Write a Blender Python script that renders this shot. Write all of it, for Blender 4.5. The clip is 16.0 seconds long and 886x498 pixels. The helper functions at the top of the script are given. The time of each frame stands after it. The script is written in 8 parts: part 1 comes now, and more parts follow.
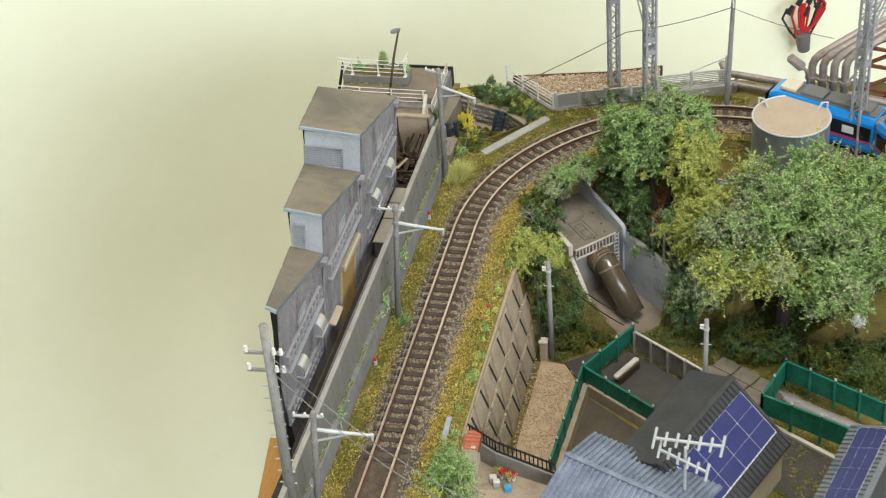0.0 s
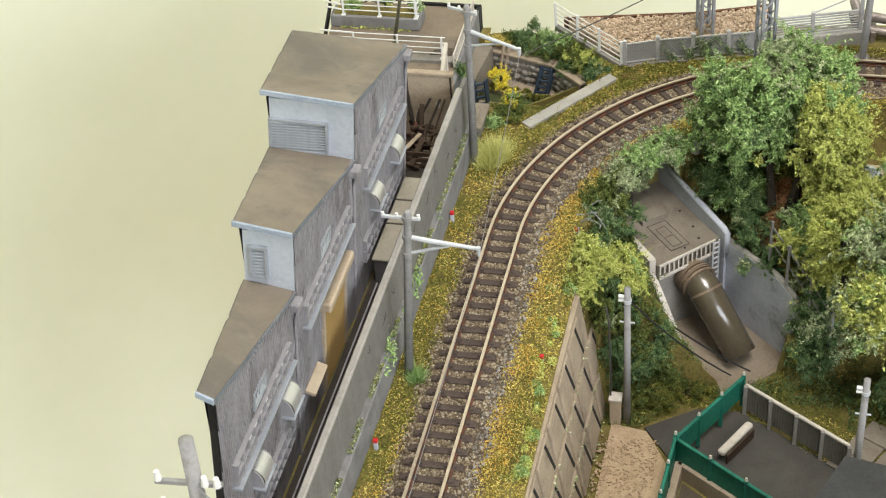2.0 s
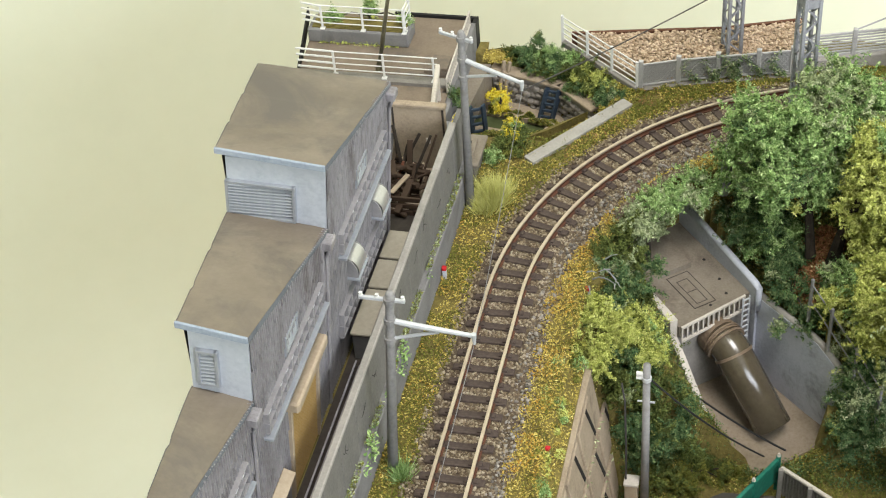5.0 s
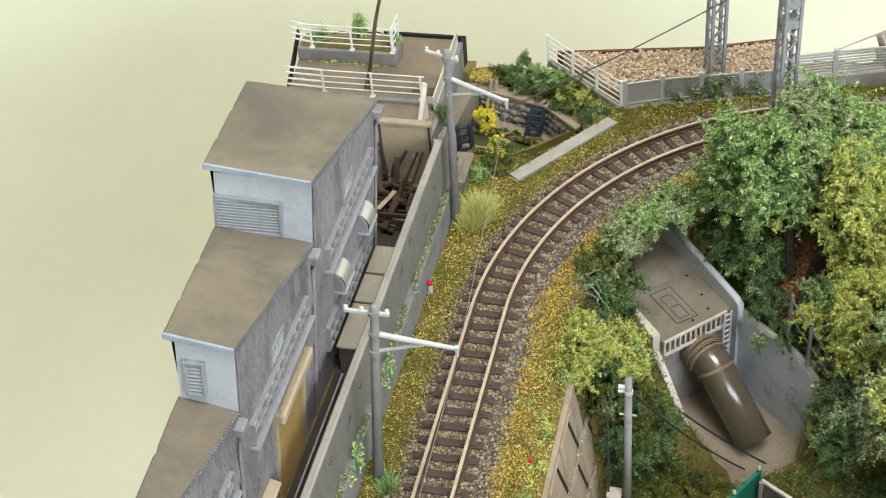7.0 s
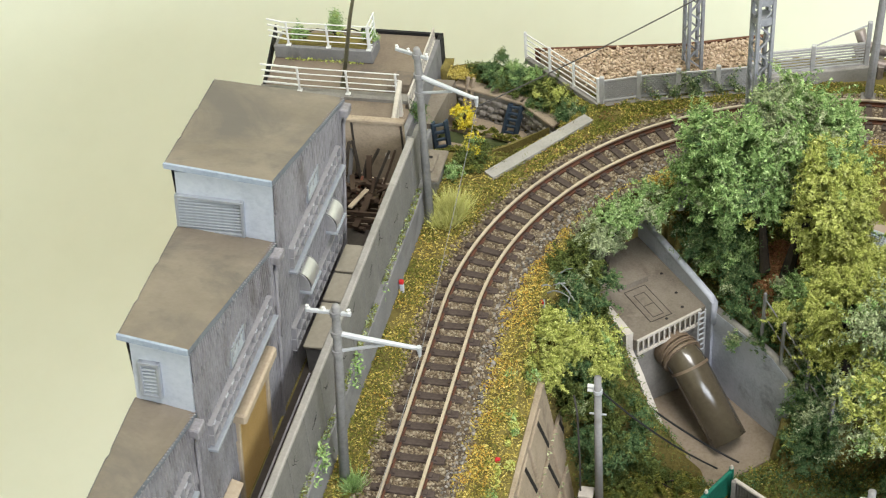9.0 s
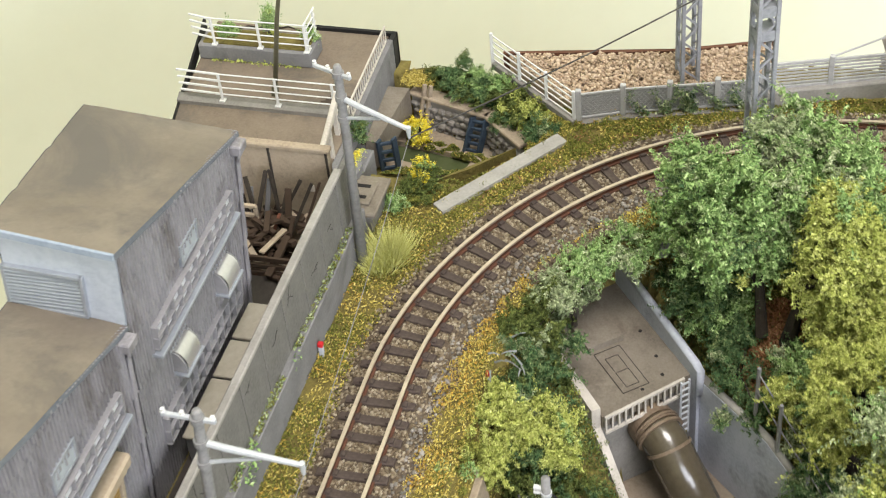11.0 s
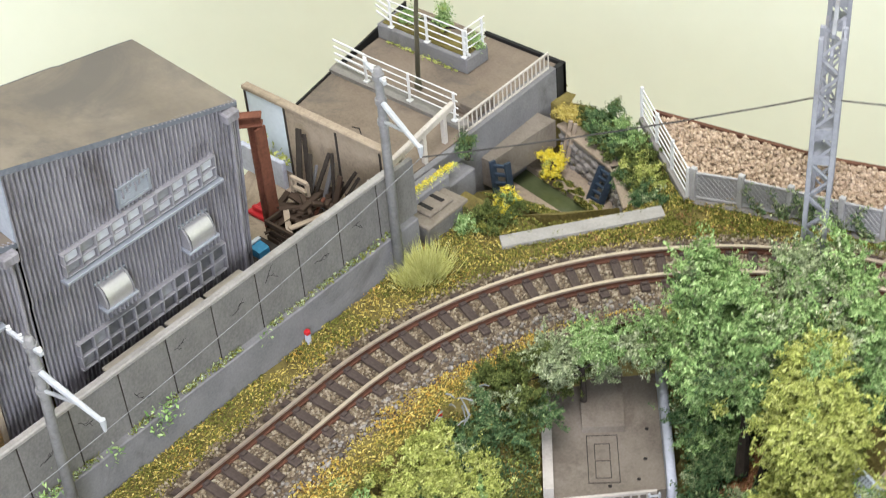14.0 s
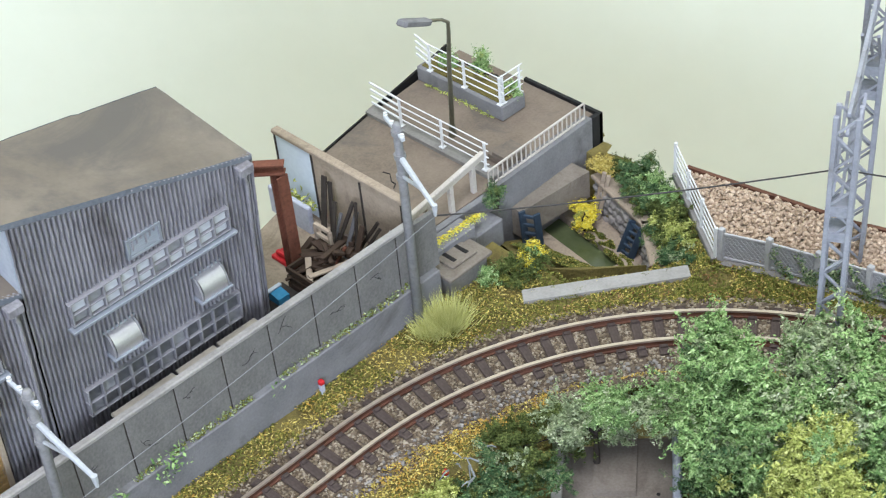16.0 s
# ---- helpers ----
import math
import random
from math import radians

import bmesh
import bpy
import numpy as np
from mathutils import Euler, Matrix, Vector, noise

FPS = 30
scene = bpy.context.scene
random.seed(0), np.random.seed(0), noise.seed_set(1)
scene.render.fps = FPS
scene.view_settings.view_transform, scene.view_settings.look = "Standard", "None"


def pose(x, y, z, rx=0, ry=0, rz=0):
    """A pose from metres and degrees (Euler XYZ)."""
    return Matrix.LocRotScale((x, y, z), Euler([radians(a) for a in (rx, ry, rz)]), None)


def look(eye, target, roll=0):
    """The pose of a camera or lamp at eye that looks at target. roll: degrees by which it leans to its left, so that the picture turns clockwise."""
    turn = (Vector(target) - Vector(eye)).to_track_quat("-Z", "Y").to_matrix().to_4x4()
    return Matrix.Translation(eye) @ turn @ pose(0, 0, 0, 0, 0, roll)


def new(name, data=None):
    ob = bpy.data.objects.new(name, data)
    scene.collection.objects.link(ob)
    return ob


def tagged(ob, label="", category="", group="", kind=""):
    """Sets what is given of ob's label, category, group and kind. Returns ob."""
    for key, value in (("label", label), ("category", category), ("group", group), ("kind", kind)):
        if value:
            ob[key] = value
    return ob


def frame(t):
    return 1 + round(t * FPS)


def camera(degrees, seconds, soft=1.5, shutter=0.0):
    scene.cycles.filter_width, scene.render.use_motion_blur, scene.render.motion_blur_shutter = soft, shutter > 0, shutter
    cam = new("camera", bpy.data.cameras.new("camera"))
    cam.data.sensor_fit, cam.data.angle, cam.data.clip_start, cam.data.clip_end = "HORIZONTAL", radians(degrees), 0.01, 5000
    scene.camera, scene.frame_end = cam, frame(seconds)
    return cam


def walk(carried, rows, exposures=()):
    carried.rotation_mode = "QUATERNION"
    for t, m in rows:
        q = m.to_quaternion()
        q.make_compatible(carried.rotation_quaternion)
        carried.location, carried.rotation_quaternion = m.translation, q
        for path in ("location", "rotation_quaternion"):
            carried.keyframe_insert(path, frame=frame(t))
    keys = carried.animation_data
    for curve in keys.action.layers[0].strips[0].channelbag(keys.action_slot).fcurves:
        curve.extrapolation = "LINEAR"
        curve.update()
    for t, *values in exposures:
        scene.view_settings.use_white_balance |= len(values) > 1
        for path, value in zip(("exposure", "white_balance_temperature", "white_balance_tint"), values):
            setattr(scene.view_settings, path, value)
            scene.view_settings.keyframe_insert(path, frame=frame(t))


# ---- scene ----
cam = camera(31.0, 16.0, soft=1.1, shutter=0.5)
PATH = [
    (0, (0.17373, -0.52379, 0.45006), (0.06354, -0.13933, 0.14997), -5.41),
    (0.5, (0.15605, -0.46778, 0.41485), (0.04734, -0.08559, 0.11135), -5.17),
    (1, (0.13756, -0.40271, 0.36928), (0.02794, -0.02363, 0.06222), -5.27),
    (1.5, (0.11795, -0.35198, 0.33744), (0.01007, 0.02501, 0.02721), -5.14),
    (2, (0.11007, -0.33630, 0.33027), (0.00289, 0.03897, 0.01773), -5.15),
    (2.5, (0.10870, -0.31647, 0.32487), (0.00323, 0.05582, 0.00821), -5.20),
    (3, (0.10387, -0.29840, 0.31898), (-0.00080, 0.07094, -0.00138), -5.31),
    (3.5, (0.09828, -0.27856, 0.31594), (-0.00635, 0.08830, -0.00728), -5.33),
    (4, (0.09572, -0.26376, 0.31098), (-0.00852, 0.10208, -0.01350), -5.24),
    (4.2, (0.09448, -0.26363, 0.31075), (-0.01112, 0.10164, -0.01395), -5.33),
    (6.5, (0.09644, -0.26649, 0.31245), (-0.00801, 0.10323, -0.00754), -4.85),
    (7, (0.09886, -0.26938, 0.31442), (-0.00558, 0.10106, -0.00474), -4.87),
    (7.5, (0.10099, -0.27132, 0.31567), (-0.00366, 0.09968, -0.00278), -4.90),
    (8, (0.10189, -0.27248, 0.31537), (-0.00281, 0.09886, -0.00266), -4.89),
    (8.2, (0.10311, -0.27187, 0.31696), (-0.00246, 0.09884, -0.00151), -4.88),
    (10.3, (0.11676, -0.21839, 0.29409), (0.00726, 0.14307, -0.03356), -6.01),
    (10.5, (0.11688, -0.20565, 0.29004), (0.00526, 0.15311, -0.03985), -5.94),
    (11, (0.11772, -0.17996, 0.28036), (-0.00232, 0.17373, -0.05205), -6.03),
    (11.5, (0.12626, -0.15553, 0.27159), (-0.00581, 0.19272, -0.06200), -5.95),
    (12, (0.13683, -0.14623, 0.27450), (-0.01658, 0.19554, -0.05664), -6.18),
    (12.5, (0.15896, -0.14761, 0.26684), (-0.02246, 0.18437, -0.06008), -6.21),
    (13, (0.18185, -0.14537, 0.26640), (-0.03556, 0.16971, -0.05525), -6.28),
    (13.5, (0.21007, -0.12757, 0.26076), (-0.04082, 0.16411, -0.05859), -6.39),
    (14, (0.22749, -0.10992, 0.26934), (-0.04190, 0.16538, -0.04947), -5.30),
    (14.5, (0.23455, -0.10014, 0.27531), (-0.04903, 0.16174, -0.04249), -5.47),
    (15, (0.23200, -0.09447, 0.27619), (-0.05822, 0.16104, -0.04080), -5.93),
    (15.5, (0.23191, -0.09134, 0.27555), (-0.05935, 0.16288, -0.04154), -6.15),
    (16, (0.23516, -0.08900, 0.27780), (-0.05575, 0.16573, -0.03920), -5.95),
]
walk(cam, [(t, look(eye, target, roll)) for t, eye, target, roll in PATH],
     [(0.0, -0.1, 6400, 12), (2.0, 0.1, 6450, 14), (8.0, 0.1, 6300, 12), (11.0, 0.22, 6400, 15), (14.5, 0.27, 5850, 18), (16.0, 0.12, 5500, 17)])

# All lengths below are in centimetres of the model (1:150, 9 mm gauge) and turned into metres by U.
U = 0.01
scene.view_settings.exposure = 0.0


# ---- world and light ----
world = bpy.data.worlds.new("room_light")
scene.world = world
world.use_nodes = True
wn = world.node_tree.nodes
sky = wn.new("ShaderNodeTexSky")
sky.sky_type = "NISHITA"
sky.sun_disc = False
sky.sun_elevation, sky.sun_rotation = radians(48), radians(200)
world.node_tree.links.new(sky.outputs[0], wn["Background"].inputs[0])
wn["Background"].inputs[1].default_value = 0.10


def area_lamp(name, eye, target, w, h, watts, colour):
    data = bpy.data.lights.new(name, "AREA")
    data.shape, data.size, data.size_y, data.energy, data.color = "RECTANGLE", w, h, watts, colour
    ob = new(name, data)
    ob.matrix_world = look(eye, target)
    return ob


area_lamp("window_daylight", (2.03, -2.1, 0.85), (0.08, 0.05, 0.0), 1.5, 1.3, 75.0, (0.92, 0.965, 1.0))
# Added overhead fill; no ceiling lamp is known or built here.
area_lamp("overhead_fill_light", (0.42, -0.38, 1.72), (0.2, 0.1, 0.0), 0.7, 0.7, 33.0, (1.0, 0.97, 0.92))


# ---- materials ----
def node(nt, kind, **inputs):
    n = nt.nodes.new(kind)
    for key, value in inputs.items():
        n.inputs[key.replace("_", " ")].default_value = value
    return n


def material(name, stops, rough=0.85, metal=0.0, fine=60.0, coarse=8.0, mix=0.45, bump=0.25, island=0.0,
             spec=0.22, stretch=(1, 1, 1), coat=0.0, stain=None, stain_at=0.62, relief=0.02):
    """A surface from colours along a ramp, driven by coarse and fine noise; scales are per centimetre."""
    m = bpy.data.materials.new(name)
    m.use_nodes = True
    nt = m.node_tree
    link = nt.links.new
    bsdf = nt.nodes["Principled BSDF"]
    bsdf.inputs["Roughness"].default_value = rough
    bsdf.inputs["Metallic"].default_value = metal
    bsdf.inputs["Specular IOR Level"].default_value = spec
    bsdf.inputs["Coat Weight"].default_value = coat
    bsdf.inputs["Coat Roughness"].default_value = 0.15
    co = nt.nodes.new("ShaderNodeTexCoord")
    mp = nt.nodes.new("ShaderNodeMapping")
    mp.inputs["Scale"].default_value = [s * 100 for s in stretch]
    link(co.outputs["Object"], mp.inputs["Vector"])
    a = node(nt, "ShaderNodeTexNoise", Scale=coarse / 8.0, Detail=5.0, Roughness=0.6)
    b = node(nt, "ShaderNodeTexNoise", Scale=fine / 8.0, Detail=4.0, Roughness=0.65)
    link(mp.outputs[0], a.inputs["Vector"])
    link(mp.outputs[0], b.inputs["Vector"])
    mx = nt.nodes.new("ShaderNodeMix")
    mx.inputs[0].default_value = mix
    link(a.outputs["Fac"], mx.inputs[2])
    link(b.outputs["Fac"], mx.inputs[3])
    value = mx.outputs[0]
    if island:
        geo = nt.nodes.new("ShaderNodeNewGeometry")
        m2 = nt.nodes.new("ShaderNodeMix")
        m2.inputs[0].default_value = island
        link(value, m2.inputs[2])
        link(geo.outputs["Random Per Island"], m2.inputs[3])
        value = m2.outputs[0]
    ramp = nt.nodes.new("ShaderNodeValToRGB")
    link(value, ramp.inputs[0])
    lo, hi = (0.08, 0.92) if island > 0.6 else (0.2, 0.8) if island > 0.3 else (0.3, 0.7)
    while len(ramp.color_ramp.elements) < len(stops):
        ramp.color_ramp.elements.new(0.5)
    for i, c in enumerate(stops):
        e = ramp.color_ramp.elements[i]
        e.position = lo + (hi - lo) * i / max(1, len(stops) - 1)
        e.color = (*c, 1)
    colour = ramp.outputs[0]
    if stain:
        s = node(nt, "ShaderNodeTexNoise", Scale=coarse / 20.0, Detail=7.0, Roughness=0.72, Distortion=0.6)
        link(mp.outputs[0], s.inputs["Vector"])
        sr = nt.nodes.new("ShaderNodeValToRGB")
        sr.color_ramp.elements[0].position, sr.color_ramp.elements[1].position = stain_at - 0.09, stain_at + 0.07
        link(s.outputs["Fac"], sr.inputs[0])
        m3 = nt.nodes.new("ShaderNodeMix")
        m3.data_type = "RGBA"
        m3.inputs[7].default_value = (*stain, 1)
        link(sr.outputs[0], m3.inputs[0])
        link(colour, m3.inputs[6])
        colour = m3.outputs[2]
    link(colour, bsdf.inputs["Base Color"])
    if bump:
        bp = node(nt, "ShaderNodeBump", Strength=bump, Distance=relief * U)
        link(b.outputs["Fac"], bp.inputs["Height"])
        link(bp.outputs[0], bsdf.inputs["Normal"])
    return m


CONCRETE = material("weathered_concrete", [(0.137, 0.129, 0.115), (0.209, 0.196, 0.177), (0.265, 0.249, 0.226)], fine=110, coarse=9, stain=(0.15, 0.14, 0.125), stain_at=0.66)
PANEL_GREY = material("dark_weathered_panel", [(0.109, 0.105, 0.096), (0.172, 0.165, 0.152), (0.229, 0.218, 0.202)], fine=110, coarse=7, stain=(0.1, 0.095, 0.085), stain_at=0.6)
CONCRETE_WARM = material("tan_dusted_concrete", [(0.205, 0.162, 0.113), (0.308, 0.247, 0.178), (0.369, 0.305, 0.227)], fine=110, coarse=10, stain=(0.15, 0.12, 0.085))
DECK = material("grey_brown_dusted_deck", [(0.127, 0.099, 0.0726), (0.182, 0.144, 0.108), (0.223, 0.179, 0.137)], fine=110, coarse=6, stain=(0.11, 0.096, 0.08), stain_at=0.6)
CULVERT_TOP = material("brown_dusted_concrete", [(0.125, 0.104, 0.08), (0.185, 0.158, 0.124), (0.235, 0.205, 0.165)], fine=110, coarse=10, stain=(0.11, 0.088, 0.064))
CONCRETE_GREY = material("grey_painted_concrete", [(0.133, 0.13, 0.131), (0.185, 0.181, 0.18), (0.232, 0.227, 0.226)], fine=120, coarse=10, stain=(0.12, 0.115, 0.11))
CONCRETE_BLUE = material("pale_bluish_concrete", [(0.302, 0.32, 0.369), (0.427, 0.445, 0.501), (0.508, 0.522, 0.583)], fine=90, coarse=7, stain=(0.16, 0.165, 0.165))
CONCRETE_PALE = material("pale_worn_concrete", [(0.221, 0.208, 0.188), (0.294, 0.279, 0.254), (0.368, 0.347, 0.314)], fine=110, coarse=9, stain=(0.20, 0.19, 0.17), stain_at=0.64)
CREAM = material("cream_painted_edge", [(0.33, 0.30, 0.255), (0.47, 0.43, 0.375), (0.55, 0.51, 0.455)], fine=120, coarse=12)
ROOF = material("dusty_roofing_sheet", [(0.138, 0.116, 0.09), (0.181, 0.152, 0.119), (0.225, 0.192, 0.15)], fine=70, coarse=4, stain=(0.118, 0.104, 0.09), stain_at=0.56, bump=0.1, rough=0.7, mix=0.2)
ROOF_EDGE = material("bluish_roof_edge", [(0.18, 0.217, 0.27), (0.27, 0.315, 0.375), (0.338, 0.375, 0.435)], fine=90, coarse=14)
ROOF_TRIM = material("grey_verge_trim", [(0.0864, 0.0936, 0.108), (0.137, 0.148, 0.166), (0.18, 0.191, 0.209)], fine=90, coarse=14)
SHEET = material("corrugated_sheet_grey", [(0.172, 0.165, 0.174), (0.247, 0.238, 0.252), (0.311, 0.298, 0.314), (0.37, 0.355, 0.373)], fine=90, coarse=10, metal=0.15, rough=0.5, stain=(0.15, 0.135, 0.135), stain_at=0.6, bump=0.08, stretch=(1, 1.2, 0.4), mix=0.4)
PALE_BLUE = material("bright_pale_blue", [(0.50, 0.56, 0.62), (0.62, 0.68, 0.74)], fine=60, coarse=6, bump=0.05, rough=0.6, stain=(0.42, 0.44, 0.47), stain_at=0.68)
FENCE_PALE = material("pale_grey_fence", [(0.30, 0.295, 0.295), (0.40, 0.395, 0.39), (0.47, 0.465, 0.46)], fine=90, coarse=10, rough=0.7, stain=(0.24, 0.225, 0.21))
# Paler and bluer than SHEET: window light put into the gable colour.
GABLE = material("window_lit_pale_gable", [(0.31, 0.338, 0.389), (0.403, 0.432, 0.482), (0.461, 0.49, 0.533)], fine=60, coarse=6, bump=0.05, rough=0.6, stain=(0.36, 0.37, 0.41), stain_at=0.68)
WINDOW_FRAME = material("dark_grey_window_steel", [(0.198, 0.193, 0.2), (0.302, 0.292, 0.302)], rough=0.55, fine=80, coarse=9, bump=0.05)
LOUVRE = material("aluminium_louvre", [(0.288, 0.312, 0.352), (0.4, 0.424, 0.464)], metal=0.4, rough=0.4, bump=0.03)
ALUMINIUM = material("bare_aluminium", [(0.588, 0.57, 0.583), (0.725, 0.71, 0.731)], metal=0.8, rough=0.4, fine=140, coarse=14, bump=0.08)
DUSTY_PANE = material("dusty_grey_pane", [(0.20, 0.20, 0.205), (0.30, 0.30, 0.305)], rough=0.35, fine=40, coarse=10, bump=0.0, spec=0.4)
GLASSY = material("milky_window_pane", [(0.47, 0.48, 0.50), (0.60, 0.61, 0.63)], rough=0.3, fine=40, coarse=10, bump=0.0, spec=0.5)
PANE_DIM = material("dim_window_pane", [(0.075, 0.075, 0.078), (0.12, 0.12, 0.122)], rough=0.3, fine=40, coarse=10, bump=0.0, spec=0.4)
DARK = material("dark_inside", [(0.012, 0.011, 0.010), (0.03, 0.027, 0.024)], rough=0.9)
# Near-black brown: passage floor, wall joints and the yard corner's painted shade.
DARK_BROWN = material("dark_brown_floor_and_joint", [(0.025, 0.021, 0.017), (0.055, 0.046, 0.038)], rough=0.8)
BLACK = material("matt_black_board", [(0.008, 0.008, 0.008), (0.018, 0.017, 0.016)], rough=0.7)
POLE = material("grey_concrete_pole", [(0.16, 0.16, 0.16), (0.24, 0.236, 0.232), (0.296, 0.288, 0.28)], fine=90, coarse=10, stain=(0.15, 0.135, 0.12))
ARM = material("pale_grey_steel", [(0.408, 0.425, 0.451), (0.561, 0.578, 0.595)], metal=0.2, rough=0.5, fine=90, coarse=12, bump=0.05)
LATTICE = material("grey_lattice_steel", [(0.18, 0.185, 0.205), (0.265, 0.27, 0.295), (0.34, 0.345, 0.37)], rough=0.6, fine=90, coarse=10, stain=(0.17, 0.155, 0.15))
WHITE = material("white_painted_rail", [(0.561, 0.561, 0.544), (0.68, 0.68, 0.663)], rough=0.5, fine=70, coarse=10, bump=0.05)
RAIL_TOP = material("worn_rail_head", [(0.42, 0.335, 0.26), (0.58, 0.49, 0.40)], metal=0.7, rough=0.32, fine=90, coarse=10, bump=0.05)
RAIL_SIDE = material("rusty_rail_web", [(0.075, 0.032, 0.018), (0.14, 0.065, 0.04)], rough=0.8, fine=100)
SLEEPER = material("brown_sleeper", [(0.04, 0.029, 0.024), (0.075, 0.056, 0.047), (0.115, 0.09, 0.076)], rough=0.85, fine=120, coarse=10, stretch=(0.5, 1, 1))
BALLAST = material("mixed_ballast_stone", [(0.0885, 0.0625, 0.0389), (0.172, 0.13, 0.0839), (0.271, 0.219, 0.149), (0.417, 0.365, 0.276)], island=0.75, fine=80)
BALLAST_BED = material("ballast_bed", [(0.0468, 0.0328, 0.0222), (0.0998, 0.0749, 0.0527), (0.164, 0.129, 0.0944)], fine=90, coarse=20, bump=0.8, relief=0.06)
EARTH = material("earth_and_turf_base", [(0.085, 0.066, 0.022), (0.16, 0.13, 0.038), (0.235, 0.19, 0.058)], fine=90, coarse=10, bump=0.8, relief=0.06)
GRAVEL = material("beige_gravel_path", [(0.269, 0.187, 0.113), (0.403, 0.297, 0.189), (0.515, 0.396, 0.265)], fine=110, coarse=12, bump=0.8, relief=0.04)
STONE = material("pale_rubble_stone", [(0.297, 0.215, 0.138), (0.462, 0.35, 0.244), (0.616, 0.49, 0.363)], island=0.7, fine=60)
STONE_DARK = material("dark_wall_stone", [(0.10, 0.088, 0.075), (0.21, 0.19, 0.165), (0.38, 0.35, 0.315)], island=0.7, fine=60)
TURF_YELLOW = material("yellow_turf_granules", [(0.24, 0.18, 0.035), (0.41, 0.32, 0.068), (0.56, 0.455, 0.115), (0.70, 0.60, 0.22)], island=0.7, rough=0.95, spec=0.15)
TURF_ORANGE = material("ochre_turf_granules", [(0.29, 0.15, 0.025), (0.54, 0.33, 0.06), (0.70, 0.48, 0.12)], island=0.7, rough=0.95, spec=0.15)
TURF_GREEN = material("green_turf_granules", [(0.06, 0.07, 0.014), (0.155, 0.165, 0.032), (0.30, 0.285, 0.065)], island=0.7, rough=0.95, spec=0.15)
LEAF_GREEN = material("fresh_green_foliage", [(0.0415, 0.0918, 0.0276), (0.164, 0.28, 0.0828), (0.346, 0.482, 0.176), (0.599, 0.694, 0.389)], mix=0.3, coarse=20, island=0.36, rough=0.9, spec=0.2)
LEAF_DARK = material("dark_green_foliage", [(0.0158, 0.0441, 0.0163), (0.0554, 0.113, 0.043), (0.139, 0.21, 0.0803), (0.33, 0.357, 0.148)], mix=0.3, coarse=20, island=0.36, rough=0.9, spec=0.2)
LEAF_GREY = material("grey_green_foliage", [(0.069, 0.101, 0.0483), (0.207, 0.259, 0.121), (0.391, 0.443, 0.236), (0.667, 0.69, 0.483)], mix=0.3, coarse=20, island=0.36, rough=0.9, spec=0.2)
LEAF_LIME = material("yellow_green_foliage", [(0.117, 0.147, 0.0241), (0.32, 0.361, 0.0748), (0.523, 0.554, 0.156), (0.743, 0.744, 0.339)], mix=0.3, coarse=20, island=0.36, rough=0.9, spec=0.2)
LEAF_OLIVE = material("dark_olive_foliage", [(0.02, 0.031, 0.008), (0.062, 0.084, 0.02), (0.135, 0.165, 0.04), (0.28, 0.30, 0.10)], mix=0.3, coarse=20, island=0.36, rough=0.9, spec=0.2)
FLOWER = material("yellow_blossom", [(0.66, 0.50, 0.015), (0.84, 0.69, 0.04), (0.88, 0.80, 0.18)], island=0.8, rough=0.9, spec=0.15)
STRAW = material("straw_coloured_grass", [(0.399, 0.4, 0.102), (0.57, 0.56, 0.187), (0.684, 0.68, 0.289)], island=0.8, rough=0.9, spec=0.15)
LITTER = material("rust_brown_leaf_litter", [(0.14, 0.063, 0.0252), (0.294, 0.14, 0.063), (0.448, 0.252, 0.126)], island=0.8, rough=0.95, spec=0.15)
BARK = material("dark_bark", [(0.018, 0.014, 0.011), (0.05, 0.04, 0.03)], fine=120, coarse=20, bump=0.6)
TWIG = material("grey_bare_twig", [(0.16, 0.17, 0.16), (0.30, 0.31, 0.30)], fine=100)
WATER = material("green_canal_water", [(0.06, 0.075, 0.03), (0.095, 0.11, 0.05)], rough=0.12, bump=0.05, spec=0.5, fine=20, coarse=5)
BROWN_PIPE = material("glossy_brown_pipe", [(0.055, 0.044, 0.028), (0.10, 0.082, 0.054)], rough=0.2, fine=60, coarse=6, bump=0.03, spec=0.7)
LAMP_BRASS = material("dull_brass_mast", [(0.085, 0.08, 0.05), (0.15, 0.142, 0.095), (0.21, 0.2, 0.14)], rough=0.4, metal=0.35, fine=80, coarse=8, bump=0.05)
COLLAR = material("tan_worn_collar", [(0.10, 0.07, 0.045), (0.17, 0.125, 0.085), (0.24, 0.185, 0.13)], rough=0.5, fine=80, coarse=9, bump=0.1)
BASIN = material("sandy_basin_floor", [(0.136, 0.106, 0.0723), (0.212, 0.17, 0.123), (0.255, 0.212, 0.162)], fine=80, coarse=5, bump=0.1)
GREEN_FENCE = material("green_plastic_fence", [(0.006, 0.075, 0.05), (0.012, 0.125, 0.085), (0.03, 0.18, 0.13)], rough=0.5, fine=60, coarse=9, bump=0.05)
BRICK_TILE = material("terracotta_tile", [(0.26, 0.075, 0.045), (0.38, 0.115, 0.07), (0.46, 0.16, 0.10)], rough=0.7, fine=80, coarse=9)
RUST = material("rust_red_steel", [(0.07, 0.028, 0.016), (0.15, 0.058, 0.034), (0.21, 0.085, 0.05)], rough=0.8, fine=90, coarse=12)
WOOD_SCRAP = material("scrap_wood", [(0.0096, 0.00672, 0.0048), (0.0288, 0.0192, 0.0134), (0.0624, 0.0408, 0.0264), (0.134, 0.0912, 0.0624)], island=0.7, fine=90, stretch=(1, 1, 0.3))
OCHRE = material("ochre_shutter", [(0.30, 0.19, 0.07), (0.42, 0.28, 0.11)], fine=80, coarse=7, bump=0.05, rough=0.6)
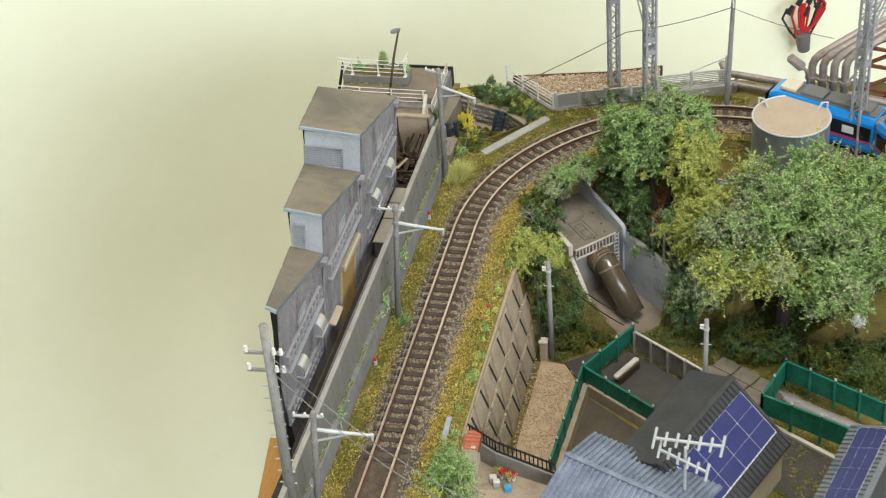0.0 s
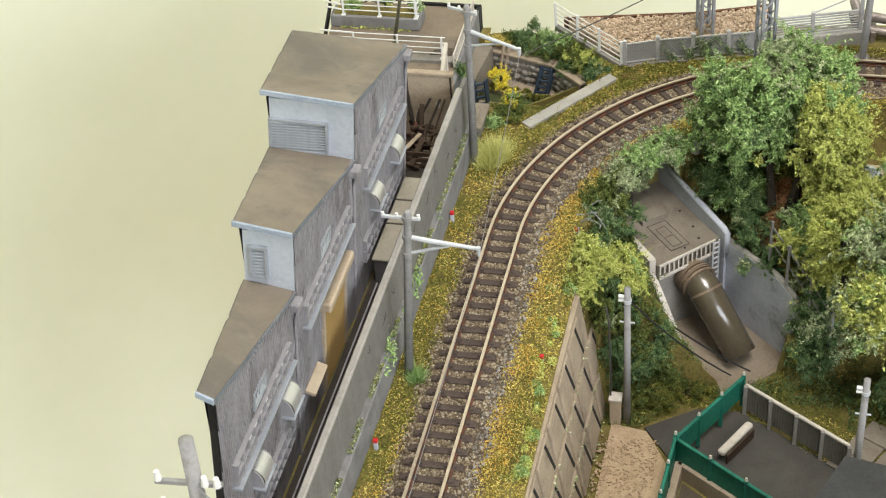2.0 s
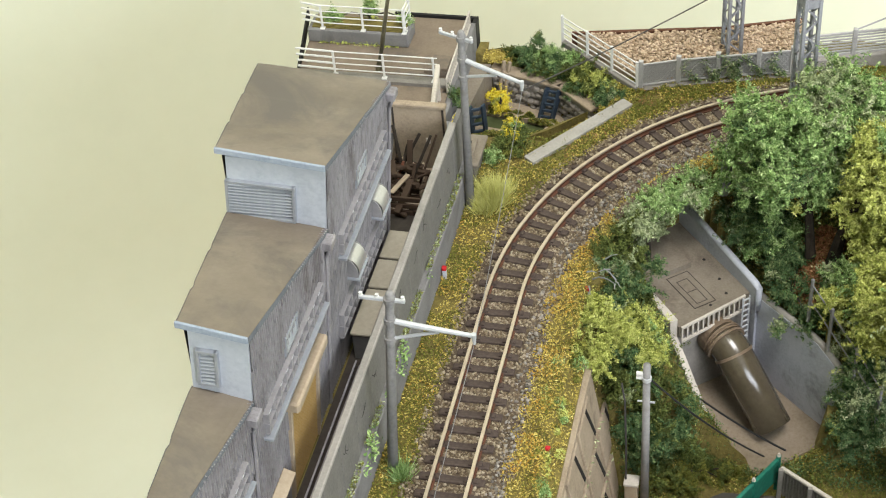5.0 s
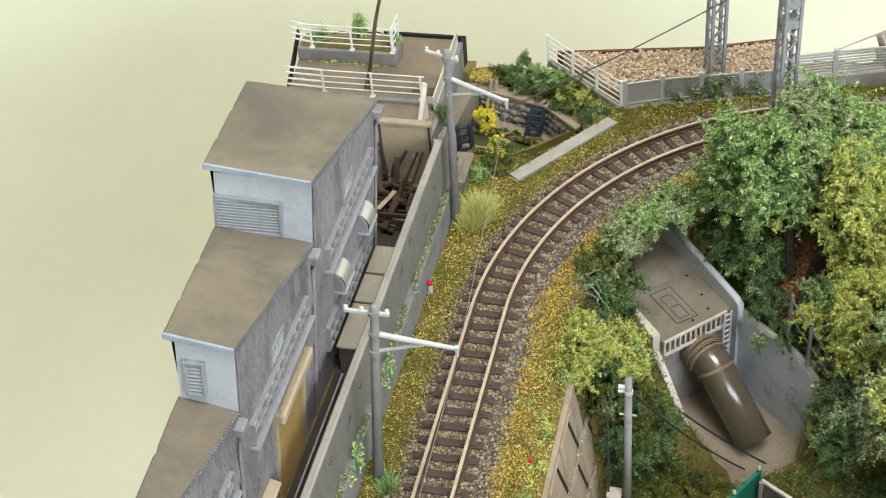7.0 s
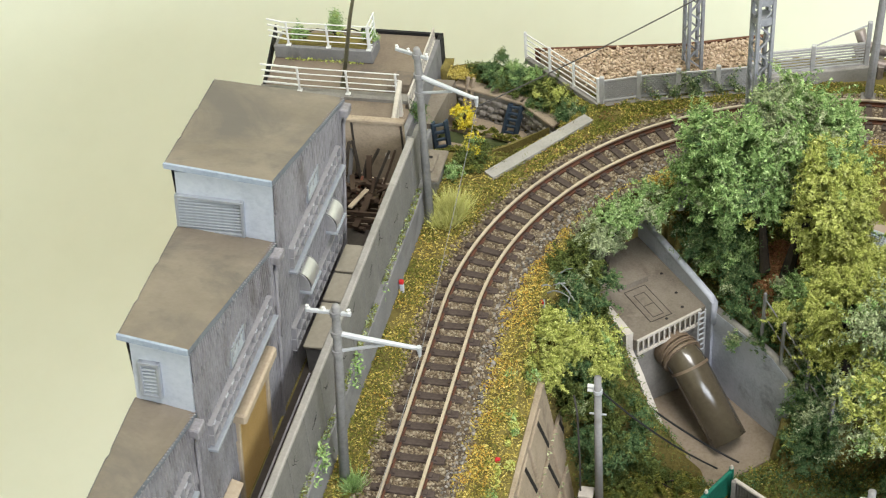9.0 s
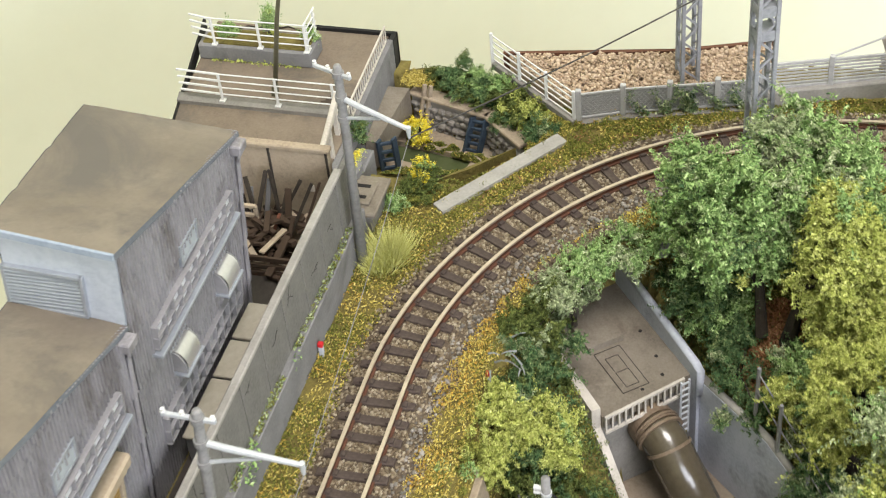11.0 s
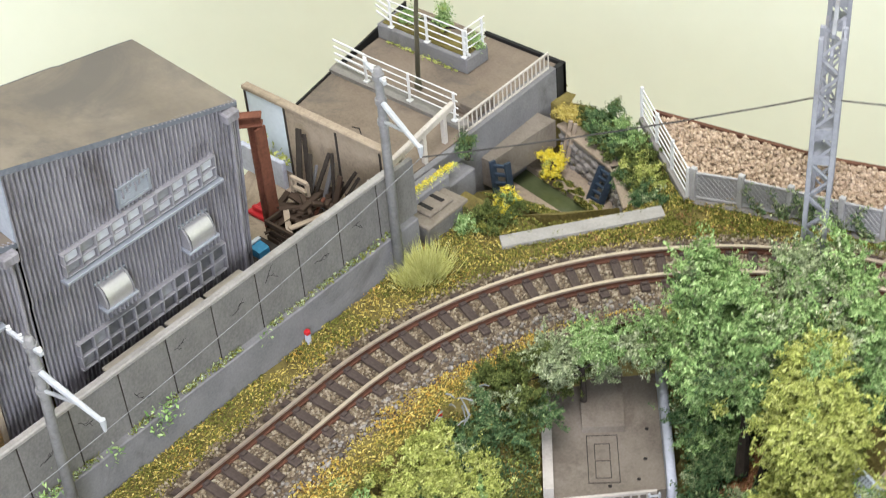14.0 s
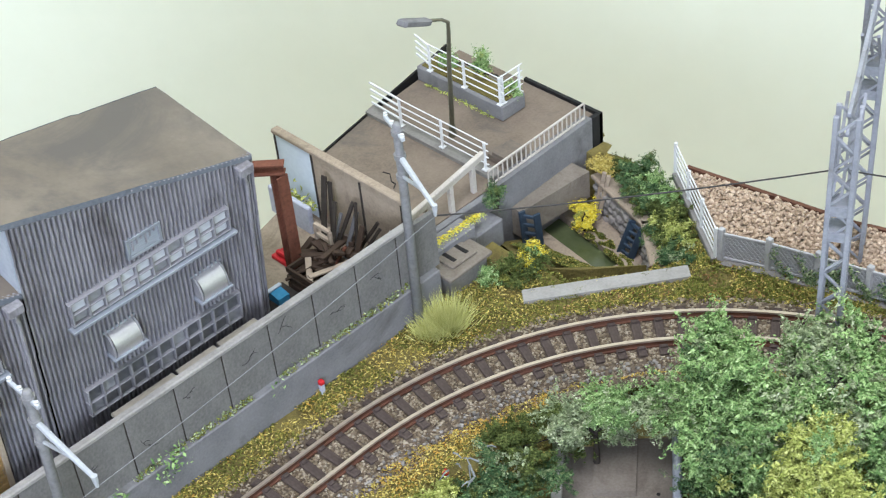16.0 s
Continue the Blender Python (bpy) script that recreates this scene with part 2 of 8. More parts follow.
TAN = material("tan_wooden_hood", [(0.312, 0.246, 0.172), (0.426, 0.353, 0.262)], fine=80, coarse=10)
BOX_TOP = material("beige_unit_lid", [(0.26, 0.235, 0.185), (0.36, 0.33, 0.265)], fine=70, coarse=7, rough=0.5, bump=0.06)
RED = material("red_paint", [(0.38, 0.012, 0.018), (0.52, 0.03, 0.03)], rough=0.5, bump=0.05)
BLUE_BARREL = material("blue_plastic", [(0.036, 0.2, 0.374), (0.072, 0.312, 0.528)], rough=0.4, bump=0.03)
STEEL_BLUE = material("dark_blue_ladder_steel", [(0.02, 0.032, 0.05), (0.045, 0.065, 0.09)], rough=0.6)
PLOT_SHADE = material("dark_brown_plot_shade", [(0.05, 0.04, 0.028), (0.10, 0.082, 0.058)], fine=90, coarse=8, bump=0.6, relief=0.04)
ASPHALT = material("dark_asphalt", [(0.045, 0.042, 0.037), (0.075, 0.069, 0.06)], fine=120, coarse=10)
ROOF_DARK = material("dark_house_roof", [(0.0264, 0.0264, 0.0288), (0.054, 0.054, 0.0576)], rough=0.55, fine=60, coarse=8, bump=0.1)
ROOF_BLUE = material("grey_blue_tin_roof", [(0.09, 0.108, 0.15), (0.18, 0.21, 0.282), (0.27, 0.306, 0.396)], metal=0.3, rough=0.5, fine=60, coarse=9)
SOLAR = material("solar_cell_blue", [(0.0172, 0.0203, 0.0874), (0.0309, 0.0374, 0.14)], rough=0.35, bump=0.0, spec=0.3)
PLASTER = material("cream_house_wall", [(0.42, 0.36, 0.27), (0.54, 0.48, 0.38)], fine=80, coarse=8)
TANK_STEEL = material("grey_tank_steel", [(0.20, 0.23, 0.27), (0.32, 0.35, 0.39), (0.42, 0.45, 0.48)], metal=0.5, rough=0.42, fine=40, coarse=6, bump=0.04)
TANK_TOP = material("tan_tank_lid", [(0.336, 0.26, 0.193), (0.42, 0.336, 0.26)], fine=60, coarse=5, bump=0.05, rough=0.7)
PIPE_STEEL = material("brown_grey_pipework", [(0.16, 0.13, 0.115), (0.28, 0.24, 0.22), (0.38, 0.34, 0.32)], metal=0.4, rough=0.45, fine=70, coarse=9, stain=(0.16, 0.085, 0.055))
TRAM_BLUE = material("tram_blue_paint", [(0.004, 0.19, 0.58), (0.006, 0.23, 0.66)], rough=0.25, bump=0.0, spec=0.5, coat=0.4)
TRAM_RED = material("tram_crimson_paint", [(0.50, 0.02, 0.10), (0.58, 0.03, 0.13)], rough=0.3, bump=0.0)
TRAM_GREY = material("tram_roof_grey", [(0.10, 0.10, 0.10), (0.16, 0.155, 0.15)], rough=0.6, bump=0.05)
TRAM_BEIGE = material("tram_roof_unit_beige", [(0.50, 0.44, 0.34), (0.60, 0.54, 0.44)], rough=0.6, bump=0.05)
TRAM_GLASS = material("tram_black_glass", [(0.006, 0.006, 0.007), (0.012, 0.012, 0.013)], rough=0.08, bump=0.0, spec=0.6)
WIRE_GREY = material("grey_contact_wire", [(0.16, 0.16, 0.16), (0.26, 0.26, 0.26)], rough=0.6)
WIRE = material("dark_wire", [(0.03, 0.028, 0.025), (0.07, 0.065, 0.06)], rough=0.6)
RUBBER = material("black_rubber", [(0.01, 0.01, 0.01), (0.025, 0.025, 0.025)], rough=0.6)
WOOD = material("orange_varnished_pine", [(0.36, 0.15, 0.035), (0.52, 0.25, 0.07), (0.62, 0.33, 0.11)], rough=0.4, fine=60, coarse=10, stretch=(8, 0.6, 8), bump=0.08)
WALL_GREEN = material("pale_green_wall_paint", [(0.765, 0.80, 0.64), (0.79, 0.825, 0.665), (0.81, 0.845, 0.69)], rough=0.85, fine=4, coarse=0.3, bump=0.04, spec=0.2)
CEILING = material("white_ceiling_paint", [(0.60, 0.60, 0.575), (0.66, 0.66, 0.635)], rough=0.9, fine=3, coarse=0.4, bump=0.03)
FLOORING = material("brown_room_floor", [(0.30, 0.25, 0.19), (0.40, 0.34, 0.27)], rough=0.5, fine=6, coarse=0.8, stretch=(4, 0.4, 1), bump=0.05)


# ---- building tools ----
ORIGIN = {}
SHIFT = [0.0, 0.0, 0.0]          # where the group under construction stands off its plan


class Shape:
    """Collects vertices (cm) and faces of one mesh."""

    def __init__(self):
        self.v, self.f = [], []

    def add(self, vs, fs):
        n = len(self.v)
        self.v += [tuple(p) for p in vs]
        self.f += [tuple(i + n for i in f) for f in fs]
        return self

    def obox(self, c, a, b, d, bev=0.0):
        """A box about c with half axes a, b, d and chamfered edges."""
        c, a, b, d = Vector(c), Vector(a), Vector(b), Vector(d)
        if bev <= 0:
            vs = [c + a * i + b * j + d * k for i in (-1, 1) for j in (-1, 1) for k in (-1, 1)]
            return self.add(vs, [(0, 1, 3, 2), (4, 6, 7, 5), (0, 4, 5, 1), (2, 3, 7, 6), (0, 2, 6, 4), (1, 5, 7, 3)])
        ia, ib, ic = (1 - min(0.45, bev / max(1e-6, h.length)) for h in (a, b, d))
        vs, at = [], {}
        for i in (-1, 1):
            for j in (-1, 1):
                for k in (-1, 1):
                    for w in range(3):
                        at[i, j, k, w] = len(vs)
                        vs.append(c + a * i * (1 if w == 0 else ia) + b * j * (1 if w == 1 else ib) + d * k * (1 if w == 2 else ic))
        fs = []
        for s in (-1, 1):
            fs.append([at[s, j, k, 0] for j, k in ((-1, -1), (1, -1), (1, 1), (-1, 1))][::s])
            fs.append([at[i, s, k, 1] for k, i in ((-1, -1), (1, -1), (1, 1), (-1, 1))][::s])
            fs.append([at[i, j, s, 2] for i, j in ((-1, -1), (1, -1), (1, 1), (-1, 1))][::s])
        for s in (-1, 1):
            for r in (-1, 1):
                fs.append([at[s, r, -1, 0], at[s, r, -1, 1], at[s, r, 1, 1], at[s, r, 1, 0]][:: s * r])
                fs.append([at[-1, s, r, 1], at[-1, s, r, 2], at[1, s, r, 2], at[1, s, r, 1]][:: s * r])
                fs.append([at[r, -1, s, 2], at[r, -1, s, 0], at[r, 1, s, 0], at[r, 1, s, 2]][:: s * r])
        for i in (-1, 1):
            for j in (-1, 1):
                for k in (-1, 1):
                    fs.append([at[i, j, k, 0], at[i, j, k, 1], at[i, j, k, 2]][:: i * j * k])
        return self.add(vs, fs)

    def box(self, x0, y0, z0, x1, y1, z1, bev=0.0):
        h = [(x1 - x0) / 2, (y1 - y0) / 2, (z1 - z0) / 2]
        return self.obox(((x0 + x1) / 2, (y0 + y1) / 2, (z0 + z1) / 2), (h[0], 0, 0), (0, h[1], 0), (0, 0, h[2]), bev)

    def beam(self, p, q, w, h, bev=0.0, up=(0, 0, 1)):
        """A bar from p to q, w wide and h high."""
        p, q = Vector(p), Vector(q)
        d = (q - p) / 2
        side = d.cross(Vector(up))
        if side.length < 1e-6:
            side = Vector((1, 0, 0))
        side.normalize()
        top = side.cross(d).normalized()
        return self.obox((p + q) / 2, d, side * w / 2, top * h / 2, bev)

    def tube(self, points, radii, n=10, caps=True):
        pts = [Vector(p) for p in points]
        if not isinstance(radii, (list, tuple)):
            radii = [radii] * len(pts)
        base, vs, fs = None, [], []
        for i, p in enumerate(pts):
            d = (pts[min(i + 1, len(pts) - 1)] - pts[max(i - 1, 0)]).normalized()
            if base is None:
                base = d.orthogonal().normalized()
            base = (base - d * base.dot(d)).normalized()
            other = d.cross(base)
            vs += [p + (base * math.cos(2 * math.pi * k / n) + other * math.sin(2 * math.pi * k / n)) * radii[i] for k in range(n)]
        for i in range(len(pts) - 1):
            for k in range(n):
                fs.append((i * n + k, i * n + (k + 1) % n, (i + 1) * n + (k + 1) % n, (i + 1) * n + k))
        if caps:
            fs += [tuple(range(n))[::-1], tuple(range((len(pts) - 1) * n, len(pts) * n))]
        return self.add(vs, fs)

    def cyl(self, p, q, r, r2=None, n=12):
        return self.tube([p, q], [r, r if r2 is None else r2], n)

    def prism(self, poly, z0, z1):
        """A flat polygon (counter-clockwise) raised from z0 to z1; each may be a number or one per corner."""
        n = len(poly)
        lo = z0 if isinstance(z0, (list, tuple)) else [z0] * n
        hi = z1 if isinstance(z1, (list, tuple)) else [z1] * n
        vs = [(x, y, z) for (x, y), z in zip(poly, lo)] + [(x, y, z) for (x, y), z in zip(poly, hi)]
        fs = [tuple(range(n))[::-1], tuple(range(n, 2 * n))]
        fs += [(i, (i + 1) % n, n + (i + 1) % n, n + i) for i in range(n)]
        return self.add(vs, fs)

    def strip(self, rows):
        """A sheet from rows of points of one length."""
        n, m = len(rows), len(rows[0])
        return self.add([p for r in rows for p in r], [(i * m + j, i * m + j + 1, (i + 1) * m + j + 1, (i + 1) * m + j) for i in range(n - 1) for j in range(m - 1)])


def to_mesh(name, shape, mat, at, smooth=False):
    me = bpy.data.meshes.new(name)
    ax, ay, az = at
    me.from_pydata([((x - ax) * U, (y - ay) * U, (z - az) * U) for x, y, z in shape.v], [], shape.f)
    me.materials.append(mat)
    if smooth:
        me.polygons.foreach_set("use_smooth", [True] * len(me.polygons))
    me.update()
    return me


def thing(name, at, label, category, group="", kind=""):
    ob = new(name)
    ob.empty_display_size = 0.005
    ob.location = [(c + d) * U for c, d in zip(at, SHIFT)]
    ORIGIN[ob.name] = tuple(at)
    return tagged(ob, label, category, group, kind)


def part(name, shape, mat, parent, label="", smooth=False):
    at = ORIGIN[parent.name]
    ob = new(name, to_mesh(name, shape, mat, at, smooth))
    ob.parent = parent
    ORIGIN[ob.name] = at
    return tagged(ob, label)


def solo(name, shape, mat, at, label, category, group="", kind="", smooth=False):
    ob = new(name, to_mesh(name, shape, mat, at, smooth))
    ob.location = [(c + d) * U for c, d in zip(at, SHIFT)]
    ORIGIN[ob.name] = tuple(at)
    return tagged(ob, label, category, group, kind)


def fast_mesh(name, verts, faces, mat, at=(0, 0, 0)):
    """A mesh from arrays: verts (n, 3) in cm, faces (m, k)."""
    verts, faces = (np.asarray(verts, np.float32) - np.array(at, np.float32)) * U, np.asarray(faces, np.int32)
    me = bpy.data.meshes.new(name)
    m, k = faces.shape
    me.vertices.add(len(verts))
    me.vertices.foreach_set("co", verts.ravel())
    me.loops.add(m * k)
    me.loops.foreach_set("vertex_index", faces.ravel())
    me.polygons.add(m)
    me.polygons.foreach_set("loop_start", np.arange(0, m * k, k, dtype=np.int32))
    me.materials.append(mat)
    me.update(calc_edges=True)
    return me


def stuff(name, arrays, mat, label, category, at=(0, 0, 0), parent=None):
    ob = new(name, fast_mesh(name, *arrays, mat, at))
    if parent:
        ob.parent = parent
        return tagged(ob, label, kind="stuff")
    ob.location = [c * U for c in at]
    return tagged(ob, label, category, kind="stuff")


def leaf_cloud(rng, centres, outward, size):
    """Small bent leaves at the centres, turned at random with a lean outward: arrays for fast_mesh."""
    n = len(centres)
    nrm = outward + rng.normal(0, 0.75, (n, 3))
    nrm /= np.linalg.norm(nrm, axis=1, keepdims=True) + 1e-9
    a = np.cross(nrm, rng.normal(0, 1, (n, 3)))
    a /= np.linalg.norm(a, axis=1, keepdims=True) + 1e-9
    b = np.cross(nrm, a)
    s = size * rng.uniform(0.55, 1.35, (n, 1))
    a, b, lift = a * s, b * s * rng.uniform(0.22, 0.5, (n, 1)), nrm * s * 0.35
    vs = np.stack([centres - a, centres - b * 0.9 + lift, centres + a, centres + b + lift * 0.4], 1).reshape(-1, 3)
    return vs, np.arange(4 * n).reshape(-1, 4)


def granules(rng, centres, size, flat=0.7):
    """Small irregular lumps of eight faces at the centres: arrays for fast_mesh."""
    n = len(centres)
    t = np.array([(1, 0, 0), (-1, 0, 0), (0, 1, 0), (0, -1, 0), (0, 0, 1), (0, 0, -1)], float)
    f = np.array([(0, 2, 4), (2, 1, 4), (1, 3, 4), (3, 0, 4), (2, 0, 5), (1, 2, 5), (3, 1, 5), (0, 3, 5)])
    s = size * rng.uniform(0.5, 1.5, (n, 1, 1)) * rng.uniform(0.6, 1.25, (n, 6, 1))
    q = rng.normal(0, 1, (n, 3, 3))
    q, _ = np.linalg.qr(q)
    vs = (t[None] * s) @ q
    vs[:, :, 2] *= flat
    vs += centres[:, None]
    return vs.reshape(-1, 3), (f[None] + 6 * np.arange(n)[:, None, None]).reshape(-1, 3)


def crown(rng, blobs, mats, leaves, size):
    """A crown made of ellipsoids (x, y, z, rx, ry, rz): each carries lobes of sprigs with gaps between the lobes.
    Gives (material, arrays) for each material of mats = (material, weight)."""
    found = {i: ([], []) for i in range(len(mats))}
    weights = np.array([w for _, w in mats], float)
    size_of = np.array([b[3] * b[4] + b[4] * b[5] for b in blobs])
    unit = lambda d: d / (np.linalg.norm(d, axis=1, keepdims=True) + 1e-9)
    for b, share in zip(blobs, size_of / size_of.sum()):
        c, r = np.array(b[:3]), np.array(b[3:6])
        k = max(10, int(30 * r.mean() ** 1.4))
        out = unit(rng.normal(0, 1, (k, 3)) + np.array((0, 0, 0.25)))
        hubs = c + out * r * rng.uniform(0.3, 0.98, (k, 1))
        wide = 0.36 * r.mean() ** 0.6 * rng.uniform(0.65, 1.35, k)
        lead = int(b[6]) if len(b) > 6 else rng.choice(len(mats), p=weights / weights.sum())
        kind = np.where(rng.random(k) < 0.55, lead, rng.choice(len(mats), k, p=weights / weights.sum()))
        many = (leaves * share * wide ** 2 / (wide ** 2).sum()).astype(int)
        for j in range(k):
            n, m = many[j], int(6 + 20 * wide[j])
            sprig = unit(rng.normal(0, 1, (m, 3)) + out[j] * 0.5 + np.array((0, 0, 0.2)))
            curl = np.cross(sprig, rng.normal(0, 0.7, (m, 3)))
            pick = rng.integers(0, m, n)
            at = 0.12 + 0.88 * rng.random((n, 1)) ** 0.6
            long = rng.uniform(0.5, 1.5, m)[pick][:, None] * wide[j]
            off = rng.normal(0, 1, (n, 3))
            p = hubs[j] + (sprig[pick] * at + curl[pick] * at ** 2) * long + off * 0.033
            found[kind[j]][0].append(p)
            found[kind[j]][1].append(sprig[pick] * 0.6 + off * 0.25 + np.array((0, 0, 0.35)))
    return [(mats[i][0], leaf_cloud(rng, np.concatenate(p), np.concatenate(o), size)) for i, (p, o) in found.items() if p]


# ---- the plan: where the ground lies ----
CX, CY, RAD = 13.1, 6.7, 11.5          # the track's curve
TRACK_X = CX - RAD


def edge_x(y):
    """The slanting left edge of the layout."""
    return -3.39 - 0.198 * y


def track_point(s, off=0.0):
    """A place on the track's middle line s cm past the start of the curve (straight before it); off to the outside."""
    if s < 0:
        return TRACK_X - off, CY + s
    a = math.pi - s / RAD
    return CX + (RAD + off) * math.cos(a), CY + (RAD + off) * math.sin(a)


def inside(x, y):
    """How far a place lies inside the curve, from the track's middle line."""
    return x - TRACK_X if y < CY else RAD - math.hypot(x - CX, y - CY)


# the culvert's axis, from its front edge up towards the track
CUL = Vector((7.42, 9.52))
CUL_IN = Vector((-0.635, 0.772)).normalized()
CUL_SIDE = Vector((CUL_IN.y, -CUL_IN.x))


def cul(a, b, z):
    """A place in the culvert: a cm inwards along the axis, b cm to its right."""
    p = CUL + CUL_IN * a + CUL_SIDE * b
    return (p.x, p.y, z)


def ground_z(x, y):
    d = inside(x, y)
    z = 0.0
    if y < 5.0:
        if x > 4.3:
            z = -5.5
        elif x > 3.9:
            z = -0.2 - (x - 3.9) * 0.3
    elif d > 2.3:
        k = min(1.0, (y - 5.0) / 1.5)
        z = -min(5.5, 0.25 + (d - 2.3) * (3.4 * (1 - k) + 1.0 * k))
    if x > 12.6 and y > 11:
        z = max(z, -1.6)
    p = Vector((x, y)) - CUL
    a, b = p.dot(CUL_IN), p.dot(CUL_SIDE)
    if -5.5 < a < 4.6 and 1.6 < b < 5.5 and d > 2.3:
        z = max(z, min(-0.45, (-2.6 if a > -2.4 else -2.6 + (a + 2.4) * 1.35) + 1.1 * max(0.0, b - 1.85)))
    if -2.8 < a < 4.6 and -4.0 < b < -1.6 and d > 2.3:
        z = max(z, (-1.9 if a > 0.6 else -2.0 + (a - 0.6) * 1.2) - 0.55 * (-1.7 - b))
    if d > 1.5 and max(-3.35, -2.15 - 2.1 * (b + 1.3)) < a < 4.68 and -1.55 < b < (1.8 + 0.17 * max(0.0, -a) if a < 0.1 else 1.68):
        z = min(z, -6.6 if a < 0.2 else -3.4)
    canal_back = 18.85 - (x + 1.2) * 0.32 if x < 1.3 else 18.05 - (x - 1.3) * 0.92
    if -2.2 < x < 2.9 and y < canal_back + 0.1 and 14.6 < y < 19.2 and y > 13.9 + (x - 1.3) * 1.0 + 0.5 and d < 0:
        z = -2.4
    if -1.6 < x < 3.2 and canal_back + 0.1 <= y < canal_back + 1.2 and y > 16.5 and d < 0:
        z = min(z, -0.55 + max(0.0, y - canal_back - 0.3) * 0.8)
    if x < -0.6 and y < 11.5:
        z = 1.15 if y < 7.4 else 0.85
    if x < -2.1 and y >= 11.5:
        z = 0.3
    return z


BACK = [(-2.0, 19.95), (0.0, 19.6), (1.9, 19.55), (6.5, 20.3), (9.0, 21.2), (12.0, 21.6), (30.0, 23.0)]


def on_layout(x, y):
    if x < edge_x(y) - (0.5 if y > 11.4 else 0) or y < -19:
        return False
    for (xa, ya), (xb, yb) in zip(BACK, BACK[1:]):
        if xa <= x <= xb and y > ya + (yb - ya) * (x - xa) / (xb - xa):
            return False
    return not (x < -2.0 and y > 20.2)


def build_ground():
    step, x0, y0, nx, ny = 0.25, -8.0, -19.0, 140, 180
    idx, vs, fs = {}, [], []
    def vert(i, j):
        if (i, j) not in idx:
            x, y = x0 + i * step, y0 + j * step
            idx[i, j] = len(vs)
            vs.append((x, y, ground_z(x, y) + 0.05 * noise.noise((x * 1.3, y * 1.3, 0))))
        return idx[i, j]
    for i in range(nx):
        for j in range(ny):
            if on_layout(x0 + (i + 0.5) * step, y0 + (j + 0.5) * step):
                fs.append((vert(i, j), vert(i + 1, j), vert(i + 1, j + 1), vert(i, j + 1)))
    sh = Shape()
    sh.v, sh.f = vs, fs
    solo("ground", sh, EARTH, (0, 0, 0), "earth-coloured scenic base of a model railway layout", "ground", kind="structure")
    # the baseboard below, in pine, with a black skirt round its edges
    poly = [(edge_x(-19) - 0.6, -19), (30, -19), (30, 23.2), (12.0, 21.8), (9.0, 21.4), (6.5, 20.5), (-2.0, 20.4), (edge_x(20.4) - 0.6, 20.4)]
    sh = Shape().prism(poly, -9.0, -7.0).prism([(-2.5, -19), (2.0, -19), (2.0, -5.2), (-4.8, -5.2)], -7.0, -3.0)
    solo("baseboard", sh, WOOD, (0, 0, -9), "orange varnished pine board that carries the layout", "board", kind="structure")


def build_room():
    wall = Shape()
    n = Vector((-0.6, 0.8, 0))
    along = Vector((0.8, 0.6, 0))
    c = n * 34
    wall.obox(c + n * 2 + Vector((0, 0, 50)), along * 230, n * 2, (0, 0, 130))
    solo("wall_north", wall, WALL_GREEN, (0, 0, -80), "plain pale green painted room wall", "wall", kind="structure")
    far = c - n * 330
    mid = far + along * 35
    s = Shape().obox(far + along * 170 + Vector((0, 0, 50)), along * 60, n * 2, (0, 0, 130))
    s.obox(far - along * 135 + Vector((0, 0, 50)), along * 95, n * 2, (0, 0, 130))
    s.obox(mid + Vector((0, 0, -25)), along * 75, n * 2, (0, 0, 55))
    s.obox(mid + Vector((0, 0, 173)), along * 75, n * 2, (0, 0, 7))
    solo("wall_south", s, WALL_GREEN, (0, 0, -80), "plain pale green room wall with a window opening", "wall", kind="structure")
    for name, sgn in (("wall_west", -1), ("wall_east", 1)):
        s = Shape().obox(c - n * 165 + along * 232 * sgn + Vector((0, 0, 50)), along * 2, n * 170, (0, 0, 130))
        solo(name, s, WALL_GREEN, (0, 0, -80), "plain pale green room wall", "wall", kind="structure")
    s = Shape().obox(c - n * 165 + Vector((0, 0, 182)), along * 232, n * 170, (0, 0, 2))
    solo("ceiling", s, CEILING, (0, 0, 180), "white painted ceiling of the room", "ceiling", kind="structure")
    s = Shape().obox(c - n * 165 + Vector((0, 0, -82)), along * 232, n * 170, (0, 0, 2))
    solo("floor", s, FLOORING, (0, 0, -84), "brown wooden floor of the room", "floor", kind="structure")
    t = thing("table", (10, 4, -80), "pine table under the layout", "table")
    for x, y in ((0.5, -17), (27, -17), (27, 22), (-4, 18)):
        part("leg", Shape().box(x - 2, y - 2, -80, x + 2, y + 2, -9, 0.3), WOOD, t)


build_ground()
build_room()


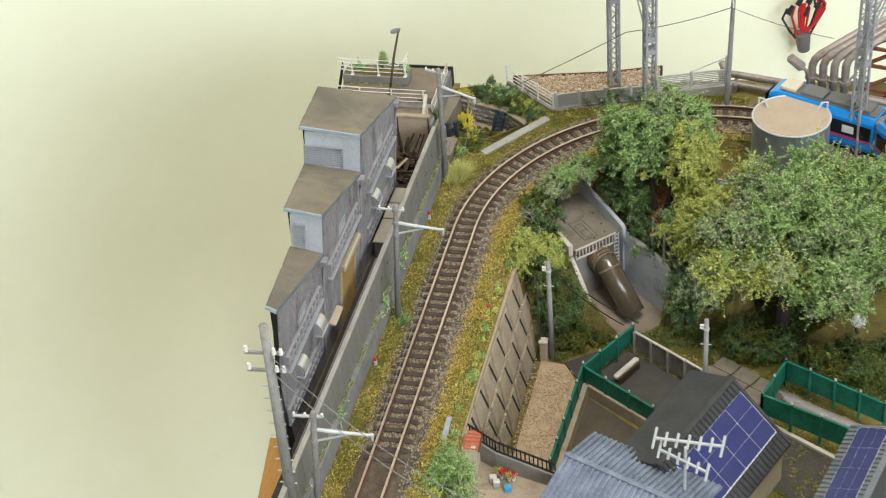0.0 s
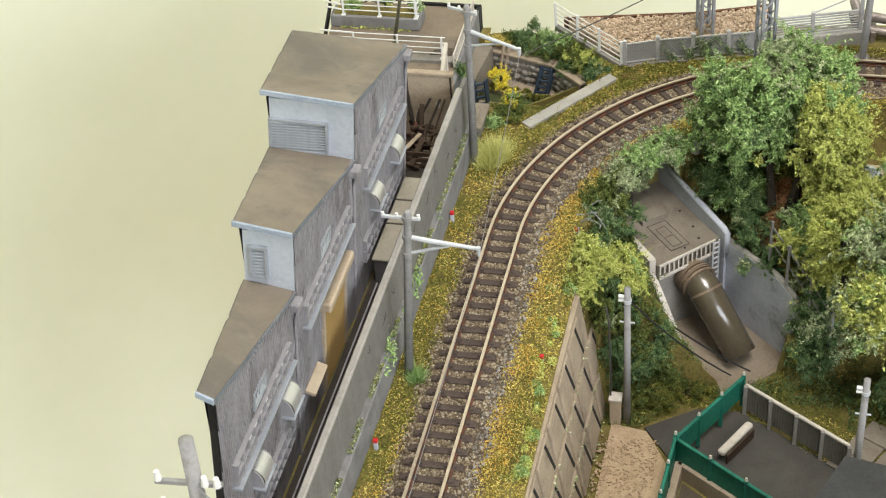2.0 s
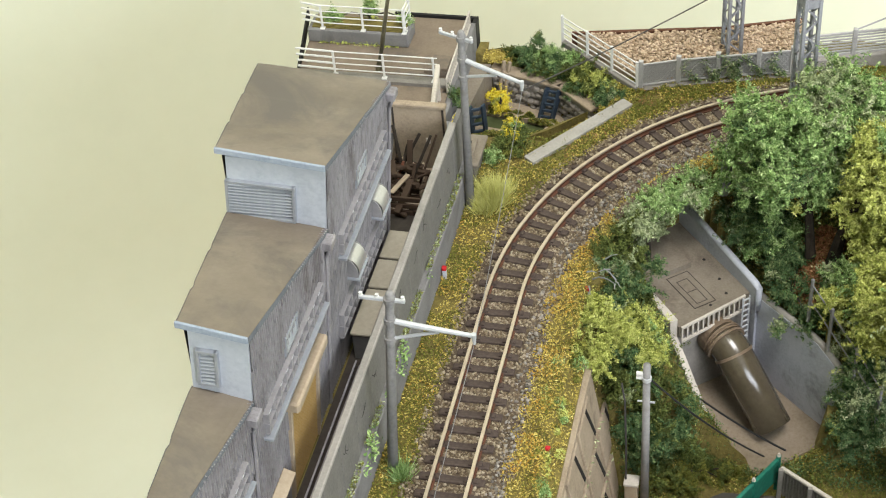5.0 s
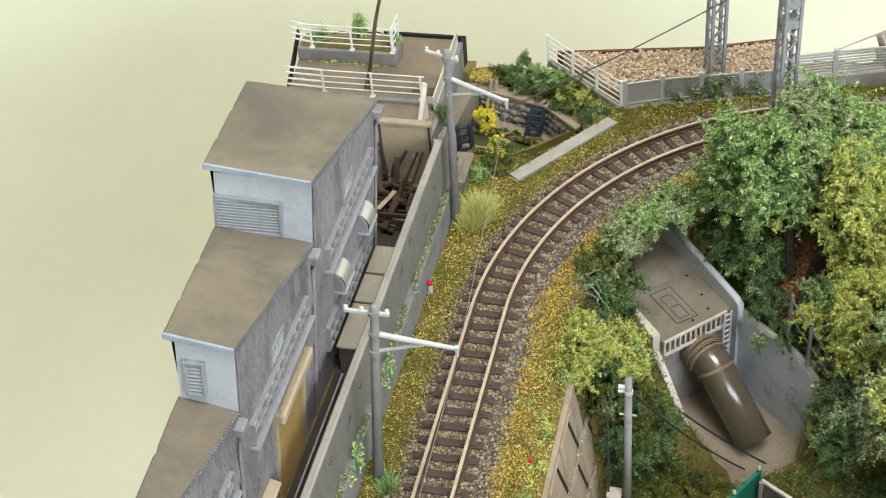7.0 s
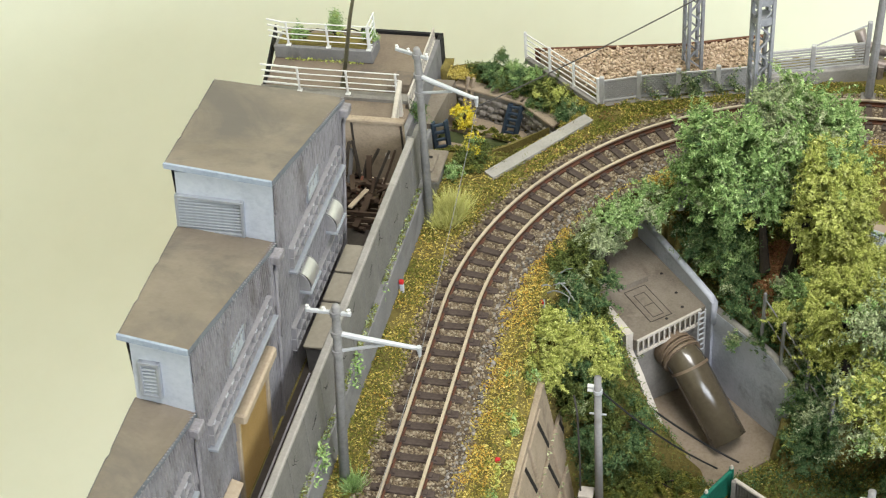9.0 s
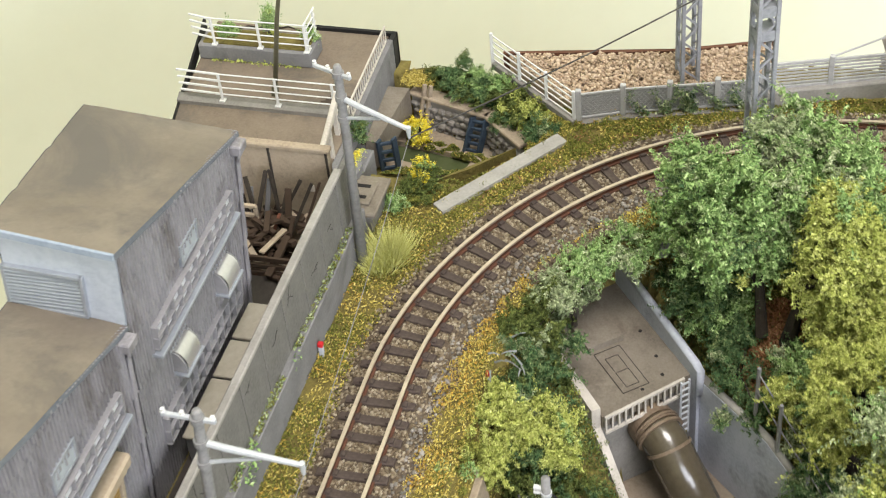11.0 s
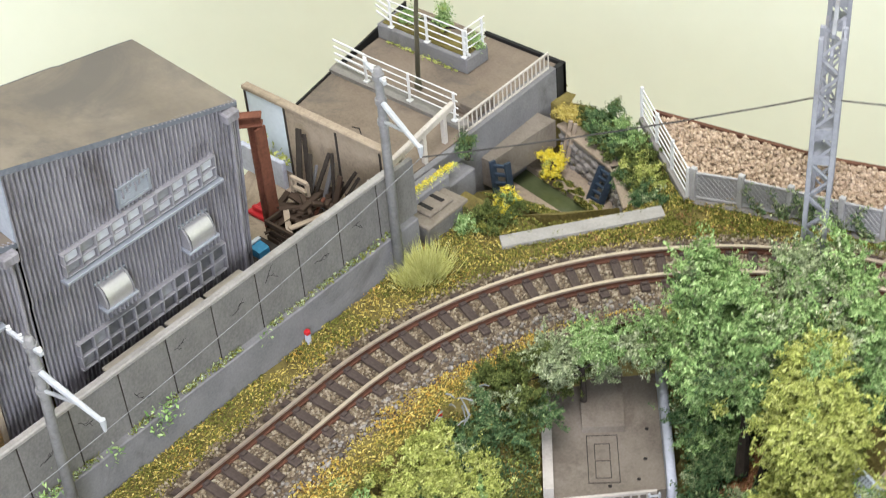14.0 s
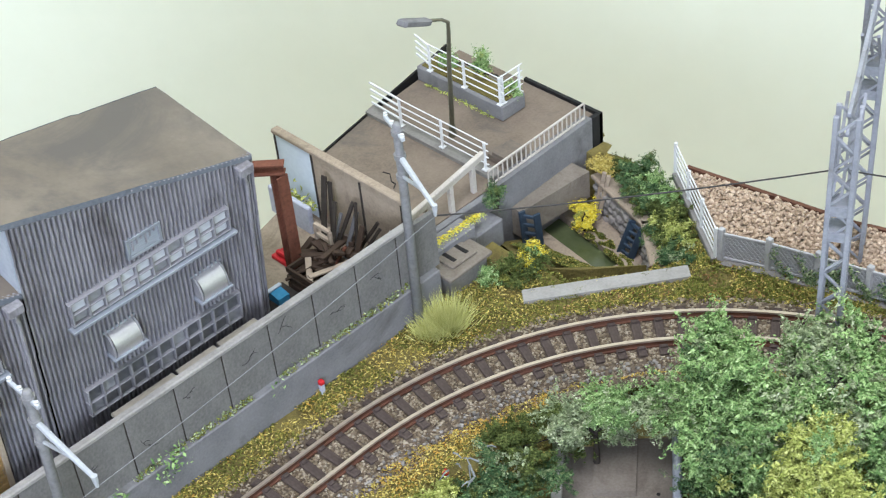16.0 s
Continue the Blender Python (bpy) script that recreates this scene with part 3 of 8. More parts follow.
# ---- track ----
def build_track():
    bed = Shape()
    rows, s = [], -24.0
    while s < 30:
        row = []
        for off, z in ((-1.75, -0.05), (-1.1, 0.06), (-0.5, 0.07), (0, 0.075), (0.5, 0.07), (1.0, 0.06), (1.35, -0.05)):
            x, y = track_point(s, off)
            row.append((x, y, z))
        rows.append(row)
        s += 0.6
    bed.strip(rows)
    solo("ballast_bed", bed, BALLAST_BED, (1.6, 0, 0), "brown ballast bed under the single track", "ballast", kind="structure", smooth=True)
    t = thing("railway_track", (1.6, 0, 0.05), "single narrow-gauge track with rusty rails on brown sleepers", "track")
    for side in (-0.5, 0.5):
        web, head = Shape(), Shape()
        for lo, hi, w, sh in ((0.10, 0.135, 0.085, web), (0.135, 0.255, 0.024, web), (0.255, 0.31, 0.046, head)):
            cols = []
            s = -24.0
            while s < 30:
                ring = []
                for o, z in ((-w, lo), (w, lo), (w, hi), (-w, hi), (-w, lo)):
                    x, y = track_point(s, side + o)
                    ring.append((x, y, z))
                cols.append(ring)
                s += 0.4
            sh.strip(cols)
        part("rail_web", web, RAIL_SIDE, t, "rust-brown rail foot and web")
        part("rail_head", head, RAIL_TOP, t, "worn bright rail head")
    one = Shape().box(-0.86, -0.12, 0, 0.86, 0.12, 0.09, 0.02)
    for sx in (-1, 1):
        for o in (-0.13, 0.13):
            one.box(sx * 0.5 + o - 0.05, -0.085, 0.08, sx * 0.5 + o + 0.05, 0.085, 0.15, 0.01)
    me = to_mesh("sleeper", one, SLEEPER, (0, 0, 0))
    s, rng = -15.5, random.Random(3)
    while s < 27:
        x, y = track_point(s)
        ob = new("sleeper", me)
        ob.parent = t
        ang = 0 if s < 0 else -s / RAD
        ob.matrix_local = pose((x - 1.6) * U, y * U, 0.0, 0, 0, math.degrees(ang) + rng.uniform(-1.5, 1.5))
        s += 0.575
    g = np.random.default_rng(5)
    n = 30000
    ss, off = g.uniform(-15, 26, n), g.uniform(-1.6, 1.3, n)
    along = (ss + 15.5 + 0.2875) % 0.575 - 0.2875
    ss2 = np.where((np.abs(off) < 0.92) & (np.abs(along) < 0.15), ss + 0.26, ss)
    pts = np.array([(*track_point(a, b), 0) for a, b in zip(ss2, off)])
    pts[:, 2] = 0.075 - 0.16 * np.clip(np.abs(off) - 0.95, 0, 1) + g.uniform(-0.02, 0.015, n)
    pts[np.abs(np.abs(off) - 0.5) < 0.09, 2] -= 0.04
    stuff("ballast_stones", granules(g, pts, 0.048, 0.75), BALLAST, "mixed brown and grey ballast stones", "ballast")


build_track()


# ---- factory with saw-tooth roof ----
FACE = -1.5          # the corrugated wall's plane


def lean(x, y, z):
    """The factory stands a little out of plumb and out of square."""
    return x + 0.1 * (z - 6.0), y + 0.3 - 0.05 * (x + 1.1), z


def piece(name, shape, mat, parent, label="", smooth=False):
    shape.v = [lean(*p) for p in shape.v]
    return part(name, shape, mat, parent, label, smooth)


def roof_z(y, y0, y1, hi=8.85, lo=7.0):
    return hi + (lo - hi) * (y - y0) / (y1 - y0)


def corrugated(y0, y1, zlo, ztop, pitch=0.118, depth=0.085):
    sh, rows, y, k = Shape(), [], y0, 0
    while y < y1 + 1e-6:
        x = FACE + (depth if k % 4 in (0, 1) else 0.0)
        cut = [2.35, 3.75, 5.1, 6.45, 7.8]
        col, low = [(x + 0.03, y, zlo)], zlo
        for z in cut:
            z = min(z + 0.12 * math.sin(k // 4 * 2.1), ztop(y) - 0.02)
            col += [(x, y, z), (x + 0.045, y, z)]
        rows.append(col + [(x + 0.01, y, ztop(y))])
        y += pitch * (0.32, 0.18, 0.32, 0.18)[k % 4]
        k += 1
    return sh.strip(rows)


def window_band(parent, y0, y1, z0, z1, cols, dark=False):
    """A band of two rows of panes in a deep grid of mullions over a sill."""
    # Dark backing and dim lower panes stand in for shade in the recesses.
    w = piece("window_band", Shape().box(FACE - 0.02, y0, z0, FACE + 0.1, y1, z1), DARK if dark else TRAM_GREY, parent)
    frame = Shape()
    step, zm = (y1 - y0) / cols, (z0 + z1) / 2
    for i in range(cols + 1):
        y = y0 + i * step
        frame.obox((FACE + 0.14, y, (z0 + z1) / 2), (0.1, 0, 0), (0, 0.022, 0), (0, 0, (z1 - z0) / 2), 0.005)
    for z in (z0, zm, z1):
        frame.box(FACE, y0 - 0.04, z - 0.018, FACE + (0.235 if z < z1 else 0.21), y1 + 0.04, z + 0.018, 0.008)
    piece("window_frame", frame, WINDOW_FRAME, w)
    if not dark:
        piece("window_sill", Shape().box(FACE, y0 - 0.12, z0 - 0.14, FACE + 0.34, y1 + 0.12, z0 - 0.05, 0.015), LOUVRE, w, "pale dusty window sill")
    pane = Shape().box(0, -step / 2 + 0.05, -(z1 - z0) / 4 + 0.03, 0.035, step / 2 - 0.04, (z1 - z0) / 4 - 0.03, 0.008)
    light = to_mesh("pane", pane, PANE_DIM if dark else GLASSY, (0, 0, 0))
    dim = to_mesh("pane", pane, DUSTY_PANE, (0, 0, 0))
    o = Vector(ORIGIN[w.name])
    for i in range(cols):
        for k, zc in enumerate(((z0 + zm) / 2, (zm + z1) / 2)):
            ob = new("pane", dim if (i * 7 + k * 3) % 5 == 0 else light)
            ob.parent = w
            ob.location = (Vector(lean(FACE + 0.1, y0 + (i + 0.5) * step, zc)) - o) * U
    return w


def vent_hood(parent, y0, y1, z0, z1):
    """A rounded aluminium ventilator hood with end plates and a drip sill."""
    r, n = z1 - z0, 9
    rows = []
    for y in (y0 + 0.06, y1 - 0.06):
        rows.append([(FACE + 0.05 + 0.37 * math.sin(1.9 * k / n), y, z0 + 0.22 + (r - 0.22) * math.cos(1.9 * k / n)) for k in range(n + 1)])
    body = Shape().strip(rows)
    h = piece("vent_hood", body, ALUMINIUM, parent, "rounded bare-aluminium ventilator hood", smooth=True)
    ends = Shape()
    for y in (y0, y1 - 0.05):
        poly = [(FACE, z0 + 0.05)] + [(FACE + 0.02 + 0.39 * math.sin(math.pi / 2 * k / n), z0 + 0.1 + (r - 0.08) * math.cos(math.pi / 2 * k / n)) for k in range(n, -1, -1)] + [(FACE, z1 + 0.02)]
        m = len(poly)
        vs = [(x, y, z) for x, z in poly] + [(x, y + 0.05, z) for x, z in poly]
        ends.add(vs, [tuple(range(m)), tuple(range(m, 2 * m))[::-1]] + [(i, m + i, m + (i + 1) % m, (i + 1) % m) for i in range(m)])
    piece("end_plate", ends, WINDOW_FRAME, h)
    piece("drip_sill", Shape().box(FACE, y0 - 0.07, z0 + 0.03, FACE + 0.46, y1 + 0.07, z0 + 0.09, 0.01), LOUVRE, h)
    piece("back_flange", Shape().box(FACE, y0 - 0.05, z1, FACE + 0.09, y1 + 0.05, z1 + 0.07, 0.01), LOUVRE, h)


def louvre(parent, at, ax, w, h, slats):
    """A louvred vent in a frame; ax is the direction of its width."""
    at, ax = Vector(at), Vector(ax)
    out = ax.cross(Vector((0, 0, 1)))
    fr = Shape()
    for s in (-1, 1):
        fr.obox(at + ax * s * w / 2 + out * 0.03, ax * 0.04, out * 0.06, (0, 0, h / 2 + 0.04), 0.01)
        fr.obox(at + Vector((0, 0, s * h / 2)) + out * 0.03, ax * (w / 2), out * 0.06, (0, 0, 0.04), 0.01)
    v = piece("louvre", fr, LOUVRE, parent, "grey louvred vent")
    sl = Shape().obox((0, 0, 0), ax * (w / 2 - 0.04), out * 0.045 + Vector((0, 0, -0.035)), out * 0.008 + Vector((0, 0, 0.012)))
    me = to_mesh("slat", sl, LOUVRE, (0, 0, 0))
    o = Vector(ORIGIN[v.name])
    for i in range(slats):
        ob = new("slat", me)
        ob.parent = v
        ob.location = (Vector(lean(*(at + out * 0.02 + Vector((0, 0, h * ((i + 0.5) / slats - 0.5)))))) - o) * U
    piece("louvre_back", Shape().obox(at - out * 0.015, ax * w / 2, out * 0.01, (0, 0, h / 2)), TRAM_GREY, v)


def build_factory():
    f = thing("factory_building", (-2.5, -2, 0.9), "grey corrugated factory with three dusty saw-tooth roofs", "factory")
    for n, (y0, y1) in enumerate(((-10.73, -4.82), (-4.82, 0.95), (0.95, 7.1))):
        top = lambda y: roof_z(y, y0, y1)
        wall = corrugated(y0, y1, 0.9, lambda y: top(y) - 0.02)
        piece("corrugated_wall", wall, SHEET, f, "grey corrugated sheet wall with rusty streaks")
        # the rear face along the slanting edge, and the far end
        s = Shape()
        s.strip([[(edge_x(y) + 0.3, y, -1.2), (edge_x(y) - 0.42, y, top(y) - 0.05)] for y in (y0, (y0 + y1) / 2, y1)])
        piece("rear_wall", s, BLACK, f, "black rear face at the layout edge")
        for yy, tag in ((y0, "gable_wall"), (y1, "end_wall")):
            lo = 0.9 if n == 0 or tag == "end_wall" else 6.9
            e = Shape().box(edge_x(yy) - 0.33, yy - 0.03, lo, FACE + 0.075, yy + 0.03, top(yy) - 0.04)
            if tag == "gable_wall" or n == 2:
                # Gables get a pale blue that stands in for window light.
                piece(tag, e, (BLACK if n == 0 else GABLE) if tag == "gable_wall" else SHEET, f, "bay end wall, gables tinted with pale window light" if n else "dark end of the building")
        # roof sheet with slightly uneven surface
        rows = []
        for i in range(13):
            y = y0 - 0.1 + (y1 - y0 + 0.1) * i / 12
            xl, xr = edge_x(y) - 0.27 - 0.1 * (top(y) - 6.0), FACE + 0.09
            rows.append([(xl + (xr - xl) * j / 8, y, top(y) + 0.03 - 0.02 * (i // 4) + 0.02 * noise.noise((j * 0.6, y * 0.8, n * 7.0)) - (0.02 if j in (0, 8) else 0) + 0.18 * (1 - j / 8)) for j in range(9)])
            if i in (3, 7):
                rows.append([(x, y + 0.4 * (y1 - y0) / 12, z - 0.15 * (y1 - y0) / 12) for x, y, z in rows[-1]])
        roof = Shape().strip(rows)
        roof.strip([[(x, y, z - 0.11) for x, y, z in r][::-1] for r in rows])
        r = piece("roof", roof, ROOF, f, "dusty brown-grey roofing sheet")
        piece("roof_verge", Shape().strip([[(a[0] + 0.01, a[1], a[2] + 0.012), (a[0] + 0.03, a[1], a[2] - 0.13)] for a in [q[-1] for q in rows]]).strip([[(q[0][0] - 0.01, q[0][1], q[0][2] - 0.13), (q[0][0] - 0.01, q[0][1], q[0][2] + 0.012)] for q in rows]), ROOF_TRIM, r)
        e = rows[0]
        piece("roof_front_edge", Shape().obox(((e[0][0] + e[-1][0]) / 2, y0 - 0.12, e[4][2] - 0.05), ((e[-1][0] - e[0][0]) / 2 + 0.02, 0, -0.09), (0, 0.035, 0), (0, 0, 0.085), 0.015), ROOF_EDGE, r, "pale bluish front edge of the roof")
        # rainwater pipe and hopper at the far end of each bay
        yp = y1 - 0.25
        d = piece("downpipe", Shape().cyl((FACE + 0.14, yp, 0.9), (FACE + 0.14, yp, top(yp) - 0.75), 0.055, n=8).tube([(FACE + 0.14, yp, top(yp) - 0.78), (FACE + 0.2, yp - 0.06, top(yp) - 0.6), (FACE + 0.2, yp - 0.06, top(yp) - 0.42)], 0.05, 8), SHEET, f)
        piece("hopper", Shape().box(FACE + 0.02, yp - 0.26, top(yp) - 0.42, FACE + 0.34, yp + 0.14, top(yp) - 0.16, 0.03), SHEET, d)
        window_band(f, y1 - 5.22, y1 - 0.9, 5.36, 5.98, 10)
        if n != 1:
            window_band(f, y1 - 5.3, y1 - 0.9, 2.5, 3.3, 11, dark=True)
        for yv in ((-8.85, -6.35), (), (2.58, 5.05))[n]:
            vent_hood(f, yv, yv + 0.8, 3.85, 4.5)
        louvre(f, (FACE + 0.05, y1 - 3.12, 6.42), (0, 1, 0), 0.86, 0.5, 8)
    # gable louvres
    louvre(f, (-3.05, 0.905, 7.62), (1, 0, 0), 1.7, 1.0, 11)
    louvre(f, (-2.35, -4.87, 7.85), (1, 0, 0), 0.42, 0.95, 9)
    # roller door of the middle bay with its hood
    d = piece("roller_door", Shape().box(FACE, -2.55, 1.2, FACE + 0.12, -0.5, 4.4, 0.01), OCHRE, f, "ochre ribbed roller shutter")
    ribs = Shape()
    for i in range(30):
        ribs.box(FACE + 0.11, -2.5, 1.25 + i * 0.105, FACE + 0.145, -0.55, 1.32 + i * 0.105)
    piece("shutter_ribs", ribs, OCHRE, d)
    piece("door_hood", Shape().box(FACE, -2.75, 4.38, FACE + 0.42, -0.3, 4.72, 0.06), TAN, d, "tan wooden hood over the shutter")
    for y in (-2.62, -0.45):
        piece("door_post", Shape().box(FACE, y - 0.06, 1.2, FACE + 0.2, y + 0.06, 4.4, 0.015), TAN, d)
    piece("canopy", Shape().obox((FACE + 0.25, -3.8, 2.88), (0.16, 0, -0.05), (0, 0.6, 0), (0.02, 0, 0.06), 0.02), TAN, f, "small tan canopy")


build_factory()


# ---- concrete yard wall along the track ----
WX = -0.62


def build_yard_wall():
    w = thing("concrete_panel_wall", (WX, 0, 0), "weathered grey concrete panel wall on a plinth beside the track", "wall")
    part("plinth", Shape().box(WX - 0.35, -16, -0.1, WX + 0.2, 11.9, 1.1, 0.03), CONCRETE_GREY, w, "grey rendered plinth")
    part("coping", Shape().box(WX - 0.19, -16, 2.82, WX + 0.02, 11.2, 2.96, 0.03), CONCRETE_PALE, w, "pale worn coping")
    n, y = 0, -15.9
    panel = Shape().box(-0.14, 0.02, 1.08, 0.0, 1.38, 2.83, 0.012)
    me = to_mesh("panel", panel, PANEL_GREY, (0, 0, 0))
    post = to_mesh("joint_strip", Shape().box(-0.12, -0.03, 1.08, -0.02, 0.03, 2.83, 0.005), DARK_BROWN, (0, 0, 0))
    while y < 11.0:
        for nm, m, yy in (("panel", me, y), ("joint_strip", post, y)):
            ob = new(nm, m)
            ob.parent = w
            ob.location = (0, yy * U, 0)
        y += 1.4
    rng = random.Random(8)
    for i in range(9):
        y, z = -1.9 + i * 1.4 + rng.uniform(0.1, 0.5), rng.uniform(1.5, 2.4)
        sh = Shape()
        for run in range(3):
            pts = [(WX, y, z)]
            yy, zz, slope = y, z, rng.uniform(-0.9, 0.9)
            for k in range(5 - run):
                yy, zz = yy + rng.uniform(0.02, 0.1), zz + slope * 0.09 + rng.uniform(-0.07, 0.07)
                pts.append((WX, yy, max(1.15, min(2.75, zz))))
            sh.tube(pts, [0.009] + [0.008] * (len(pts) - 2) + [0.003], 4)
            y, z = pts[2][1], pts[2][2]
        part("crack", sh, DARK, w, "dark branching crack in the concrete")


build_yard_wall()


# ---- poles ----
def contact_pole(foot, top, tip):
    """A pole from foot to top; tip is where its bracket arm holds the contact wire."""
    p = thing("catenary_pole", foot, "grey tapered pole with a pale bracket arm over the track", "pole", "contact line poles")
    f, k, e = Vector(foot), Vector(top), Vector(tip)
    at = lambda z: f + (k - f) * ((z - f.z) / (k.z - f.z))
    part("mast", Shape().tube([f, k - Vector((0, 0, 0.06)), k], [0.142, 0.104, 0.075], 14), POLE, p, smooth=True)
    za = k.z - 0.26
    c0, d = at(za), (e - at(e.z)).normalized()
    c = part("crossarm", Shape().beam(c0 - d * 0.75, c0 + d * 0.38, 0.09, 0.09, 0.01), ARM, p)
    for o in (-0.7, -0.3, 0.33):
        q = c0 + d * o
        part("insulator", Shape().tube([q + Vector((0, 0, h)) for h in (0.03, 0.07, 0.1, 0.14)], [0.03, 0.06, 0.035, 0.05], 8), WHITE, c)
    root = at(e.z + 0.3)
    a = part("bracket_arm", Shape().tube([root, root + (e - root) * 0.25, e + Vector((0, 0, 0.1))], [0.07, 0.078, 0.055], 8), ARM, p, "pale grey bracket arm")
    low = at(e.z - 0.32)
    part("strut", Shape().cyl(low, root + (e - root) * 0.58 - Vector((0, 0, 0.03)), 0.045, n=8), ARM, a)
    part("wire_clamp", Shape().tube([e + Vector((0, 0, 0.16)), e + Vector((0, 0, 0.02)), e - Vector((0, 0, 0.16))], [0.07, 0.06, 0.035], 8), ARM, a)
    for q in (root, low, at(za)):
        part("collar", Shape().cyl(q - Vector((0, 0, 0.07)), q + Vector((0, 0, 0.07)), 0.15, n=12), POLE, p)
    return tuple(e - Vector((0, 0, 0.16)))


TIPS = [contact_pole((0.05, -12.75, 0), (0.62, -12.8, 6.3), (2.66, -12.62, 5.1)), contact_pole((-0.02, 0.03, 0), (0.47, 0.0, 6.28), (2.43, -0.03, 5.06)), contact_pole((-0.26, 10.86, 0), (-0.13, 10.76, 6.5), (1.7, 10.08, 5.24))]


def rail_run(parent, p, q, z0, posts, rails, height, w=0.058, gap=None):
    """A railing of posts and level bars from p to q (x, y) standing at z0."""
    p, q = Vector(p), Vector(q)
    for i in range(posts):
        c = p + (q - p) * (i / max(1, posts - 1))
        part("post", Shape().box(c.x - w * 0.6, c.y - w * 0.6, z0, c.x + w * 0.6, c.y + w * 0.6, z0 + height, 0.01), WHITE, parent)
        part("foot", Shape().box(c.x - 0.085, c.y - 0.085, z0, c.x + 0.085, c.y + 0.085, z0 + 0.05, 0.01), WHITE, parent)
    for i in range(rails):
        z = z0 + height * (0.25 + 0.73 * i / max(1, rails - 1))
        d = (q - p).normalized() * 0.15
        part("bar", Shape().beam((p.x - d.x, p.y - d.y, z), (q.x + d.x, q.y + d.y, z), w * 0.62, w * 0.62, 0.01), WHITE, parent)


# ---- passage and yard behind the wall ----
def build_yard():
    solo("passage_floor", Shape().box(-1.75, -16, 1.28, -0.78, 7.4, 1.33), DARK_BROWN, (-1.1, -4, 1.3), "dark floor of the passage behind the wall", "floor", kind="structure")
    solo("yard_floor", Shape().prism([(edge_x(7.4) + 0.1, 7.42), (-0.85, 7.42), (-0.85, 11.3), (edge_x(11.3) - 0.2, 11.3)], 0.95, 1.04), CONCRETE_WARM, (-3, 9, 1), "dusty concrete floor of the scrap yard", "floor", kind="structure")
    # Thin dark slab stands in for the shade in the yard corner.
    solo("yard_shade_patch", Shape().box(-3.3, 7.3, 1.0, -0.8, 8.92, 1.08), DARK_BROWN, (-2, 8, 1), "dark floor patch with corner shade in its colour", "floor", kind="structure")
    kerb = Shape()
    for z, x in ((1.45, -1.32), (1.62, -1.4)):
        kerb.box(x - 0.05, -11, z - 0.03, x, 2.2, z, 0.008)
    solo("passage_pipe", kerb, SHEET, (-1.4, -5, 1.5), "thin conduits along the factory foot", "conduit")
    for y0, y1 in ((5.62, 6.8), (4.38, 5.54), (2.5, 4.3)):
        b = thing("equipment_box", (-1.15, (y0 + y1) / 2, 1.33), "steel equipment box with a dusty beige lid", "cabinet", "boxes along the factory wall")
        part("body", Shape().box(-1.58, y0 + 0.03, 1.33, -0.92, y1 - 0.03, 2.2, 0.02), TRAM_GREY, b)
        part("lid", Shape().box(-1.62, y0, 2.2, -0.88, y1, 2.29, 0.025), BOX_TOP, b, "dusty beige lid")
    w = thing("yard_wall", (-3.5, 11.4, 1), "beige concrete wall closing the scrap yard", "wall")
    part("wall_slab", Shape().box(-4.5, 11.36, 0.9, -0.98, 11.53, 3.26, 0.02), CONCRETE_WARM, w)
    # Slab's pale blue is raised so that it reads as strongly lit.
    part("wall_slab", Shape().box(-6.05, 11.37, 0.9, -4.5, 11.52, 3.24, 0.02), PALE_BLUE, w, "pale bluish slab, strong light put into its colour")
    part("coping", Shape().box(-6.1, 11.32, 3.24, -0.94, 11.57, 3.38, 0.03), CONCRETE_WARM, w)
    for x in (-6.0, -4.5, -2.6, -1.04):
        part("joint_strip", Shape().box(x - 0.03, 11.33, 0.95, x + 0.03, 11.365, 3.24, 0.005), DARK_BROWN, w)
    solo("low_planter_wall", Shape().box(-5.9, 10.75, 1.0, -4.2, 10.9, 1.9, 0.03), CONCRETE_BLUE, (-5, 10.8, 1), "low pale wall in front of the yard wall", "wall")
    fr = thing("steel_portal", (-3.4, 9.5, 1.0), "rust-red steel goal-post frame of flanged beams", "portal")
    for a, b in (((-3.35, 9.45, 1.04), (-3.35, 9.45, 4.25)),):
        g = Shape()
        for dx in (-0.13, 0.13):
            g.obox((a[0] + dx, a[1], (a[2] + b[2]) / 2), (0.03, 0, 0), (0, 0.17, 0), (0, 0, (b[2] - a[2]) / 2), 0.01)
        g.obox((a[0], a[1], (a[2] + b[2]) / 2), (0.11, 0, 0), (0, 0.03, 0), (0, 0, (b[2] - a[2]) / 2))
        part("column", g, RUST, fr)
    g = Shape().beam((-4.9, 8.0, 4.3), (-3.25, 9.6, 4.3), 0.28, 0.06, 0.01).beam((-4.9, 8.0, 4.56), (-3.25, 9.6, 4.56), 0.28, 0.06, 0.01).beam((-4.9, 8.0, 4.43), (-3.27, 9.58, 4.43), 0.08, 0.24)
    part("beam", g, RUST, fr)
    part("back_column", Shape().box(-5.0, 7.9, 1.04, -4.75, 8.15, 4.28, 0.02), RUST, fr)
    rng = random.Random(11)
    for i in range(62):
        x, y = rng.gauss(-2.2, 0.6), rng.gauss(9.95, 0.55)
        x, y = min(-1.05, max(-3.6, x)), min(11.1, max(8.7, y))
        z = 1.1 + max(0, 1.05 - 0.6 * math.hypot(x + 2.2, y - 10.0)) * rng.uniform(0.3, 1.0)
        a, t, n = rng.uniform(0, 6.28), rng.uniform(-0.45, 0.5), rng.uniform(0.15, 0.6)
        d = Vector((math.cos(a) * math.cos(t), math.sin(a) * math.cos(t), math.sin(t))) * n
        c = Vector((x, y, z))
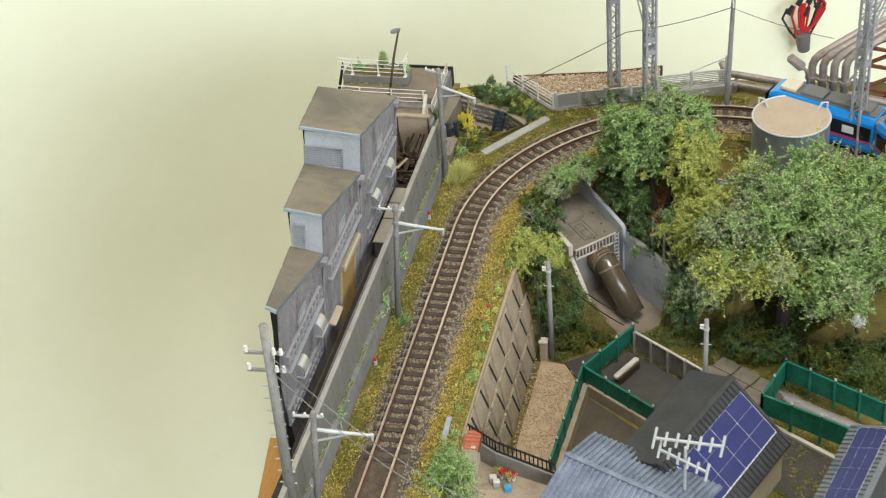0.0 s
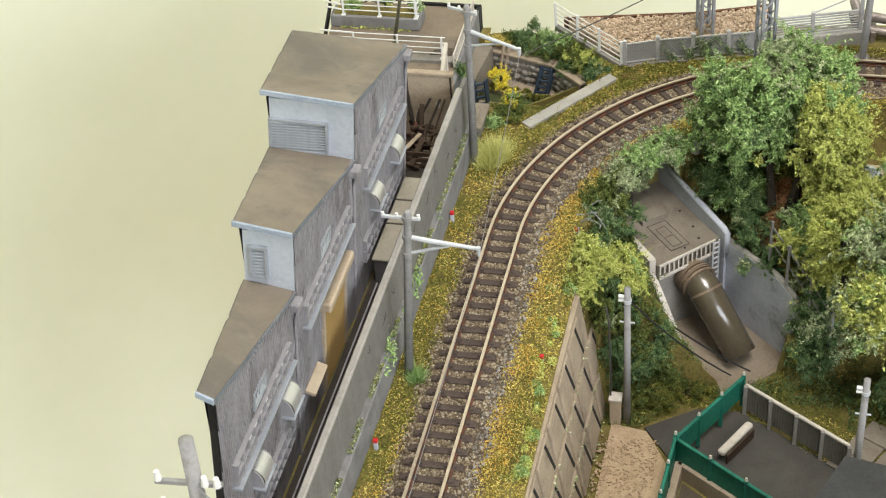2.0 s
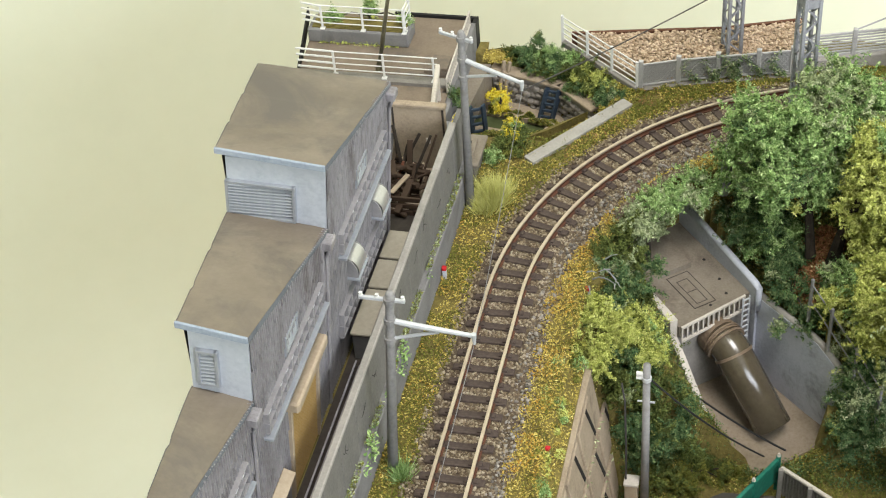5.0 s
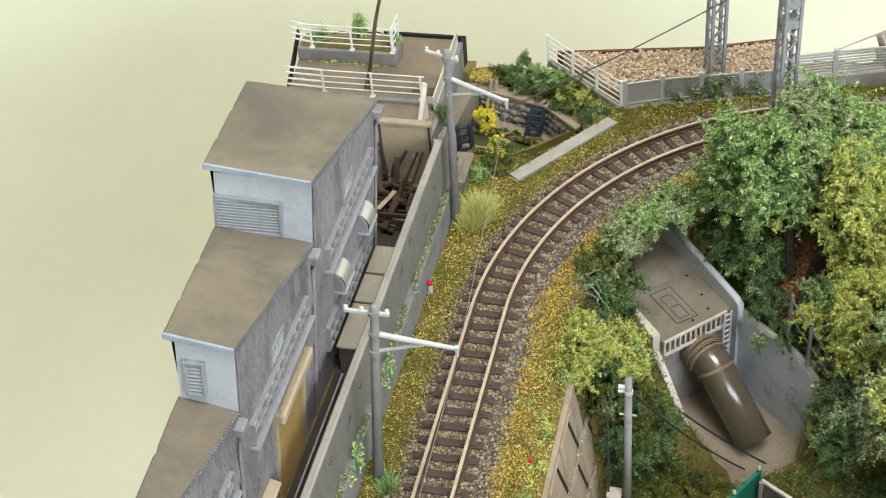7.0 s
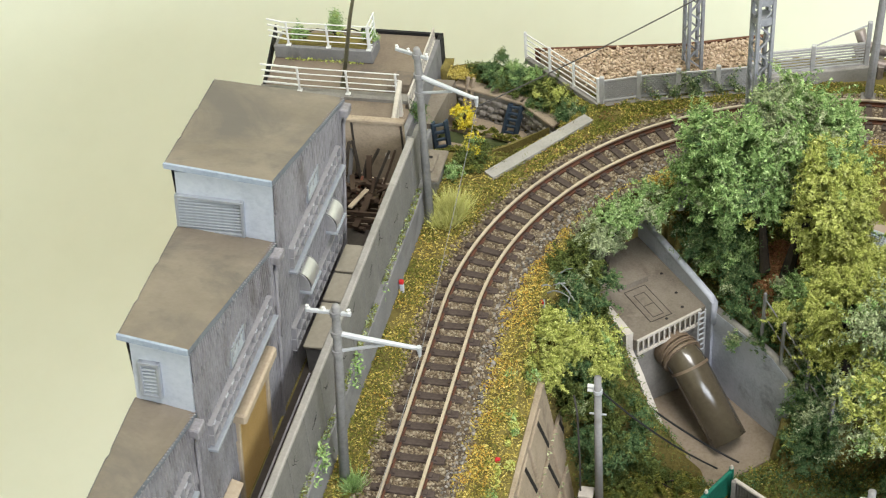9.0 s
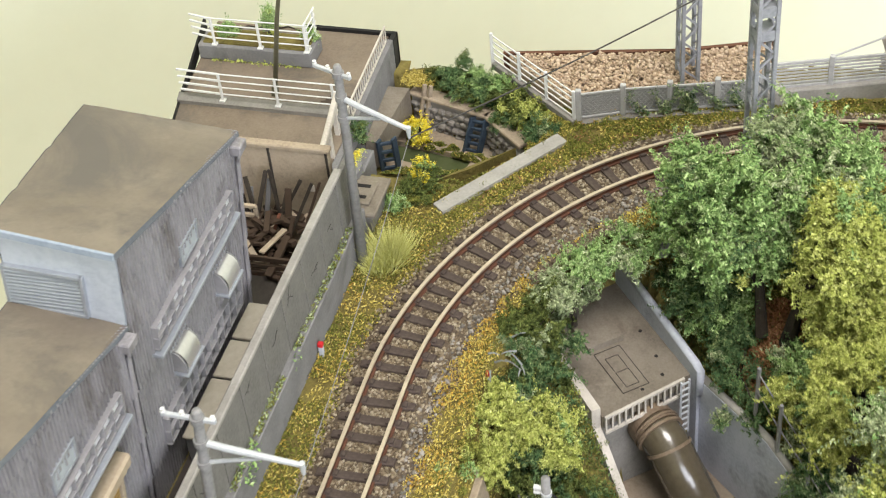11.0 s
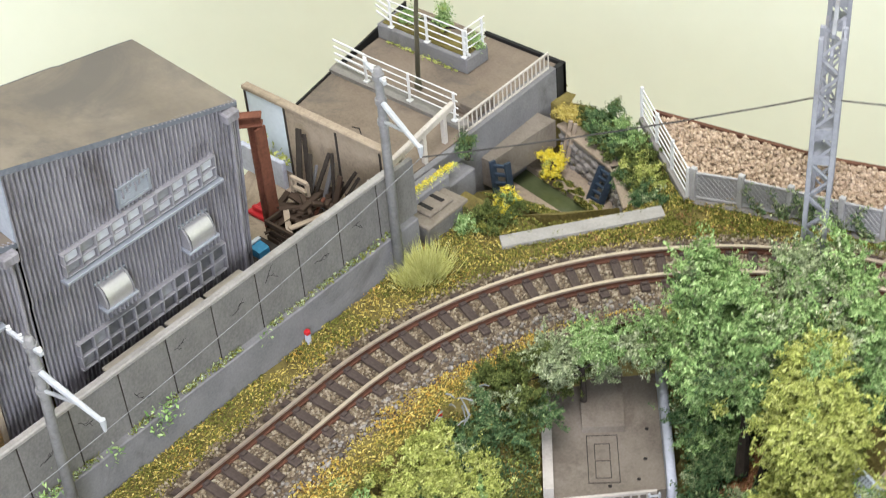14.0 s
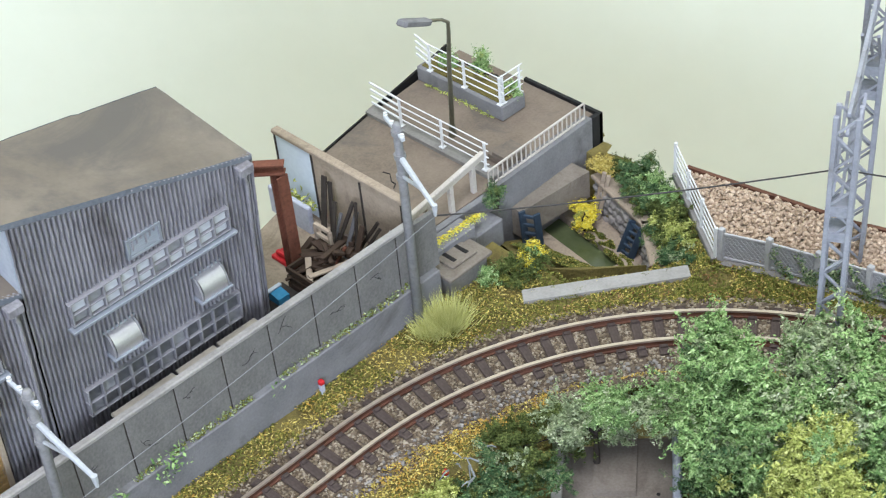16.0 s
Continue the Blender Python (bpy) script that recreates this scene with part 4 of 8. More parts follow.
        solo("scrap_timber", Shape().beam(c - d, c + d, rng.uniform(0.07, 0.2), rng.uniform(0.05, 0.14), 0.01), WOOD_SCRAP if rng.random() < 0.97 else TAN, c, "broken brown timber in a scrap heap", "timber", "scrap heap")
    for x, y, lx, ly, h, wd, mt in ((-3.3, 10.7, -0.3, 0.4, 3.05, 0.3, BARK), (-3.0, 10.75, 0.25, 0.35, 2.7, 0.16, BARK), (-2.2, 10.9, -0.25, 0.2, 2.75, 0.14, BARK), (-1.7, 10.7, 0.35, 0.4, 2.5, 0.1, WOOD_SCRAP), (-2.6, 10.4, -0.4, 0.5, 2.6, 0.18, BARK), (-2.0, 10.2, 0.5, 0.6, 2.7, 0.12, BARK), (-3.1, 10.9, -0.35, 0.25, 2.9, 0.22, BARK), (-2.75, 10.95, 0.1, 0.2, 2.4, 0.18, TRAM_GREY), (-2.5, 10.9, 0.55, 0.2, 2.5, 0.13, BARK), (-2.35, 10.6, 0.2, 0.3, 2.2, 0.16, BARK), (-1.95, 10.5, 0.0, 0.25, 2.5, 0.24, WOOD_SCRAP), (-2.4, 9.9, 0.25, 0.3, 2.1, 0.12, RUST), (-1.85, 9.9, 0.1, 0.35, 2.0, 0.15, WOOD_SCRAP), (-2.95, 10.6, -0.1, 0.4, 2.2, 0.13, TRAM_GREY)):
        solo("leaning_plank", Shape().beam((x, y - 0.3, 1.05), (x + lx * 1.4, y + ly, h), wd * 0.7, 0.06, 0.01, (0, 1, 0.2)), mt, (x, y, 1.05), "weathered plank leaning on the yard wall", "plank", "scrap heap")
    c = thing("wooden_crate", (-2.3, 9.3, 1.04), "open brown slatted wooden crate", "crate")
    for z in (1.15, 1.4, 1.65):
        part("slat", Shape().box(-2.95, 8.92, z - 0.08, -0.9, 9.0, z + 0.08, 0.01), WOOD_SCRAP, c)
        part("slat", Shape().box(-2.95, 9.65, z - 0.08, -1.5, 9.73, z + 0.08, 0.01), WOOD_SCRAP, c)
        part("slat", Shape().box(-3.03, 8.92, z - 0.08, -2.95, 9.73, z + 0.08, 0.01), WOOD_SCRAP, c)
    r = thing("wooden_rack", (-3.0, 10.3, 1.04), "upright rack with round holes, weathered tan wood", "rack")
    for dx in (-0.28, 0.28):
        part("upright", Shape().box(-3.0 + dx - 0.05, 10.2, 1.04, -3.0 + dx + 0.05, 10.3, 2.2, 0.01), TAN, r)
    for z in (1.2, 1.55, 1.9, 2.2):
        part("rung", Shape().box(-3.3, 10.2, z - 0.05, -2.7, 10.3, z + 0.05, 0.01), TAN, r)
    solo("red_pallet", Shape().box(-4.3, 9.4, 1.04, -3.6, 10.1, 1.16, 0.02).box(-4.2, 9.5, 1.16, -3.7, 9.62, 1.3, 0.02).box(-4.2, 9.8, 1.16, -3.7, 9.92, 1.3, 0.02), RED, (-4, 9.7, 1.04), "bright red pallet of goods", "pallet")
    bl = thing("blue_crate", (-2.7, 8.55, 1.04), "bright blue plastic tub beside the factory corner", "tub")
    part("tub", Shape().prism([(-3.0, 8.25), (-2.6, 8.25), (-2.6, 8.6), (-3.0, 8.6)], 1.04, [1.36, 1.28, 1.28, 1.36]), BLUE_BARREL, bl)
    part("rim", Shape().box(-3.04, 8.2, 1.35, -2.92, 8.65, 1.4, 0.01), PALE_BLUE, bl)
    solo("bent_pipe", Shape().tube([(-5.0, 9.2, 1.05), (-4.75, 9.0, 1.1), (-4.55, 9.05, 1.4), (-4.55, 9.1, 2.2)], 0.09, 8), RUBBER, (-4.8, 9.1, 1.05), "black bent hose standing in the yard", "hose")


build_yard()


# ---- raised street beyond the yard ----
def crack_lines(parent, seeds, z):
    rng = random.Random(seeds)
    for i in range(3):
        x, y = rng.uniform(-5.6, -2.4), rng.uniform(12.3, 15.2)
        pts = [(x, y, z)]
        for k in range(4):
            x, y = x + rng.uniform(-0.12, 0.35), y + rng.uniform(-0.25, 0.12)
            pts.append((x, y, z))
        part("crack", Shape().tube(pts, 0.022, 4), DARK, parent)


def build_street():
    s = thing("street_deck", (-4, 14, 0.3), "dusty concrete street deck with fine cracks", "street deck")
    L = lambda y: edge_x(y) - 0.52
    part("deck_slab", Shape().prism([(L(11.5), 11.5), (-1.75, 11.5), (-1.75, 15.75), (L(15.75), 15.75)], 0.0, 1.0), DECK, s)
    part("deck_edge", Shape().prism([(L(15.75) - 0.05, 15.75), (-1.9, 15.75), (-1.9, 16.15), (L(16.15) - 0.05, 16.15)], 0.0, 1.12), CONCRETE, s, "raised kerb under the railing")
    part("road_slab", Shape().prism([(L(16.15), 16.15), (-1.95, 16.15), (-1.95, 20.1), (L(20.1) + 0.4, 20.1)], 0.0, 0.9), DECK, s)
    crack_lines(s, 4, 1.0)
    part("pothole", Shape().cyl((-3.0, 13.4, 0.99), (-3.0, 13.4, 1.006), 0.13, n=7), DARK, s)
    part("left_edge", Shape().beam((L(11.5), 11.5, 0.86), (L(20), 20, 0.86), 0.06, 0.4), BLACK, s, "black edge strip of the layout")
    for i, z in enumerate((0.9, 1.02, 1.14)):
        part("step", Shape().box(-2.95 + 0.16 * i, 16.5, z, -2.0, 17.3, z + 0.12, 0.015), DECK, s, "low dusty step")
    r = thing("white_railing", (-4.6, 15.95, 1.12), "white painted four-bar street railing", "railing", "white street railings")
    rail_run(r, (-5.7, 15.92), (-2.3, 15.92), 1.12, 3, 4, 0.95)
    for i in range(4):
        z = 1.12 + 0.95 * (0.25 + 0.73 * i / 3)
        part("bar", Shape().beam((-5.7, 15.92, z), (-7.0, 15.98, z), 0.05, 0.05), WHITE, r)
    # cream hand wall along the street's near side
    h = thing("cream_handrail", (-1.9, 13.5, 1.0), "cream wooden handrail on short posts", "handrail")
    part("top_rail", Shape().beam((-1.42, 11.55, 2.0), (-2.05, 15.6, 1.95), 0.15, 0.24, 0.03), CREAM, h)
    for i in range(4):
        t = (i + 0.5) / 4
        x, y = -1.42 - 0.63 * t, 11.55 + 4.05 * t
        part("post", Shape().box(x - 0.07, y - 0.07, 0.95, x + 0.07, y + 0.07, 2.0, 0.01), CREAM, h)
    # planter with its railing
    p = thing("planter", (-4.8, 18.1, 0.9), "grey concrete street planter with young shrubs", "planter")
    part("trough", Shape().box(-7.3, 18.1, 0.9, -3.72, 19.1, 1.42, 0.04), CONCRETE_GREY, p)
    part("soil", Shape().box(-7.15, 18.22, 1.38, -3.85, 18.98, 1.46), EARTH, p)
    r = thing("white_railing", (-4.8, 17.85, 1.62), "white painted four-bar railing on the planter", "railing", "white street railings")
    rail_run(r, (-6.75, 18.18), (-3.85, 18.18), 1.42, 3, 4, 0.95)
    rail_run(r, (-3.85, 18.3), (-3.85, 19.0), 1.42, 2, 4, 0.95)
    for i in range(4):
        z = 1.42 + 0.92 * (0.25 + 0.73 * i / 3)
        part("bar", Shape().beam((-6.75, 18.18, z), (-7.5, 18.35, z), 0.05, 0.05), WHITE, r)
    # street lamp
    m = thing("street_lamp", (-4.42, 16.72, 0.9), "dull brass curved street lamp with a grey head", "street lamp")
    part("mast", Shape().tube([(-4.42, 16.72, 0.9), (-3.72, 16.2, 3.9), (-3.35, 15.95, 5.2), (-3.22, 15.84, 5.6), (-3.14, 15.55, 5.85), (-3.05, 15.0, 6.12)], [0.075, 0.065, 0.055, 0.05, 0.045, 0.045], 10), LAMP_BRASS, m, smooth=True)
    part("base_plate", Shape().cyl((-4.42, 16.72, 0.9), (-4.32, 16.64, 1.35), 0.12, 0.1, 10), LAMP_BRASS, m)
    part("lamp_head", Shape().obox((-2.97, 14.46, 6.36), (0.07, -0.52, 0.26), (0.17, 0.03, 0), (0.02, 0.05, 0.09), 0.07), CONCRETE_GREY, m, "grey lamp head")
    # parapet and its white palings
    w = thing("parapet_wall", (-1.8, 17.5, -1), "grey rendered parapet wall beside the canal", "wall")
    part("wall_body", Shape().prism([(-1.95, 15.5), (-1.62, 15.5), (-1.72, 19.75), (-2.05, 19.75)], -2.3, 1.0), CONCRETE_GREY, w)
    part("end_wall", Shape().box(-1.75, 11.6, -0.2, -1.55, 15.5, 0.98, 0.02), CONCRETE_GREY, w)
    r = thing("paling", (-1.8, 17.5, 1.0), "off-white balustrade of thin upright bars", "railing")
    for z in (1.04, 1.55):
        part("bar", Shape().beam((-1.78, 15.5, z), (-1.88, 19.6, z), 0.05, 0.05), CREAM, r)
    me = to_mesh("baluster", Shape().box(-0.016, -0.016, 0.03, 0.016, 0.016, 0.56), CREAM, (0, 0, 0))
    for i in range(22):
        t = i / 21
        ob = new("baluster", me)
        ob.parent = r
        ob.location = ((-1.78 - 0.1 * t + 1.8) * U, (15.5 + 4.1 * t - 17.5) * U, 0)
    solo("black_end_board", Shape().box(-4.7, 20.05, -1.5, -1.7, 20.17, 1.02, 0.01).box(-1.85, 19.75, -1.5, -1.7, 20.2, 1.0, 0.01), BLACK, (-2.5, 20, -1.5), "matt black board at the back edge of the layout", "board")
    # beam over the canal mouth, terrace with weeds, inspection chamber
    solo("canal_beam", Shape().prism([(-1.62, 16.15), (-1.27, 16.15), (-1.03, 18.8), (-1.7, 18.8)], -0.95, -0.02), CULVERT_TOP, (-1.2, 17, -0.6), "tan concrete ledge over the canal mouth", "ledge", kind="structure")
    solo("terrace_block", Shape().box(-1.55, 14.1, -0.4, -1.0, 15.2, 0.5, 0.04), CONCRETE_GREY, (-1.1, 14.7, -0.4), "grey concrete block beside the canal", "block")
    solo("terrace_kerb", Shape().box(-1.55, 11.9, -0.2, -0.95, 14.1, 0.95, 0.04), CONCRETE_GREY, (-1.2, 13, -0.2), "grey concrete step under the handrail", "kerb")
    c = thing("inspection_chamber", (-0.75, 13.05, 0), "concrete inspection chamber with two slotted lids", "chamber")
    part("chamber_body", Shape().box(-1.35, 12.35, -0.15, -0.22, 13.75, 0.55, 0.03), CONCRETE, c)
    part("cover", Shape().box(-1.45, 12.25, 0.55, -0.1, 13.85, 0.68, 0.03), CULVERT_TOP, c)
    part("lid", Shape().box(-1.1, 12.6, 0.68, -0.35, 13.55, 0.76, 0.03), CULVERT_TOP, c)
    for y in (12.85, 13.3):
        part("slot", Shape().box(-0.95, y - 0.06, 0.762, -0.5, y + 0.06, 0.775), DARK, c)


SHIFT[:] = -0.13, -0.22, 0.05
build_street()
SHIFT[:] = 0.0, 0.0, 0.0


# ---- canal ----
def build_canal():
    solo("canal_water", Shape().prism([(-2.1, 17.2), (0.55, 16.82), (0.8, 16.95), (0.92, 17.3), (0.8, 17.45), (-2.0, 17.95)], -2.0, -1.62), WATER, (0, 17, -2), "still green canal water", "water", kind="structure")
    near = Shape().prism([(-1.9, 16.72), (0.62, 16.3), (1.2, 16.75), (1.25, 17.2), (0.95, 17.28), (0.82, 16.92), (0.56, 16.78), (-1.9, 17.16)], -2.3, -1.5)
    solo("canal_bank", near, CONCRETE_WARM, (0, 16.5, -2), "tan concrete canal edge", "kerb", kind="structure")
    far = Shape().prism([(-1.9, 17.98), (0.84, 17.48), (0.96, 17.3), (1.9, 16.9), (2.3, 17.0), (1.4, 18.1), (-1.2, 18.85), (-1.9, 18.85)], -2.3, -1.47)
    solo("canal_bank", far, CONCRETE_WARM, (0.5, 17.8, -2), "tan concrete canal edge", "kerb", kind="structure")
    slope = Shape().prism([(-1.6, 15.2), (0.3, 14.6), (1.5, 15.4), (2.5, 16.7), (1.9, 16.95), (1.2, 16.75), (0.62, 16.3), (-1.6, 16.7)], -2.3, [-0.7, -0.25, -0.15, -0.3, -1.3, -1.45, -1.45, -1.45])
    solo("canal_slope", slope, EARTH, (0, 15.6, -2), "earth slope down to the canal", "slope", kind="structure")
    w = thing("rubble_wall", (1.0, 18.3, -2.3), "dark rubble stone wall with a tan cap along the canal", "wall")
    rng = random.Random(21)
    st = to_mesh("stone", Shape().obox((0, 0, 0), (0.12, 0, 0), (0, 0.09, 0), (0, 0, 0.085), 0.05), STONE_DARK, (0, 0, 0))
    o = Vector(ORIGIN[w.name])
    for a, b, n in ((Vector((-1.2, 18.85, 0)), Vector((1.3, 18.05, 0)), 11), (Vector((1.3, 18.05, 0)), Vector((2.6, 16.85, 0)), 7)):
        d = (b - a).normalized()
        nrm = Vector((-d.y, d.x, 0))
        part("core", Shape().obox((a + b) / 2 + nrm * 0.2 + Vector((0, 0, -1.35)), (b - a) / 2, nrm * 0.2, (0, 0, 1.0)), STONE_DARK, w)
        part("cap", Shape().obox((a + b) / 2 + nrm * 0.15 + Vector((0, 0, -0.33)), (b - a) / 2 + d * 0.08, nrm * 0.25, (0, 0, 0.06), 0.03), CONCRETE_WARM, w, "tan worn cap")
        for i in range(n):
            for k in range(5):
                c = a + d * ((i + 0.4 + 0.4 * (k % 2)) * (b - a).length / n) + Vector((0, 0, -1.75 + 0.27 * k + rng.uniform(-0.04, 0.04)))
                ob = new("stone", st)
                ob.parent = w
                ob.matrix_local = Matrix.Translation((c - o - nrm * rng.uniform(-0.02, 0.05)) * U) @ pose(0, 0, 0, rng.uniform(-15, 15), rng.uniform(-15, 15), math.degrees(math.atan2(d.y, d.x)) + rng.uniform(-12, 12)) @ Matrix.Scale(rng.uniform(0.75, 1.15), 4)
    for p, q, side in (((-1.14, 16.0, 0.1), (-1.1, 16.1, -1.45), (0.5, 0.22, 0)), ((1.12, 18.0, -0.4), (0.86, 17.72, -1.55), (0.5, -0.08, 0))):
        l = thing("steel_ladder", p, "dark blue steel ladder leaning by the canal", "ladder", "canal ladders")
        p, q, side = Vector(p), Vector(q), Vector(side).normalized() * 0.22
        for s in (-1, 1):
            part("stile", Shape().beam(p + side * s, q + side * s, 0.08, 0.2, 0.01), STEEL_BLUE, l)
        for i in range(5):
            c = p + (q - p) * ((i + 0.5) / 5)
            part("rung", Shape().beam(c - side, c + side, 0.08, 0.1, 0.01), STEEL_BLUE, l)
    solo("concrete_plank", Shape().prism([(0.95, 13.45), (1.3, 13.15), (4.0, 16.7), (3.65, 17.0)], -0.05, 0.13), CONCRETE_PALE, (2.4, 14.9, 0.0), "long grey concrete plank beside the track", "plank")
    solo("timber_posts", Shape().beam((-0.98, 18.5, -1.5), (-0.72, 18.74, 0.1), 0.1, 0.12, 0.01).beam((-0.78, 18.45, -1.5), (-0.52, 18.7, 0.1), 0.1, 0.12, 0.01), CONCRETE_WARM, (-0.6, 18.9, -1.4), "pair of tan timber struts by the canal mouth", "strut")


build_canal()


# ---- fences, rubble bank and gantries at the back ----
def lattice_panel(parent, p, q, z0, z1):
    p, q = Vector((*p, 0)), Vector((*q, 0))
    d = q - p
    fr = Shape()
    for z in (z0 + 0.12, z1 - 0.1):
        fr.beam(p + Vector((0, 0, z)), q + Vector((0, 0, z)), 0.06, 0.07, 0.01)
    pan = part("fence_panel", fr, FENCE_PALE, parent, "pale grey lattice panel")
    mesh = Shape()
    n, h = int(d.length / 0.13), z1 - z0 - 0.2
    for i in range(-5, n + 1):
        for sgn in (1, -1):
            a = max(0.0, i / n) if sgn > 0 else min(1.0, (i + 5) / n)
            u0, u1 = i / n, (i + 5) / n
            if u0 > 1 or u1 < 0:
                continue
            c0, c1 = max(0, u0), min(1, u1)
            if c1 - c0 < 0.01:
                continue
            za, zb = z0 + 0.1 + h * (c0 - u0) / (u1 - u0), z0 + 0.1 + h * (c1 - u0) / (u1 - u0)
            if sgn < 0:
                za, zb = z0 + z1 - za, z0 + z1 - zb
            mesh.beam(p + d * c0 + Vector((0, 0, za)), p + d * c1 + Vector((0, 0, zb)), 0.022, 0.025)
    tagged(part("lattice", mesh, FENCE_PALE, pan), kind="stuff")
    part("back_mesh", Shape().obox((p + q) / 2 + Vector((-d.y, d.x, 0)).normalized() * 0.04 + Vector((0, 0, (z0 + z1) / 2)), d / 2, Vector((-d.y, d.x, 0)).normalized() * 0.01, (0, 0, (z1 - z0) / 2 - 0.12)), FENCE_PALE, pan)


FENCE = [(4.12, 17.8), (5.32, 18.25), (6.6, 18.6), (7.9, 18.95), (9.0, 19.25)]


def build_back():
    f = thing("lattice_fence", (6.5, 18.5, 0), "grey ornamental lattice fence with ivy", "fence")
    for p, q in zip(FENCE, FENCE[1:]):
        lattice_panel(f, p, q, 0.02, 1.04)
    for x, y in FENCE:
        part("post", Shape().box(x - 0.08, y - 0.08, -0.2, x + 0.08, y + 0.08, 1.12, 0.02), FENCE_PALE, f)
    part("footing", Shape().strip([[(x + 0.1, y - 0.22, -0.25), (x + 0.1, y - 0.22, 0.08), (x - 0.05, y + 0.12, 0.08)] for x, y in FENCE]), CONCRETE, f)
    w = thing("white_railing", (2.6, 18.9, 0), "white sloping railing beside the rubble bank", "railing", "white street railings")
    a, b = Vector((4.0, 17.72, 0.0)), Vector((1.2, 19.55, 0.45))
    for i in range(5):
        z = Vector((0, 0, 0.22 + 0.21 * i))
        part("bar", Shape().beam(a + z, b + z, 0.035, 0.035), WHITE, w)
    for t in (0.0, 0.33, 0.66, 1.0):
        c = a + (b - a) * t
        part("post", Shape().box(c.x - 0.045, c.y - 0.045, c.z - 0.1, c.x + 0.045, c.y + 0.045, c.z + 1.12, 0.01), WHITE, w)
    part("base_beam", Shape().beam(a + Vector((0.03, -0.05, 0.05)), b + Vector((0.03, -0.05, 0.05)), 0.2, 0.2, 0.02), CONCRETE, w)
    bank = Shape()
    bank.prism([(4.2, 17.95), (9.0, 19.4), (9.2, 21.0), (6.5, 20.15), (1.7, 19.6)], -0.3, [0.2, 0.25, 0.95, 0.95, 0.75])
    solo("rubble_bank", bank, STONE, (5, 19, -0.3), "bank of pale rubble behind the lattice fence", "bank", kind="structure")
    g = np.random.default_rng(31)
    pts = []
    poly = [(4.2, 17.95), (9.0, 19.4), (9.2, 21.0), (6.5, 20.15), (1.7, 19.6)]
    tops = [0.2, 0.25, 0.95, 0.95, 0.75]
    corners = [np.array((*p, z)) for p, z in zip(poly, tops)]
    fan = [(corners[0], corners[i], corners[i + 1]) for i in (1, 2, 3)]
    area = np.array([np.linalg.norm(np.cross(q - p, r - p)) for p, q, r in fan])
    for k in g.choice(3, 5600, p=area / area.sum()):
        p, q, r = fan[k]
        u, v = sorted(g.random(2))
        pts.append(p * u + q * (v - u) + r * (1 - v) + np.array((0, 0, g.uniform(-0.03, 0.1))))
    stuff("rubble_stones", granules(g, np.array(pts), 0.062, 0.85), STONE, "heap of pale beige rubble stones", "rubble")
    solo("bank_board", Shape().beam((1.5, 19.72, 0.4), (6.55, 20.3, 0.6), 0.12, 0.8).beam((6.55, 20.3, 0.6), (9.3, 21.2, 0.6), 0.12, 0.8), RAIL_SIDE, (5, 20, 0.2), "brown wooden edge board behind the rubble", "board")
    # low concrete wall and gate to the right
    c = thing("roadside_wall", (10.6, 20.2, 0), "low pale concrete wall with barred gate panels", "wall")
    part("wall_base", Shape().beam((9.0, 19.35, 0.15), (13.0, 20.6, 0.15), 0.4, 0.75, 0.03), CONCRETE_PALE, c)
    for p, q in (((9.2, 19.42), (10.9, 19.95)), ((11.0, 19.98), (12.6, 20.48))):
        pan = part("gate_panel", Shape().beam((*p, 0.55), (*q, 0.55), 0.07, 0.08).beam((*p, 1.35), (*q, 1.35), 0.07, 0.08), FENCE_PALE, c)
        for i in range(6):
            part("gate_bar", Shape().beam((*p, 0.68 + 0.11 * i), (*q, 0.68 + 0.11 * i), 0.04, 0.05), FENCE_PALE, pan)
    for x, y, h in ((9.15, 19.4, 1.5), (10.95, 19.96, 1.5), (12.7, 20.5, 2.2)):
        part("gate_post", Shape().box(x - 0.08, y - 0.08, -0.1, x + 0.08, y + 0.08, h, 0.02), FENCE_PALE, c)
    part("stay", Shape().cyl((10.95, 19.96, 1.45), (12.7, 20.5, 2.1), 0.03, n=6), FENCE_PALE, c)


build_back()


def lattice_mast(parent, x, y, z0, z1, w, turn=0.0):
    """A square lattice mast of four angles with zigzag bracing."""
    m = part("mast", Shape().box(x - w * 0.7, y - w * 0.7, z0, x + w * 0.7, y + w * 0.7, z0 + 0.2, 0.03), CONCRETE, parent)
    ca, sa = math.cos(turn), math.sin(turn)
    C = lambda i, j: (x + (i * ca - j * sa) * w / 2, y + (i * sa + j * ca) * w / 2)
    for i in (-1, 1):
        for j in (-1, 1):
            cx, cy = C(i, j)
            part("leg", Shape().beam((cx, cy, z0), (cx, cy, z1), 0.11, 0.11, 0.012, (ca, sa, 0)), LATTICE, m)
    corners = [(-1, -1), (1, -1), (1, 1), (-1, 1)]
    for k in range(4):
        a, b = C(*corners[k]), C(*corners[(k + 1) % 4])
        br, n = Shape(), max(4, int((z1 - z0) / (w * 0.95)))
        for i in range(n):
            za, zb = z0 + (z1 - z0) * i / n, z0 + (z1 - z0) * (i + 1) / n
            p, q = ((a, b) if i % 2 else (b, a))
            br.beam((*p, za), (*q, zb), 0.055, 0.03, 0.0, (ca, sa, 0))
        tagged(part("bracing", br, LATTICE, m), kind="stuff")
    for z in (z0 + (z1 - z0) * 0.66, z0 + (z1 - z0) * 0.735):
        part("joint_plate", Shape().obox((x, y, z), (ca * w * 0.56, sa * w * 0.56, 0), (-sa * w * 0.56, ca * w * 0.56, 0), (0, 0, w * 0.28)), LATTICE, m)
    return m


